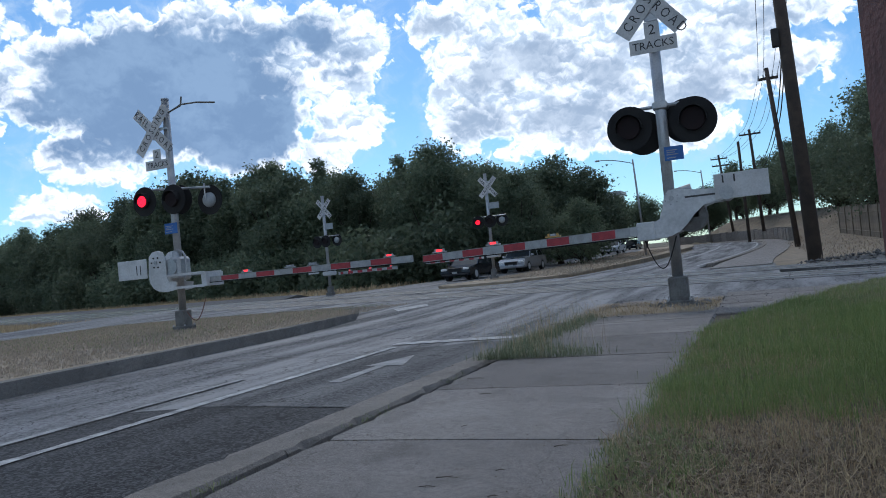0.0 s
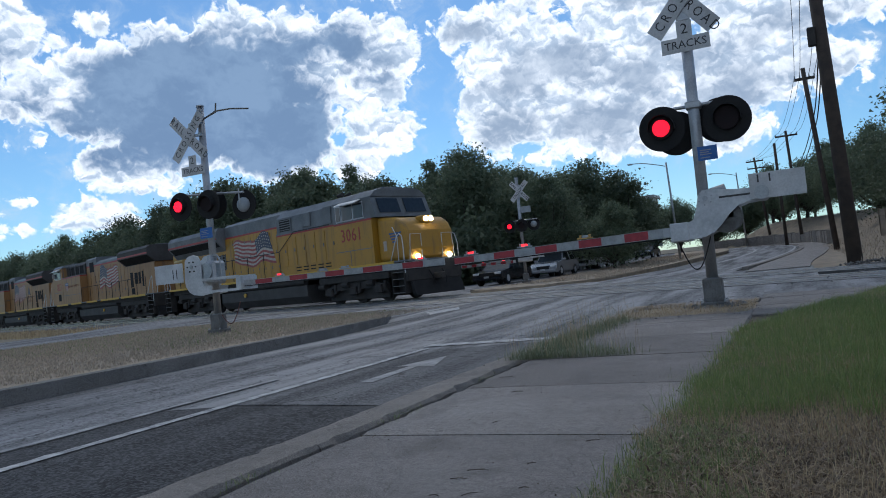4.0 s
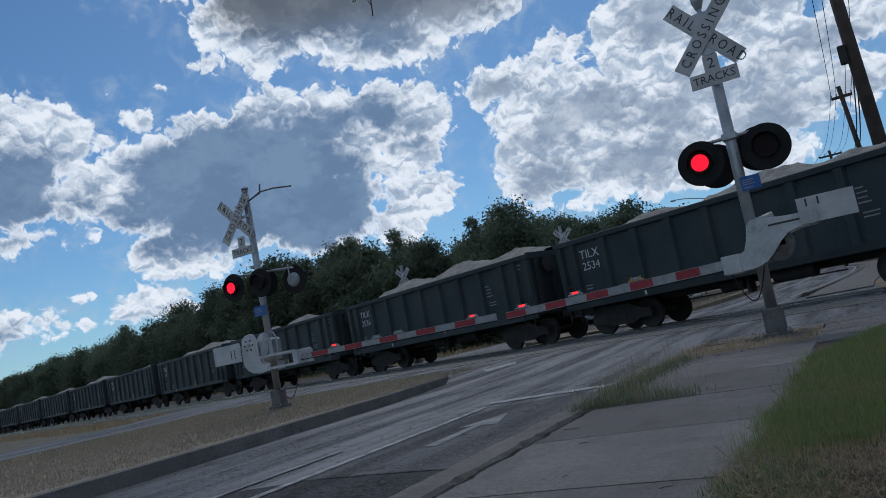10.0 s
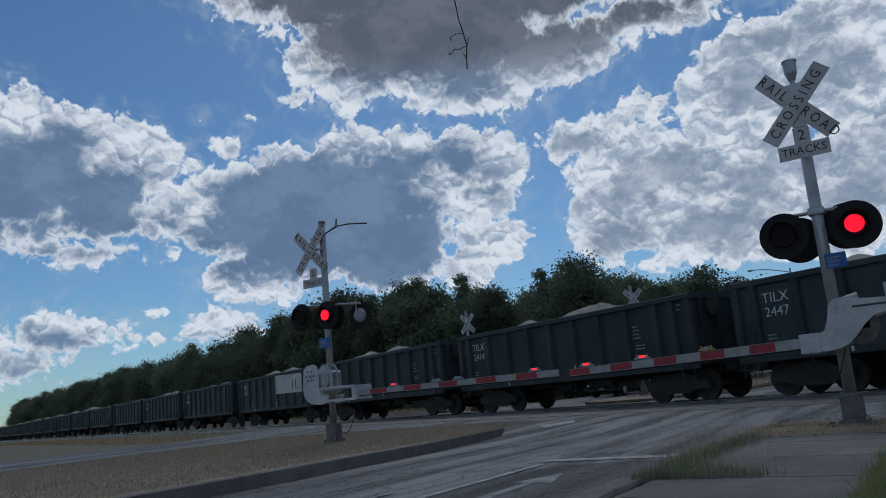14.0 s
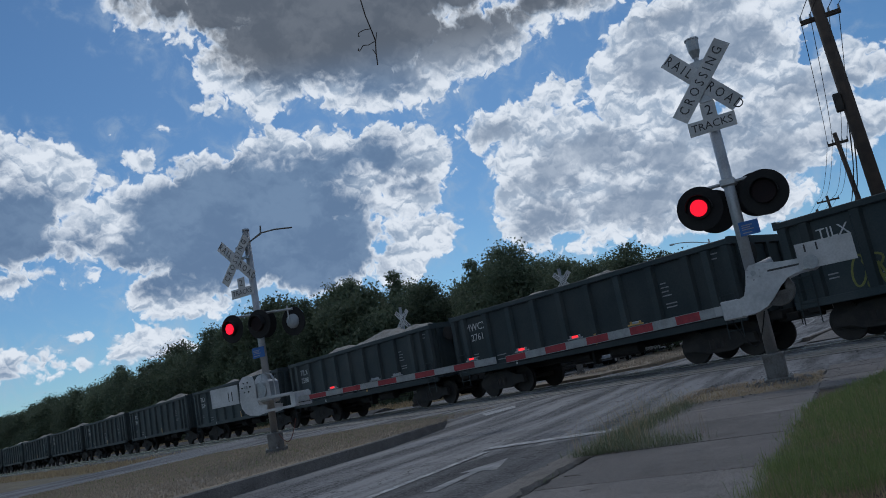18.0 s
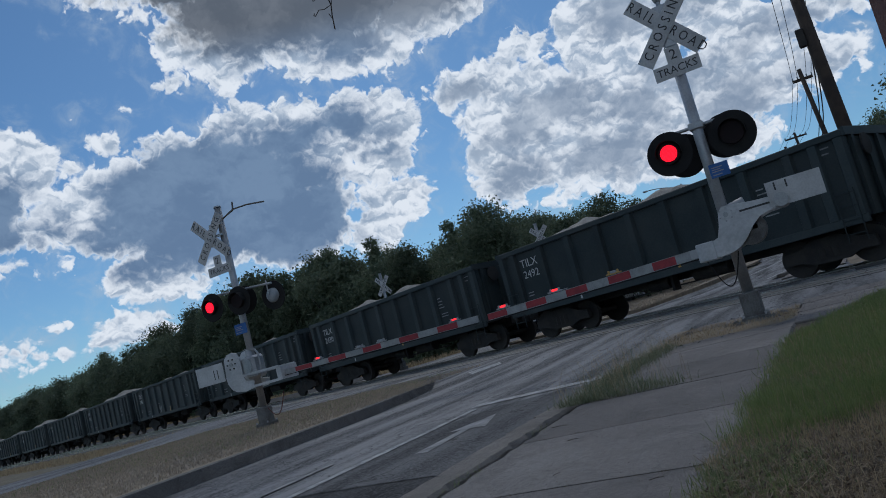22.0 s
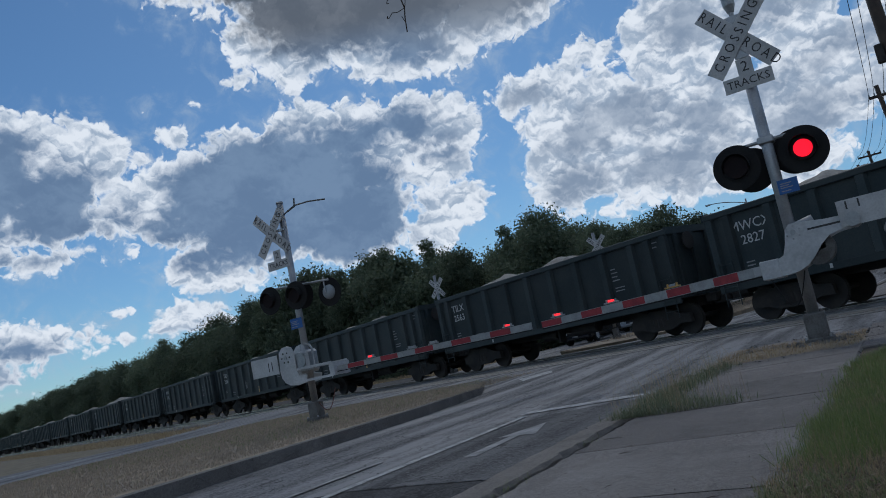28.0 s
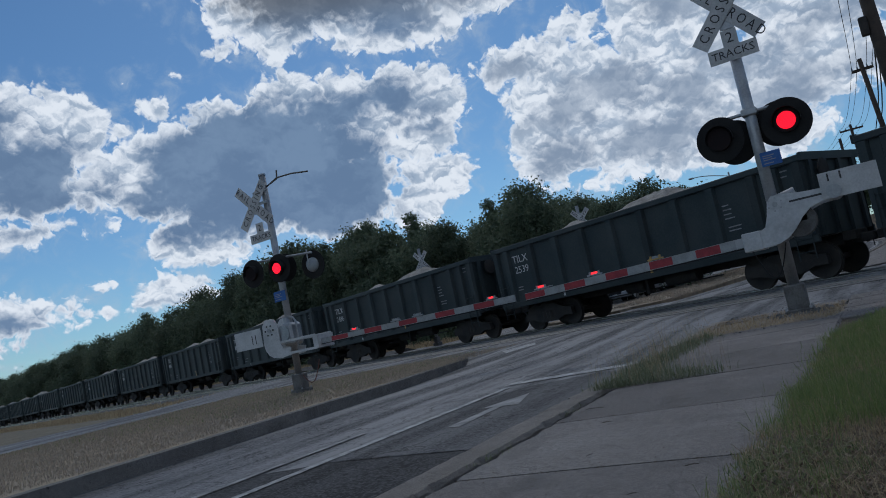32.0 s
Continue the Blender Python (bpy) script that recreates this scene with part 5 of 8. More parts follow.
def loco_bogie(parent, x):
    bm = bx(-1.9, 1.9, -0.95, 0.95, 0.6, 0.95, bevel=0.05)
    b = part("bogie", bm, "iron", parent, "three-axle locomotive bogie", m=pose(x, 0, 0))
    for s in (-1, 1):
        y0, y1 = (1.0, 1.18) if s > 0 else (-1.18, -1.0)
        prof = [(-2.25, 0.42), (-2.2, 0.72), (-1.4, 0.82), (-0.9, 1.0), (0.9, 1.0), (1.4, 0.82), (2.2, 0.72), (2.25, 0.42), (1.5, 0.44), (1.2, 0.6), (0.5, 0.6), (0.3, 0.42), (-0.3, 0.42), (-0.5, 0.6), (-1.2, 0.6), (-1.5, 0.44)]
        part("side_frame", extrude(prof, "y", y0, y1), "iron", b)
        for u in (-1.75, 0, 1.75):
            part("axle_box", bx(u - 0.2, u + 0.2, min(s * 1.12, s * 1.3), max(s * 1.12, s * 1.3), 0.36, 0.72, bevel=0.04), "iron", b)
            part("damper", cy(0.07, 0.07, (u + 0.4, s * 1.2, 0.5), (u + 0.4, s * 1.2, 0.86), seg=8), "iron", b)
            part("brake_cylinder", cy(0.13, 0.13, (u - 0.75, s * 1.22, 0.82), (u - 0.3, s * 1.22, 0.82), seg=12), "iron", b)
        # added plate that shuts out daylight, so the underside shows dark
        part("brake_rigging", bx(-2.1, 2.1, min(s * 0.86, s * 0.98), max(s * 0.86, s * 0.98), 0.14, 0.9, bevel=0.03), "iron", b)
        part("sand_pipe_guard", bx(-2.5, 2.5, min(s * 1.05, s * 1.28), max(s * 1.05, s * 1.28), 0.92, 1.2, bevel=0.03), "iron", b)
    for u in (-1.75, 0, 1.75):
        wheelset(b, u, 0.53)
    return b


def flag(hood, x0, x1, top, tall, slant, y, s, seed):
    """A waving flag painted on one side of the hood, its blue corner towards the cab, its other end torn."""
    rag = random.Random(seed)

    def at(u, v):
        x = x0 + (x1 - x0) * u + slant * (v - 0.3) * u ** 2
        z = top - 0.22 * (1 - u) - tall * v * (0.72 + 0.28 * u)
        z += 0.13 * math.sin(8.2 * u + 0.9 * v + 0.4) + 0.05 * math.sin(17 * u + 2.2 * v)
        return x, z

    def strip(u0, u1, v0, v1, n=18):
        us = [u0 + (u1 - u0) * i / n for i in range(n + 1)]
        return [at(u, v1) for u in us] + [at(u, v0) for u in us[::-1]]

    for k in range(13):
        u0 = abs(rag.gauss(0, 0.035))
        part("flag_stripe", extrude(strip(u0, 0.62 if k < 7 else 1.0, k / 13, (k + 1) / 13), "y", y, y + s * 0.006), "flag_red" if k % 2 == 0 else "flag_white", hood)
    part("flag_canton", extrude(strip(0.62, 1.0, 0, 7 / 13), "y", y, y + s * 0.006), "navy", hood)
    stars = bmesh.new()
    for i in range(35):
        x, z = at(0.655 + 0.31 * (i % 7) / 6, (0.045 + 0.105 * (i // 7)))
        bmesh.ops.create_cone(stars, cap_ends=True, segments=5, radius1=0.04, radius2=0.04, depth=0.006, matrix=Matrix.Translation((x, y + s * 0.009, z)) @ pose(0, 0, 0, 90))
    tagged(part("flag_stars", stars, "flag_white", hood), kind="stuff")


def shield(parent, x0, x1, z0, z1, y, s):
    """The painted shield: a blue head over red and white bars, no lettering."""
    w, mid = x1 - x0, (x0 + x1) / 2
    zt = z0 + (z1 - z0) * 0.62
    sh = part("shield_badge", extrude([(x0, zt), (x1, zt), (x1 + 0.03, z1 - 0.08), (mid, z1), (x0 - 0.03, z1 - 0.08)], "y", y, y + s * 0.006), "badge_blue", parent, "blue, red and white shield badge")
    part("badge_bar", bx(x0 + 0.1 * w, x1 - 0.1 * w, min(y + s * 0.0065, y + s * 0.009), max(y + s * 0.0065, y + s * 0.009), zt + 0.1, zt + 0.16), "flag_white", sh)
    n = 7
    for k in range(n):
        a, b = x0 + w * k / n, x0 + w * (k + 1) / n
        low = z0 + 0.16 * abs((k + 0.5) / n - 0.5) * 2
        part("badge_bar", extrude([(a, low), (b, low), (b, zt), (a, zt)], "y", y, y + s * 0.006), "flag_red" if k % 2 == 0 else "flag_white", sh)


def side_box(bm, x0, x1, ya, yb, z0, z1, **k):
    return box(bm, x0, x1, min(ya, yb), max(ya, yb), z0, z1, **k)


def sb(*a, **k):
    return side_box(bmesh.new(), *a, **k)


def vent(parent, x0, x1, z0, z1, y, s, slats=5):
    g = part("grille", sb(x0, x1, y, y + s * 0.014, z0, z1), "black", parent)
    for q in range(slats):
        z = z0 + (z1 - z0) * (q + 0.5) / slats
        part("slat", sb(x0, x1, y + s * 0.014, y + s * 0.03, z - 0.02, z + 0.02), "loco_grey", g)
    for x in (x0, x1):
        part("vent_frame", sb(x - 0.03, x + 0.03, y, y + s * 0.03, z0 - 0.03, z1 + 0.03), "loco_grey", g)


def door_row(parent, x0, x1, n, z0, z1, y, s, coat):
    """Narrow access doors side by side, each with a latch and hinges."""
    w = (x1 - x0) / n
    for k in range(n):
        x = x0 + w * k
        d = part("hood_door", sb(x + 0.02, x + w - 0.02, y, y + s * 0.022, z0, z1, bevel=0.005), coat, parent)
        part("latch", sb(x + w - 0.12, x + w - 0.07, y + s * 0.022, y + s * 0.04, (z0 + z1) / 2 - 0.07, (z0 + z1) / 2 + 0.07), "loco_grey", d)
        for z in (z0 + 0.25, z1 - 0.25):
            part("hinge", sb(x + 0.0, x + 0.05, y + s * 0.004, y + s * 0.034, z - 0.06, z + 0.06), "loco_grey", d)


def running_gear(e, xr, xf, b0, b1, t0, t1, light):
    """Frame, tank, bogies, end plates, couplers, steps and end rails from xr (rear) to xf (front)."""
    part("underframe", bx(xr + 0.2, xf - 0.2, -1.3, 1.3, 1.2, 1.5, bevel=0.03), "iron", e)
    tank = part("fuel_tank", extrude([(-1.38, 0.5), (-1.12, 0.16), (1.12, 0.16), (1.38, 0.5), (1.38, 1.0), (-1.38, 1.0)], "x", t0, t1), "tank", e, "long sooty fuel tank under the frame")
    part("tank_cap", cy(0.1, 0.1, (t0 + 2.6, -1.38, 0.8), (t0 + 2.6, -1.45, 0.8), seg=12), "safety", tank)
    part("tank_cap", cy(0.1, 0.1, (t0 + 2.6, 1.38, 0.8), (t0 + 2.6, 1.45, 0.8), seg=12), "safety", tank)
    for s in (-1, 1):
        part("air_reservoir", cy(0.15, 0.15, (t0 + 0.3, s * 1.2, 1.16), (t1 - 0.3, s * 1.2, 1.16), seg=14), "iron", tank)
        part("walkway", sb(xr + 0.9, xf - 0.9, s * 0.9, s * 1.52, 1.5, 1.56), "loco_grey", e)
    for x in (b0, b1):
        loco_bogie(e, x)
    for d, x in ((-1, xr), (1, xf)):
        part("end_plate", bx(min(x - d * 0.25, x), max(x - d * 0.25, x), -1.45, 1.45, 0.72, 1.52, bevel=0.03), "iron", e)
        part("coupler", bx(min(x, x + d * 0.45), max(x, x + d * 0.45), -0.14, 0.14, 0.72, 0.98, bevel=0.03), "iron", e)
        part("plough", extrude([(x + d * 0.05, 0.16), (x + d * 0.25, 0.16), (x + d * 0.05, 0.72), (x - d * 0.1, 0.72)], "y", -1.3, 1.3), "black", e)
        part("platform", bx(min(x, x - d * 0.95), max(x, x - d * 0.95), -1.5, 1.5, 1.5, 1.56), "loco_grey", e)
        for s in (-1, 1):
            u = x - d * 0.55
            well = part("step_well", sb(u - 0.36, u + 0.36, s * 1.16, s * 1.19, 0.26, 1.5), "iron", e, "steep steps with pale worn edges")
            for k in range(5):
                part("tread", sb(u - 0.355, u + 0.355, s * 1.192, s * 1.5, 0.28 + 0.27 * k, 0.31 + 0.27 * k), "step_edge", well)
            for q in (-0.375, 0.375):
                part("stringer", sb(u + q - 0.015, u + q + 0.015, s * 1.16, s * 1.5, 0.26, 1.5), "iron", well)
            part("end_rail", rails_bm([(x - d * 0.12, s * 1.46, 1.05), (x - d * 0.12, s * 1.46, 2.1), (x - d * 0.2, s * 1.42, 2.5), (x - d * 0.42, s * 1.36, 2.62), (x - d * 0.6, s * 1.36, 2.5), (x - d * 0.95, s * 1.48, 1.5)], 0.02), "stencil", e, "white bent grab rail")
            part("end_rail", rails_bm([(x - d * 0.08, s * 0.55, 1.52), (x - d * 0.06, s * 0.55, 2.55), (x - d * 0.06, s * 1.1, 2.55), (x - d * 0.08, s * 1.2, 1.52)], 0.018), light, e)
        for s in (-0.35, 0.35):
            part("hose", rails_bm([(x + d * 0.02, s, 1.1), (x + d * 0.2, s, 0.85), (x + d * 0.3, s * 0.8, 0.5)], 0.022), "black", e)


def long_rail(e, s, pts, posts, foot=1.56):
    """A side handrail on thin stanchions; pts: (x, z)."""
    part("handrail", rails_bm([(x, s * 1.5, z) for x, z in pts], 0.018), "iron", e)
    for x in posts:
        z = float(np.interp(x, [q[0] for q in pts], [q[1] for q in pts]))
        part("stanchion", cy(0.02, 0.02, (x, s * 1.5, foot), (x, s * 1.5, z), seg=6), "iron", e)


def cab_window(cab, x0, x1, z0, z1, y, s):
    f = part("window_frame", sb(x0 - 0.05, x1 + 0.05, y, y + s * 0.02, z0 - 0.05, z1 + 0.05, bevel=0.006), "silver", cab)
    part("pane", sb(x0, x1, y + s * 0.02, y + s * 0.028, z0, z1), "glass", f)


def roof_horn(e, x, z):
    horn = part("horn", cy(0.03, 0.03, (x, 0, z - 0.1), (x, 0, z + 0.16), seg=8), "iron", e, "cluster of air horns")
    for k in range(3):
        d = 1 if k != 1 else -1
        part("horn_bell", cy(0.03, 0.09, (x - d * 0.1, -0.2 + 0.2 * k, z + 0.18), (x + d * 0.32, -0.2 + 0.2 * k, z + 0.2), seg=10), "iron", horn)


def road_switcher(number, style, span, label):
    """Long-hood diesel with a wide cab at +x and a flared radiator at the other end."""
    e = thing("locomotive", pose(0, 0, 0), label, "locomotive", "train")
    coat, hw = "yellow_faded", 0.98
    running_gear(e, -10.75, 10.75, -7.0, 7.2, -4.2, 3.7, "stencil")
    hood = part("hood", extrude([(-hw, 1.56), (hw, 1.56), (hw, 4.06), (-hw, 4.06)], "x", -10.15, 2.7), coat, e, "orange-yellow long hood, streaked with soot")
    part("roof_stripe", bx(-5.0, 2.7, -hw - 0.006, hw + 0.006, 4.06, 4.16), "loco_red", hood, "red line under the roof")
    part("hood_roof", extrude([(-hw - 0.002, 4.16), (hw + 0.002, 4.16), (hw - 0.02, 4.3), (hw - 0.3, 4.46), (-hw + 0.3, 4.46), (-hw + 0.02, 4.3)], "x", -5.2, 0.6), "loco_grey", e, "dark grey hood roof")
    hump = part("roof_housing", extrude([(-hw, 4.16), (hw, 4.16), (hw, 4.62), (hw - 0.2, 4.74), (-hw + 0.2, 4.74), (-hw, 4.62)], "x", 0.6, 2.7), "loco_grey", e, "raised grey roof housing")
    # machine room behind the cab: wide below, narrow and dark above
    body = part("side_body", bx(2.7, 6.95, -1.5, 1.5, 1.56, 3.52), coat, e, "plain full-width body behind the cab")
    part("red_line", bx(2.69, 6.95, -1.506, 1.506, 3.52, 3.6), "loco_red", body)
    upper = part("upper_body", extrude([(-1.08, 3.6), (1.08, 3.6), (1.08, 4.4), (0.85, 4.6), (-0.85, 4.6), (-1.08, 4.4)], "x", 2.7, 6.95), "tank", e, "dark grey upper body with grilles")
    part("body_deck", bx(2.7, 6.95, -1.5, 1.5, 3.6, 3.63), "loco_grey", upper)
    cab = part("cab", extrude([(6.95, 1.56), (9.4, 1.56), (9.4, 3.72), (9.18, 3.86), (9.05, 4.4), (6.95, 4.4)], "y", -1.5, 1.5), coat, e, "wide driver's cab")
    part("cab_roof", extrude([(-1.5, 4.4), (1.5, 4.4), (1.3, 4.6), (0.9, 4.68), (-0.9, 4.68), (-1.3, 4.6)], "x", 6.9, 9.1), "loco_grey", cab, "grey cab roof")
    for x in (7.4, 8.2):
        part("roof_hatch", bx(x, x + 0.6, -0.45, 0.45, 4.68, 4.76, bevel=0.02), "loco_grey", cab)
    nose = part("nose", extrude([(9.4, 1.56), (10.62, 1.56), (10.62, 2.0), (10.5, 3.2), (10.35, 3.32), (9.4, 3.74)], "y", -1.42, 1.42), coat, e, "blunt sloping nose")
    mod = nose.modifiers.new("soft", "BEVEL")
    mod.width, mod.segments = 0.1, 3
    for s in (-0.72, 0.72):
        part("windscreen", extrude([(9.2, 3.95), (9.22, 3.95), (9.1, 4.36), (9.08, 4.36)], "y", s - 0.5, s + 0.5), "glass", cab)
    for s in (-0.15, 0.15):
        part("headlamp", cy(0.1, 0.1, (9.06, s, 4.55), (9.14, s, 4.55), seg=16), "backlens", cab)
    for s in (-0.85, 0.85):
        part("ditch_lamp", cy(0.1, 0.1, (10.68, s, 1.66), (10.78, s, 1.66), seg=16), "backlens", e)
    for s in (-1, 1):
        face = s * 1.5
        flip = 180 if s > 0 else 0
        cab_window(cab, 7.32, 8.0, 3.58, 4.18, face, s)
        cab_window(cab, 8.08, 8.62, 3.58, 4.18, face, s)
        cab_window(cab, 8.76, 8.98, 3.66, 4.16, face, s)
        part("sun_awning", extrude([(s * 1.5, 4.3), (s * 1.5, 4.34), (s * 1.86, 4.2), (s * 1.86, 4.16)], "x", 7.2, 8.8), "stencil", cab, "white metal sun awning")
        part("mirror", bx(8.7, 8.74, min(s * 1.52, s * 1.72), max(s * 1.52, s * 1.72), 3.7, 4.05), "silver", cab)
        part("hatch", sb(7.45, 8.05, face, face + s * 0.012, 1.84, 2.36), "black", cab)
        part("panel_seam", sb(7.0, 9.0, face, face + s * 0.008, 2.5, 2.53), "loco_grey", cab)
        part("panel_seam", sb(2.9, 6.9, face, face + s * 0.008, 2.2, 2.23), "loco_grey", body)
        part("side_panel", sb(6.9, 7.3, face, face + s * 0.014, 1.7, 3.4, bevel=0.004), coat, body)
        words("lettering", number, 0.78, "loco_red", cab, pose(8.05 if style == "two_lines" else 7.55, s * 1.506, 2.98 if style == "two_lines" else 2.92, 90, 0, flip), depth=0.004, gap=1.1, narrow=0.9)
        # upper deck: rail, dark grilles with pale posts
        part("roof_rail", rails_bm([(2.9, s * 1.42, 4.45), (6.9, s * 1.42, 4.45)], 0.02), "loco_grey", upper)
        for x in (2.9, 3.9, 4.9, 5.9, 6.85):
            part("rail_post", cy(0.018, 0.018, (x, s * 1.42, 3.6), (x, s * 1.42, 4.46), seg=6), "loco_grey", upper)
        for x0, x1 in ((3.1, 3.9), (4.1, 4.9), (5.2, 6.3)):
            part("grille", sb(x0, x1, s * 1.08, s * 1.1, 3.75, 4.32), "black", upper)
        yy = s * hw
        part("dark_window", sb(1.1, 1.95, yy, yy + s * 0.02, 3.68, 4.4), "black", hood)
        for x0, x1, z0, z1 in ((0.85, 1.75, 2.75, 3.35), (1.8, 2.6, 2.75, 3.35), (0.85, 1.75, 2.1, 2.7), (1.8, 2.6, 2.1, 2.7)):
            part("locker_door", sb(x0, x1, yy, yy + s * 0.025, z0, z1, bevel=0.006), coat, hood)
        door_row(hood, -4.9, 0.8, 9, 1.85, 3.95, yy, s, coat)
        for x0, x1, z0, z1 in ((-6.35, -5.9, 2.1, 3.1), (-7.15, -6.65, 2.3, 3.05), (-7.65, -7.3, 2.3, 3.05), (-8.15, -7.9, 2.1, 3.1), (-6.5, -5.95, 1.65, 2.05)):
            part("opening", sb(x0, x1, yy, yy + s * 0.012, z0, z1), "black", hood, "dark opening in the hood")
            part("opening_frame", sb(x0 - 0.06, x1 + 0.06, yy, yy + s * 0.03, z1, z1 + 0.06), coat, hood)
        part("wide_panel", sb(-10.1, -8.4, yy, yy + s * 0.03, 1.7, 3.5, bevel=0.006), coat, hood)
        flag(hood, span[0], span[1], 3.92, 1.62, 0.35, s * (hw + 0.024), s, 9)
        if style == "one_line":
            words("lettering", "BUILDING AMERICA", 0.25, "slogan", body, pose(4.4, s * 1.504, 2.86, 90, 0, flip), depth=0.004, gap=1.1)
            shield(body, 5.55, 6.2, 2.55, 3.2, s * 1.504, s)
        else:
            for row, z in (("BUILDING", 2.62), ("AMERICA", 2.28)):
                words("lettering", row, 0.3, "slogan", hood, pose(-4.0, s * (hw + 0.024), z, 90, 0, flip), depth=0.004)
            part("faded_emblem", extrude([(-4.3, 2.95), (-4.0, 2.85), (-3.7, 2.95), (-3.85, 3.4), (-4.0, 3.55), (-4.15, 3.4)], "y", s * (hw + 0.024), s * (hw + 0.028)), "navy", hood)
        long_rail(e, s, [(-9.7, 2.62), (2.6, 2.62)], [-9.7, -8.2, -6.7, -5.2, -3.75, -2.6, -1.0, 0.65, 2.6])
        for x0, x1 in ((-9.5, -5.3), (-4.9, -1.4), (-0.6, 1.6), (2.8, 5.2), (5.9, 8.8)):
            part("sill_stripe", sb(x0, x1, s * 1.5, s * 1.522, 1.44, 1.57), "safety", e, "worn yellow side sill")
        part("grab_rail", rails_bm([(10.3, s * 1.46, 1.6), (10.32, s * 1.46, 2.6), (9.95, s * 1.5, 3.0)], 0.018), "stencil", e)
    # radiator with overhanging wings
    wing = part("radiator", extrude([(-hw, 3.55), (hw, 3.55), (1.5, 4.0), (1.52, 4.42), (1.32, 4.6), (-1.32, 4.6), (-1.52, 4.42), (-1.5, 4.0)], "x", -10.3, -5.2), "tank", e, "flared dark radiator overhang")
    for s in (-1, 1):
        part("wing_stripe", sb(-10.3, -5.2, s * 1.52, s * 1.526, 4.06, 4.16), "loco_red", wing)
        part("radiator_grille", extrude([(s * 1.02, 3.58), (s * 1.49, 3.99), (s * 1.5, 4.02), (s * 0.99, 3.6)], "x", -10.1, -5.4), "black", wing)
    for k in range(3):
        part("roof_fan", cy(0.55, 0.55, (-9.2 + 1.5 * k, 0, 4.6), (-9.2 + 1.5 * k, 0, 4.7), seg=20), "loco_grey", wing)
    part("exhaust_stack", bx(-4.4, -3.5, -0.4, 0.4, 4.44, 4.72, bevel=0.04), "black", e, "square exhaust stack")
    roof_horn(e, -2.15, 4.5)
    part("hood_end", bx(-10.19, -10.15, -0.9, 0.9, 1.7, 3.5), coat, hood)
    return e


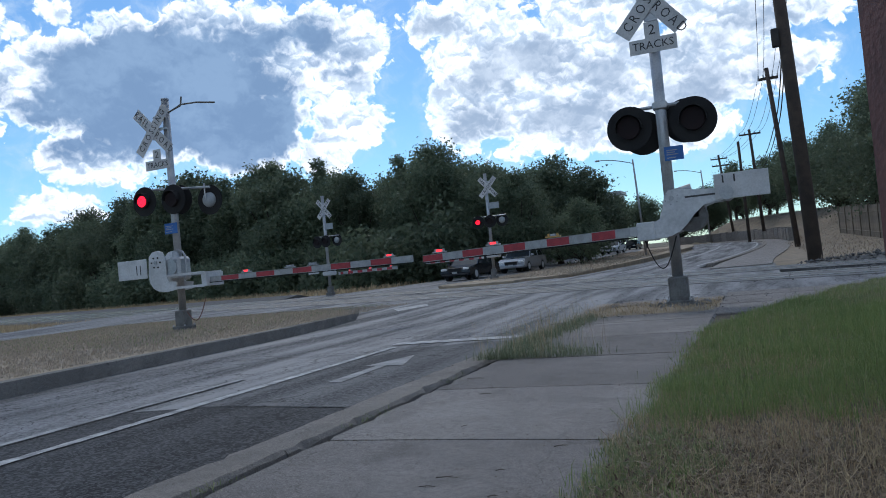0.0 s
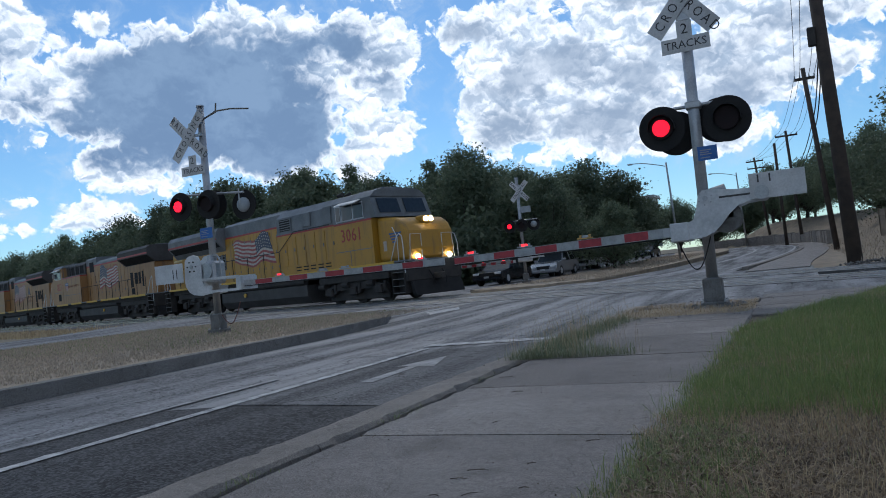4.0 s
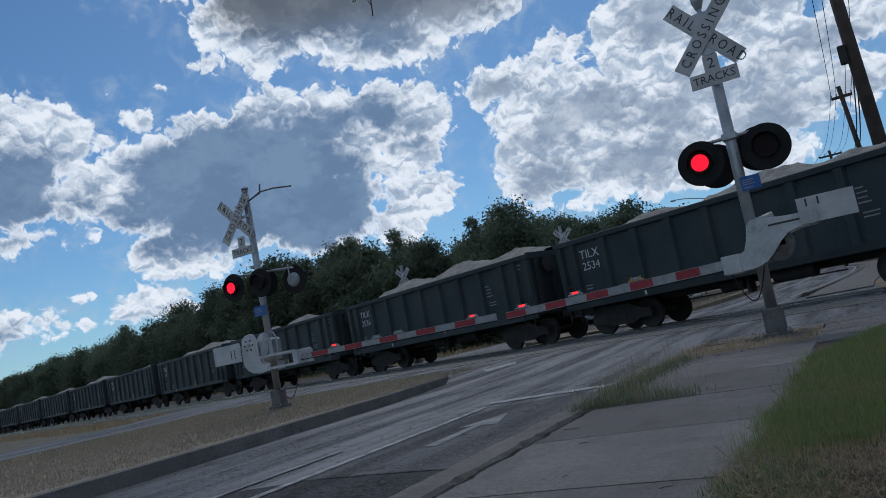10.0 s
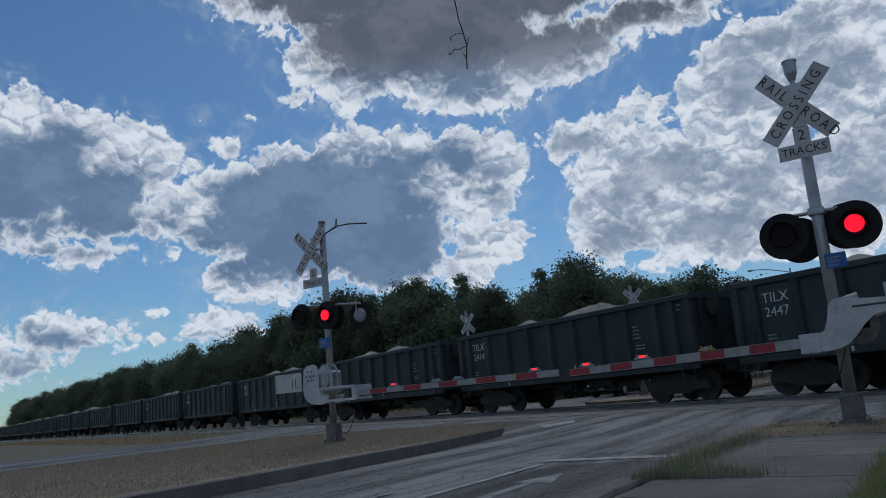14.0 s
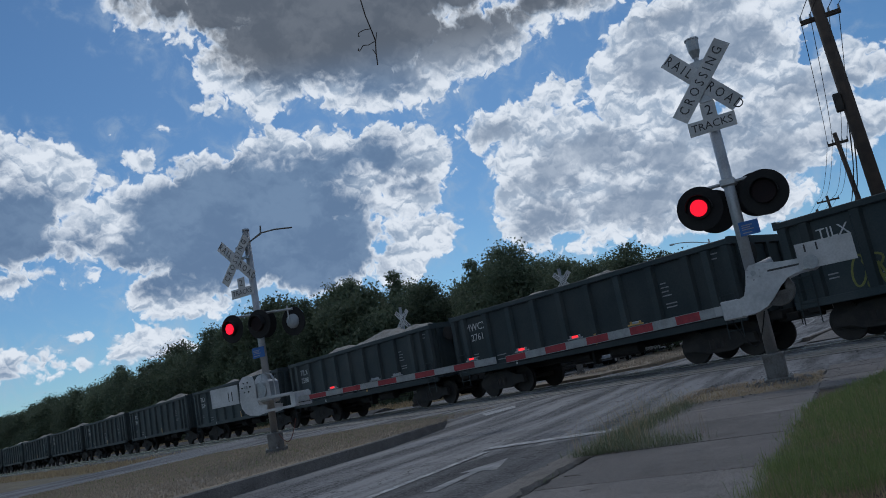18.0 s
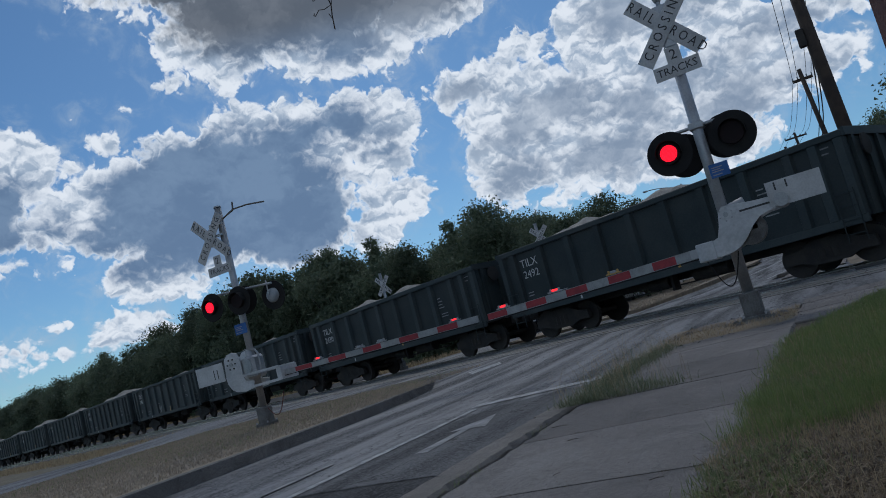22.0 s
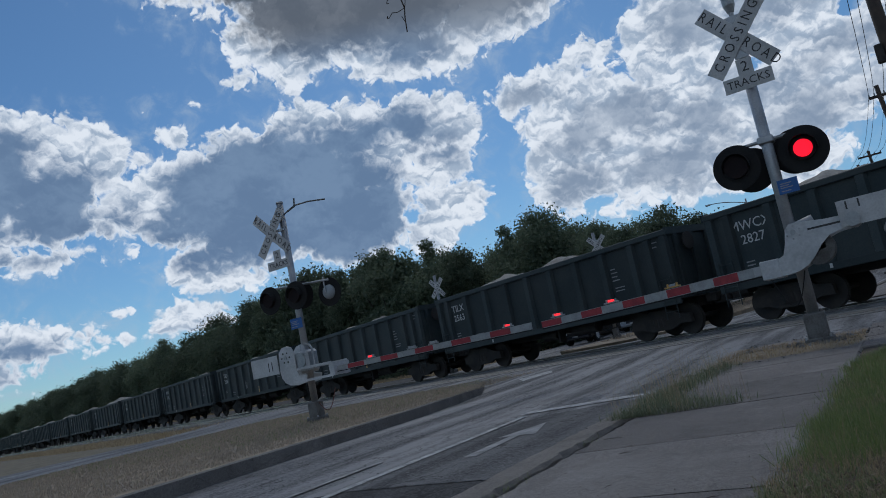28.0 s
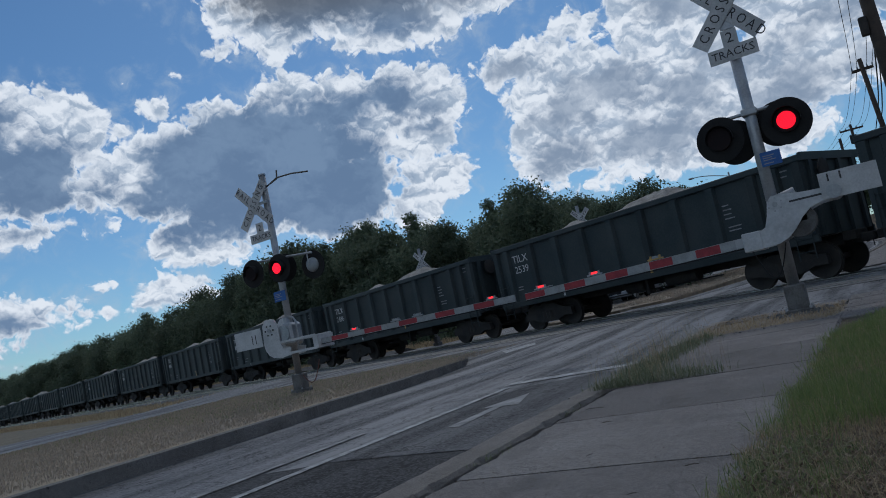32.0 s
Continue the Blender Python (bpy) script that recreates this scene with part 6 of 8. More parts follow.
def lead_loco(number, label):
    """The leading diesel: cab and lit nose at +x, rounded radiator hood at the rear."""
    e = thing("locomotive", pose(0, 0, 0), label, "locomotive", "train")
    coat, hw = "yellow", 0.98
    running_gear(e, -10.75, 12.1, -6.7, 8.2, -3.5, 4.85, "stencil")
    hood = part("hood", extrude([(-hw, 1.56), (hw, 1.56), (hw, 3.9), (-hw, 3.9)], "x", -10.2, 2.7), coat, e, "yellow long hood with many doors")
    part("roof_stripe", bx(-3.3, 2.7, -hw - 0.006, hw + 0.006, 3.9, 3.98), "loco_red", hood, "red line below the grey roof")
    part("hood_roof", extrude([(-hw - 0.002, 3.98), (hw + 0.002, 3.98), (hw, 4.52), (hw - 0.2, 4.66), (-hw + 0.2, 4.66), (-hw, 4.52)], "x", -3.4, 2.7), "loco_grey", e, "dark grey hood roof")
    body = part("side_body", bx(2.7, 7.55, -1.42, 1.42, 1.56, 3.4), coat, e, "full-width equipment body behind the cab")
    part("red_line", bx(2.69, 7.55, -1.426, 1.426, 3.4, 3.47), "loco_red", body)
    upper = part("upper_body", extrude([(-1.42, 3.47), (1.42, 3.47), (1.38, 4.25), (1.0, 4.6), (-1.0, 4.6), (-1.38, 4.25)], "x", 2.7, 7.55), "loco_grey", e, "grey upper body")
    part("roof_ridge", bx(2.9, 7.4, -0.5, 0.5, 4.6, 4.68, bevel=0.03), "loco_grey", upper)
    for x in (-2.6, -1.2, 0.2, 1.6):
        part("roof_hatch", bx(x, x + 1.2, -0.7, 0.7, 4.66, 4.72, bevel=0.02), "loco_grey", e)
    cab = part("cab", bx(7.55, 10.2, -1.5, 1.5, 1.56, 3.42), coat, e, "yellow driver's cab with grey top")
    top = part("cab_top", extrude([(7.55, 3.42), (10.55, 3.42), (10.2, 4.3), (7.55, 4.3)], "y", -1.5, 1.5), "loco_grey", e, "grey upper half of the cab")
    part("cab_roof", extrude([(-1.5, 4.3), (1.5, 4.3), (1.2, 4.55), (0.8, 4.64), (-0.8, 4.64), (-1.2, 4.55)], "x", 7.5, 10.25), "loco_grey", top)
    for x in (8.2, 9.2):
        part("roof_hatch", bx(x, x + 0.7, -0.5, 0.5, 4.64, 4.74, bevel=0.02), "loco_grey", top)
    nose = part("nose", extrude([(10.2, 1.56), (12.0, 1.56), (12.05, 2.0), (11.98, 2.7), (11.8, 3.05), (11.45, 3.25), (10.2, 3.42)], "y", -1.3, 1.3), coat, e, "yellow rounded nose")
    mod = nose.modifiers.new("soft", "BEVEL")
    mod.width, mod.segments = 0.2, 4
    for s in (-0.7, 0.7):
        part("windscreen", extrude([(10.5, 3.6), (10.52, 3.6), (10.3, 4.2), (10.28, 4.2)], "y", s - 0.55, s + 0.55), "glass", top)
    lampbox = part("lamp_box", bx(11.5, 11.95, -0.3, 0.3, 3.02, 3.3, bevel=0.05), coat, nose)
    for s in (-0.14, 0.14):
        part("headlamp", cy(0.1, 0.1, (11.94, s, 3.15), (12.0, s, 3.15), seg=16), "lampwhite", lampbox)
    for s in (-0.85, 0.85):
        part("ditch_lamp", cy(0.1, 0.1, (12.05, s, 1.66), (12.15, s, 1.66), seg=16), "lampwhite", e)
    for s in (-1, 1):
        face, side, yy = s * 1.5, s * 1.42, s * hw
        flip = 180 if s > 0 else 0
        cab_window(top, 7.8, 8.08, 3.52, 4.12, face, s)
        cab_window(top, 8.22, 8.95, 3.52, 4.12, face, s)
        cab_window(top, 9.05, 9.68, 3.52, 4.12, face, s)
        part("sun_awning", extrude([(s * 1.5, 4.24), (s * 1.5, 4.28), (s * 1.84, 4.14), (s * 1.84, 4.1)], "x", 8.1, 9.6), "stencil", top, "white metal sun awning")
        part("red_line", sb(7.55, 10.2, face, face + s * 0.006, 3.35, 3.42), "loco_red", cab)
        words("lettering", number, 0.76, "loco_red", cab, pose(8.75, s * 1.506, 2.85, 90, 0, flip), depth=0.004, gap=1.12, narrow=0.9)
        part("panel_seam", sb(7.6, 10.1, face, face + s * 0.008, 2.2, 2.23), "loco_grey", cab)
        part("panel_seam", sb(8.6, 8.63, face, face + s * 0.008, 1.6, 2.2), "loco_grey", cab)
        part("notice_plate", sb(10.6, 10.8, s * 1.3, s * 1.306, 2.0, 2.4), "flag_white", nose)
        for k in range(4):
            part("badge_bar", sb(11.0 + 0.06 * k, 11.75 - 0.12 * k, s * 1.302, s * 1.308, 2.62 - 0.11 * k, 2.69 - 0.11 * k), "badge_blue", nose)
        # equipment body: tall panels, low vents, a louvre and a locker in the grey
        for k in range(6):
            x = 2.8 + 0.79 * k
            d = part("body_door", sb(x, x + 0.74, side, side + s * 0.022, 1.95, 3.3, bevel=0.005), coat, body)
            part("latch", sb(x + 0.6, x + 0.66, side + s * 0.022, side + s * 0.04, 2.6, 2.75), "loco_grey", d)
        for k in range(5):
            for z in (1.68, 1.82):
                part("slot", sb(4.2 + 0.6 * k, 4.6 + 0.6 * k, side, side + s * 0.012, z, z + 0.05), "black", body)
        vent(upper, 3.0, 4.0, 3.62, 4.16, s * 1.42, s, 5)
        part("locker", sb(5.0, 5.7, s * 1.38, s * 1.47, 3.62, 4.25, bevel=0.02), "loco_grey", upper)
        part("upper_door", sb(6.7, 7.3, s * 1.38, s * 1.45, 3.55, 4.3, bevel=0.01), "loco_grey", upper)
        # hood: doors, vents, shield, louvres, flag
        door_row(hood, -3.2, 2.6, 9, 1.8, 3.8, yy, s, coat)
        for x0, x1 in ((-4.3, -3.95), (-3.85, -3.5)):
            vent(hood, x0, x1, 2.3, 3.1, yy + s * 0.022 if x1 > -3.2 else yy, s)
        for k in range(7):
            for x0, x1 in ((-10.0, -9.5), (-9.45, -8.95)):
                part("rear_louvre", extrude([(yy, 1.9 + 0.21 * k), (yy + s * 0.07, 1.9 + 0.21 * k), (yy, 2.04 + 0.21 * k)], "x", x0, x1), "pale_yellow", hood)
        part("rear_door", sb(-8.75, -7.75, yy, yy + s * 0.025, 1.75, 3.2, bevel=0.005), coat, hood)
        part("rear_door", sb(-6.5, -4.5, yy, yy + s * 0.025, 1.75, 3.2, bevel=0.005), coat, hood)
        shield(hood, -7.5, -6.78, 2.1, 3.0, yy + s * 0.004, s)
        for k in range(24):
            if k not in (8, 9):
                part("slogan_bar", sb(-6.4 + 0.08 * k, -6.35 + 0.08 * k, yy + s * 0.026, yy + s * 0.03, 2.62, 2.74), "slogan", hood)
        flag(hood, -2.5, 1.35, 3.78, 1.55, 0.6, yy + s * 0.026, s, 4)
        long_rail(e, s, [(-9.9, 2.68), (2.9, 2.68), (4.3, 3.5), (7.2, 3.5)], [-9.9, -8.3, -6.7, -5.1, -3.4, -1.8, -0.2, 1.4, 2.9], 1.56)
        part("sill_stripe", sb(-9.9, 11.4, s * 1.5, s * 1.522, 1.46, 1.57), "safety", e, "yellow side sill")
        part("grab_rail", rails_bm([(11.6, s * 1.42, 1.55), (11.62, s * 1.42, 2.5), (11.3, s * 1.36, 2.9)], 0.018), "stencil", e)
    wing = part("radiator", extrude([(-hw, 3.3), (hw, 3.3), (1.46, 3.86), (1.5, 4.3), (1.32, 4.54), (-1.32, 4.54), (-1.5, 4.3), (-1.46, 3.86)], "x", -9.6, -3.4), "radiator_top", e, "flared radiator overhang with pale top")
    for s in (-1, 1):
        part("wing_stripe", sb(-9.6, -3.4, s * 1.5, s * 1.506, 3.92, 4.02), "loco_red", wing)
        part("radiator_grille", extrude([(s * 1.0, 3.33), (s * 1.45, 3.84), (s * 1.47, 3.88), (s * 0.97, 3.36)], "x", -9.4, -3.6), "black", wing)
    part("rear_cap", extrude([(-hw, 3.9), (hw, 3.9), (hw - 0.1, 4.4), (hw - 0.4, 4.5), (-hw + 0.4, 4.5), (-hw + 0.1, 4.4)], "x", -10.2, -9.6), "loco_grey", hood)
    for k in range(3):
        part("roof_fan", cy(0.58, 0.58, (-8.5 + 1.7 * k, 0, 4.54), (-8.5 + 1.7 * k, 0, 4.62), seg=20), "loco_grey", wing)
    part("exhaust_stack", bx(-0.5, 0.5, -0.35, 0.35, 4.66, 4.82, bevel=0.04), "black", e)
    roof_horn(e, 6.3, 4.7)
    return e


FRONT = -11.5                    # from the first wagon's lettering to its leading coupler
MOVERS.append((road_switcher("6036", "two_lines", (-2.9, 0.75), "weathered orange-yellow diesel locomotive with faded flag mural"), FRONT - 10.5, True))
MOVERS.append((road_switcher("8220", "one_line", (-3.8, -0.2), "dusty orange-yellow diesel locomotive with flag mural and red number"), FRONT - 22.4 - 10.5, True))
MOVERS.append((lead_loco("3061", "bright yellow leading diesel locomotive with flag mural and lit headlamps"), FRONT - 44.8 - 11.2, False))

# ---- trees ----
def crown_mesh(seed, h, r, low, count, leaf):
    """A crown of leaf clumps round several limbs, with gaps, and an uneven outline."""
    rng = np.random.default_rng(seed)
    n_cl = 46
    cen = []
    while len(cen) < n_cl:
        p = rng.uniform(-1, 1, 3)
        q = np.linalg.norm(p)
        if 0.35 < q < 1.0:
            cen.append(p * (0.78 + 0.2 * rng.random()))
    cen = np.array(cen)
    mid = (h + low) / 2
    cen = cen * [r * 0.8, r * 0.8, (h - low) / 2 * 0.85] + [0, 0, mid]
    size = rng.uniform(0.22, 0.55, n_cl) * r
    # clumps up the leader keep the top joined to the crown
    lead = np.array([(0.1 * math.sin(i * 2), 0.1 * math.cos(i * 3), low + (h - low) * (0.35 + 0.55 * i / 8)) for i in range(9)])
    cen = np.concatenate([cen, lead])
    size = np.concatenate([size, r * np.linspace(0.6, 0.28, 9)])
    n_cl += 9
    which = rng.integers(0, n_cl, count)
    d = rng.normal(size=(count, 3))
    d /= np.linalg.norm(d, axis=1)[:, None]
    pos = cen[which] + d * (size[which] * np.abs(rng.normal(0.7, 0.34, count)))[:, None] * [1, 1, 0.7]
    a = rng.normal(size=(count, 3))
    a /= np.linalg.norm(a, axis=1)[:, None]
    b = np.cross(a, rng.normal(size=(count, 3)))
    b /= np.linalg.norm(b, axis=1)[:, None]
    s = (leaf * rng.uniform(0.6, 1.5, count))[:, None]
    tri = np.stack([pos - a * s, pos + a * s * 0.4 + b * s * 0.6, pos + a * s * 0.6 - b * s * 0.5], 1).reshape(-1, 3)
    me = bpy.data.meshes.new("crown")
    me.from_pydata(tri.tolist(), [], np.arange(count * 3).reshape(-1, 3).tolist())
    me.materials.append(M["leaf"])
    return me, cen


def trunk_bm(cen, low, r0, seed):
    rng = random.Random(seed)
    bm = bmesh.new()
    top = Vector((0.2, -0.1, low + 0.8))
    cyl(bm, r0, r0 * 0.6, (0, 0, -0.4), top, seg=10)
    for k in range(0, len(cen), 3):
        c = Vector(cen[k])
        mid = top.lerp(c, 0.55) + Vector((rng.uniform(-0.3, 0.3), rng.uniform(-0.3, 0.3), -0.3))
        cyl(bm, r0 * 0.4, r0 * 0.22, top - Vector((0, 0, 0.3)), mid, seg=6)
        cyl(bm, r0 * 0.22, r0 * 0.06, mid, c, seg=5)
    return bm


TREES = []
for i, (h, r, low, cnt) in enumerate(((11.5, 3.9, 1.2, 24000), (12.5, 3.6, 1.6, 24000), (10.0, 4.3, 0.8, 24000), (13.5, 2.7, 1.2, 19000), (8.5, 4.0, 0.5, 22000))):
    me, cen = crown_mesh(40 + i, h, r, low, cnt, 0.135)
    bm = trunk_bm(cen, low, 0.3, i)
    tm = bpy.data.meshes.new("trunk")
    bm.to_mesh(tm)
    bm.free()
    tm.materials.append(M["bark"])
    TREES.append((me, tm, h))


def tree(x, y, kind, scale, turn, label="dark green broad-leaved tree", group="trees behind the tracks"):
    me, tm, h = TREES[kind]
    t = thing("tree", Matrix.Translation((x, y, rise(x, y) - 0.15)) @ pose(0, 0, 0, 0, 0, turn), label, "tree", group)
    share("crown", me, t, Matrix.Diagonal((scale, scale, scale, 1)))
    share("trunk", tm, t, Matrix.Diagonal((scale, scale, scale, 1)))
    return t


def canopy(s):
    """Height of the wood along the tracks."""
    return float(np.interp(s, (28.6, 31, 33, 36, 38.5, 41.4, 44, 47, 50, 53.5, 55.5, 58.4, 60, 63, 65.5, 68, 72, 75.5, 79, 85, 95, 106, 115, 130, 145, 160, 170, 205, 225, 250, 280, 360, 500),
                           (4.0, 6.4, 7.7, 8.1, 9.1, 8.6, 10.3, 11.6, 11.6, 10.9, 9.6, 13.3, 12.6, 11.6, 14.2, 14.6, 13.9, 12.8, 14.8, 15.6, 15.1, 15.7, 15.4, 15.8, 16.2, 14.4, 14.6, 17.2, 17.0, 16, 17.2, 17.6, 21)))


rnd = random.Random(11)
s = 29.5
while s < 420:
    for row, dist in enumerate((43, 51)):
        p = TN * (dist + rnd.uniform(-2, 2)) + TD * (s + rnd.uniform(-1.2, 1.2) + 3.5 * row)
        k = rnd.choice((0, 1, 2, 4, 3))
        tree(p.x, p.y, k, canopy(p.dot(TD)) * (rnd.uniform(0.92 if s < 95 else 0.8, 0.99) if row == 0 else rnd.uniform(0.85, 1.06)) / TREES[k][2], rnd.uniform(0, 360))
    s += 4.4 if s < 95 else 8.0
for s, h in ((58.9, 13.0), (66.5, 14.0), (47.6, 11.3), (145.5, 15.8)):
    p = TN * 43.5 + TD * s
    tree(p.x, p.y, 3, h / TREES[3][2], s * 31, "slender tall dark green tree")
# along the far road, where it bends away
for i in range(20):
    y = 56 + 4.0 * i
    x = -22.8 - 0.012 * (y - 58) - (0.004 * max(0, y - 100) ** 1.6)
    k = rnd.choice((0, 1, 2, 4))
    tree(x - rnd.uniform(0, 2.5), y, k, rnd.uniform(9.4, 11.4) / TREES[k][2] * (1.0 if y < 100 else 0.92), rnd.uniform(0, 360))

# ---- markings on the road ----
def flat_mark(name, pts, material, label, category, z=0.011):
    bm = bmesh.new()
    vs = [bm.verts.new((x, y, road_z(x, y) + z)) for x, y in pts]
    f = bm.faces.new(vs)
    bmesh.ops.recalc_face_normals(bm, faces=[f])
    if f.normal.z < 0:
        f.normal_flip()
    return tagged(part(name, bm, material), label, category, kind="structure")


def long_mark(name, x, w, y0, y1, material, label):
    n = max(2, int((y1 - y0) / 0.1))
    rg = random.Random(int(-x * 100))
    bm = bmesh.new()
    rows = []
    for i in range(n + 1):
        y = y0 + (y1 - y0) * i / n
        rows.append([bm.verts.new((xx, y, road_z(xx, y) + 0.011)) for xx in (x - w / 2 + rg.gauss(0, 0.005), x + w / 2 + rg.gauss(0, 0.005))])
    for a, b in zip(rows, rows[1:]):
        bm.faces.new((a[0], a[1], b[1], b[0]))
    return tagged(part(name, bm, material), label, "road marking", kind="structure")


flat_mark("asphalt_patch", [(-4.82, -25), (-2.50, -25), (-2.50, 4.6), (-2.84, 4.75), (-3.5, 4.84), (-4.22, 4.90), (-4.82, 4.74)], "asphalt_new", "dark strip of newer asphalt beside the kerb", "road patch", 0.004)
flat_mark("asphalt_patch", [(-4.26, 4.92), (-3.5, 4.86), (-2.84, 4.77), (-2.5, 4.62), (-2.5, 8.5), (-3.2, 8.6), (-3.9, 8.3), (-4.2, 7.6), (-4.3, 6.5)], "asphalt_mid", "older dark asphalt of the cycle lane", "road patch", 0.006)
long_mark("lane_line", -4.28, 0.10, -30, 8.5, "paint", "worn white lane line")
long_mark("lane_line", -4.86, 0.08, -30, 6.3, "paint_worn", "faded white lane line")
flat_mark("stop_line", [(-4.45, 8.72), (-2.42, 8.82), (-2.42, 9.1), (-4.45, 9.0)], "paint", "worn white stop line", "road marking")
flat_mark("lane_arrow", [(-3.65, 5.91), (-3.50, 5.86), (-3.55, 6.85), (-3.35, 6.80), (-3.58, 7.58), (-3.80, 6.86), (-3.66, 6.86)], "paint_worn", "worn white arrow on the cycle lane", "road marking")
flat_mark("nose_marking", [(-8.1, 16.2), (-7.6, 15.4), (-7.3, 16.4), (-7.7, 17.2)], "paint", "white paint at the tip of the median", "road marking", 0.008)

# the apron of the crossing follows the road's surface
def apron_low(x):
    return 12.0 if x < -17.7 else (14.5 if x < -8.9 else (8.0 if x < -2.37 else (11.75 if x < -1.75 else 12.6)))


xs = [-29 + 0.8 * i for i in range(34)] + [-2.36, -1.9, -1.7, -1, 0, 0.29, 0.31, 1, 2, 3, 4.2]
rows = 14
v, f = [], []
for x in xs:
    y0, y1 = apron_low(x), ((24.8 if x < 0.3 else 15.4) - TN.x * x) / TN.y
    for j in range(rows + 1):
        y = y0 + (y1 - y0) * j / rows
        v.append((x, y, road_z(x, y) + 0.003))
for i in range(len(xs) - 1):
    for j in range(rows):
        a = i * (rows + 1) + j
        f.append((a, a + rows + 1, a + rows + 2, a + 1))
me = bpy.data.meshes.new("crossing_apron")
me.from_pydata(v, [], f)
me.materials.append(M["asphalt"])
tagged(new("road", me), "patched asphalt of the level crossing", "road", kind="structure")
# timber and rubber strips along the rails inside the crossing
panels = thing("crossing_panels", Matrix.Translation((0, 0, 0)), "dark rubber panels between the rails of the crossing", "crossing panel", kind="structure")
for dist in (NEAR_TRACK, FAR_TRACK):
    for a, b in ((-1.35, -0.83), (-0.66, -0.04), (0.04, 0.66), (0.83, 1.35)):
        for k in range(8):
            s0 = -1.5 + 3.6 * k + dist * 0.3
            m = Matrix.Translation(TN * dist + TD * (s0 + 1.8)) @ pose(0, 0, 0, 0, 0, TZ)
            part("panel", bx(-1.79, 1.79, a, b, -0.1, 0.004, bevel=0.004), "panel", panels, m=m)

# ballast beds outside the crossing
for name, s0, s1 in (("ballast", -160, 6.3), ("ballast", 34.5, 420)):
    prof = [(13.6, -0.3), (14.6, -0.05), (22.3, -0.05), (23.5, 0.17), (24.9, -0.2)]
    bm = extrude([(d, z) for d, z in prof], "x", 0, 1)
    m = Matrix(((-TD.x * 0 + TD.x, TN.x, 0, 0), (TD.y, TN.y, 0, 0), (0, 0, 1, 0), (0, 0, 0, 1)))
    for w in bm.verts:
        w.co = m @ Vector((s0 + (s1 - s0) * w.co.x, w.co.y, w.co.z))
    bmesh.ops.recalc_face_normals(bm, faces=bm.faces)
    tagged(part(name, bm, "ballast"), "dark grey railway ballast", "ballast", kind="structure")


for s0, s1, low in ((-160, 5.6, False), (5.6, 10.0, True)):
    bm = extrude([(22.3, -0.2), (23.2, 0.16), (24.2, 0.18), (25.3, -0.2)], "x", 0, 1)
    for w in bm.verts:
        q = TN * w.co.y + TD * (s0 + (s1 - s0) * w.co.x)
        w.co = (q.x, q.y, -0.21 if low and w.co.x > 0.5 else w.co.z)
    bmesh.ops.recalc_face_normals(bm, faces=bm.faces)
    tagged(part("ballast", bm, "ballast"), "heaped dark ballast beside the far track", "ballast", kind="structure")


def rubble(name, n, spot, size, material, label, seed):
    """Loose stones as one mesh of small rough lumps."""
    rng = np.random.default_rng(seed)
    base = np.array([(1, 0, 0), (-1, 0, 0), (0, 1, 0), (0, -1, 0), (0, 0, 1), (0, 0, -0.6)], float)
    tri = np.array([(0, 2, 4), (2, 1, 4), (1, 3, 4), (3, 0, 4), (2, 0, 5), (1, 2, 5), (3, 1, 5), (0, 3, 5)])
    V, F = [], []
    for i in range(n):
        x, y, z = spot(rng)
        s = size * rng.uniform(0.5, 1.5)
        a = rng.uniform(0, 6.28)
        p = base * rng.uniform(0.6, 1.2, (6, 1)) * s
        c, q = math.cos(a), math.sin(a)
        V.append(np.stack([p[:, 0] * c - p[:, 1] * q + x, p[:, 0] * q + p[:, 1] * c + y, p[:, 2] * 0.8 + z], 1))
        F.append(tri + 6 * i)
    me = bpy.data.meshes.new(name)
    me.from_pydata(np.concatenate(V).tolist(), [], np.concatenate(F).tolist())
    me.materials.append(M[material])
    return tagged(new(name, me), label, "stones", kind="stuff")


def on_ballast(rng):
    d = rng.uniform(14.4, 25.0)
    s = rng.uniform(-24, 6.6 if d < 22.3 else 8.5)
    p = TN * d + TD * s
    return p.x, p.y, -0.04 + 0.30 * max(0, 1 - abs(d - 23.7) / 1.4) * min(1.0, max(0.0, (9.0 - s) / 3.4))


rubble("ballast_stones", 9000, on_ballast, 0.05, "ballast", "loose dark ballast stones beside the track", 5)
rubble("gravel", 420, lambda r: (r.uniform(-2.3, 0.4), r.uniform(9.6, 12.9), 0.0), 0.012, "ballast", "loose gravel round the signal's base", 6)
def foot_lumps(r):
    a, d = r.uniform(0, 6.28), 0.2 + 0.22 * r.random() ** 1.5
    return -1.12 + d * math.cos(a), 10.94 + d * math.sin(a), 0.015


rubble("broken_concrete", 90, foot_lumps, 0.045, "cast_base", "broken concrete lumps round the mast's foot", 12)
rubble("debris", 420, lambda r: (-2.22 + 0.025 * r.normal(), r.uniform(1.5, 10), -0.12 + 0.035 * r.random()), 0.008, "lawn_soil", "grit and crumbs along the kerb joint", 7)

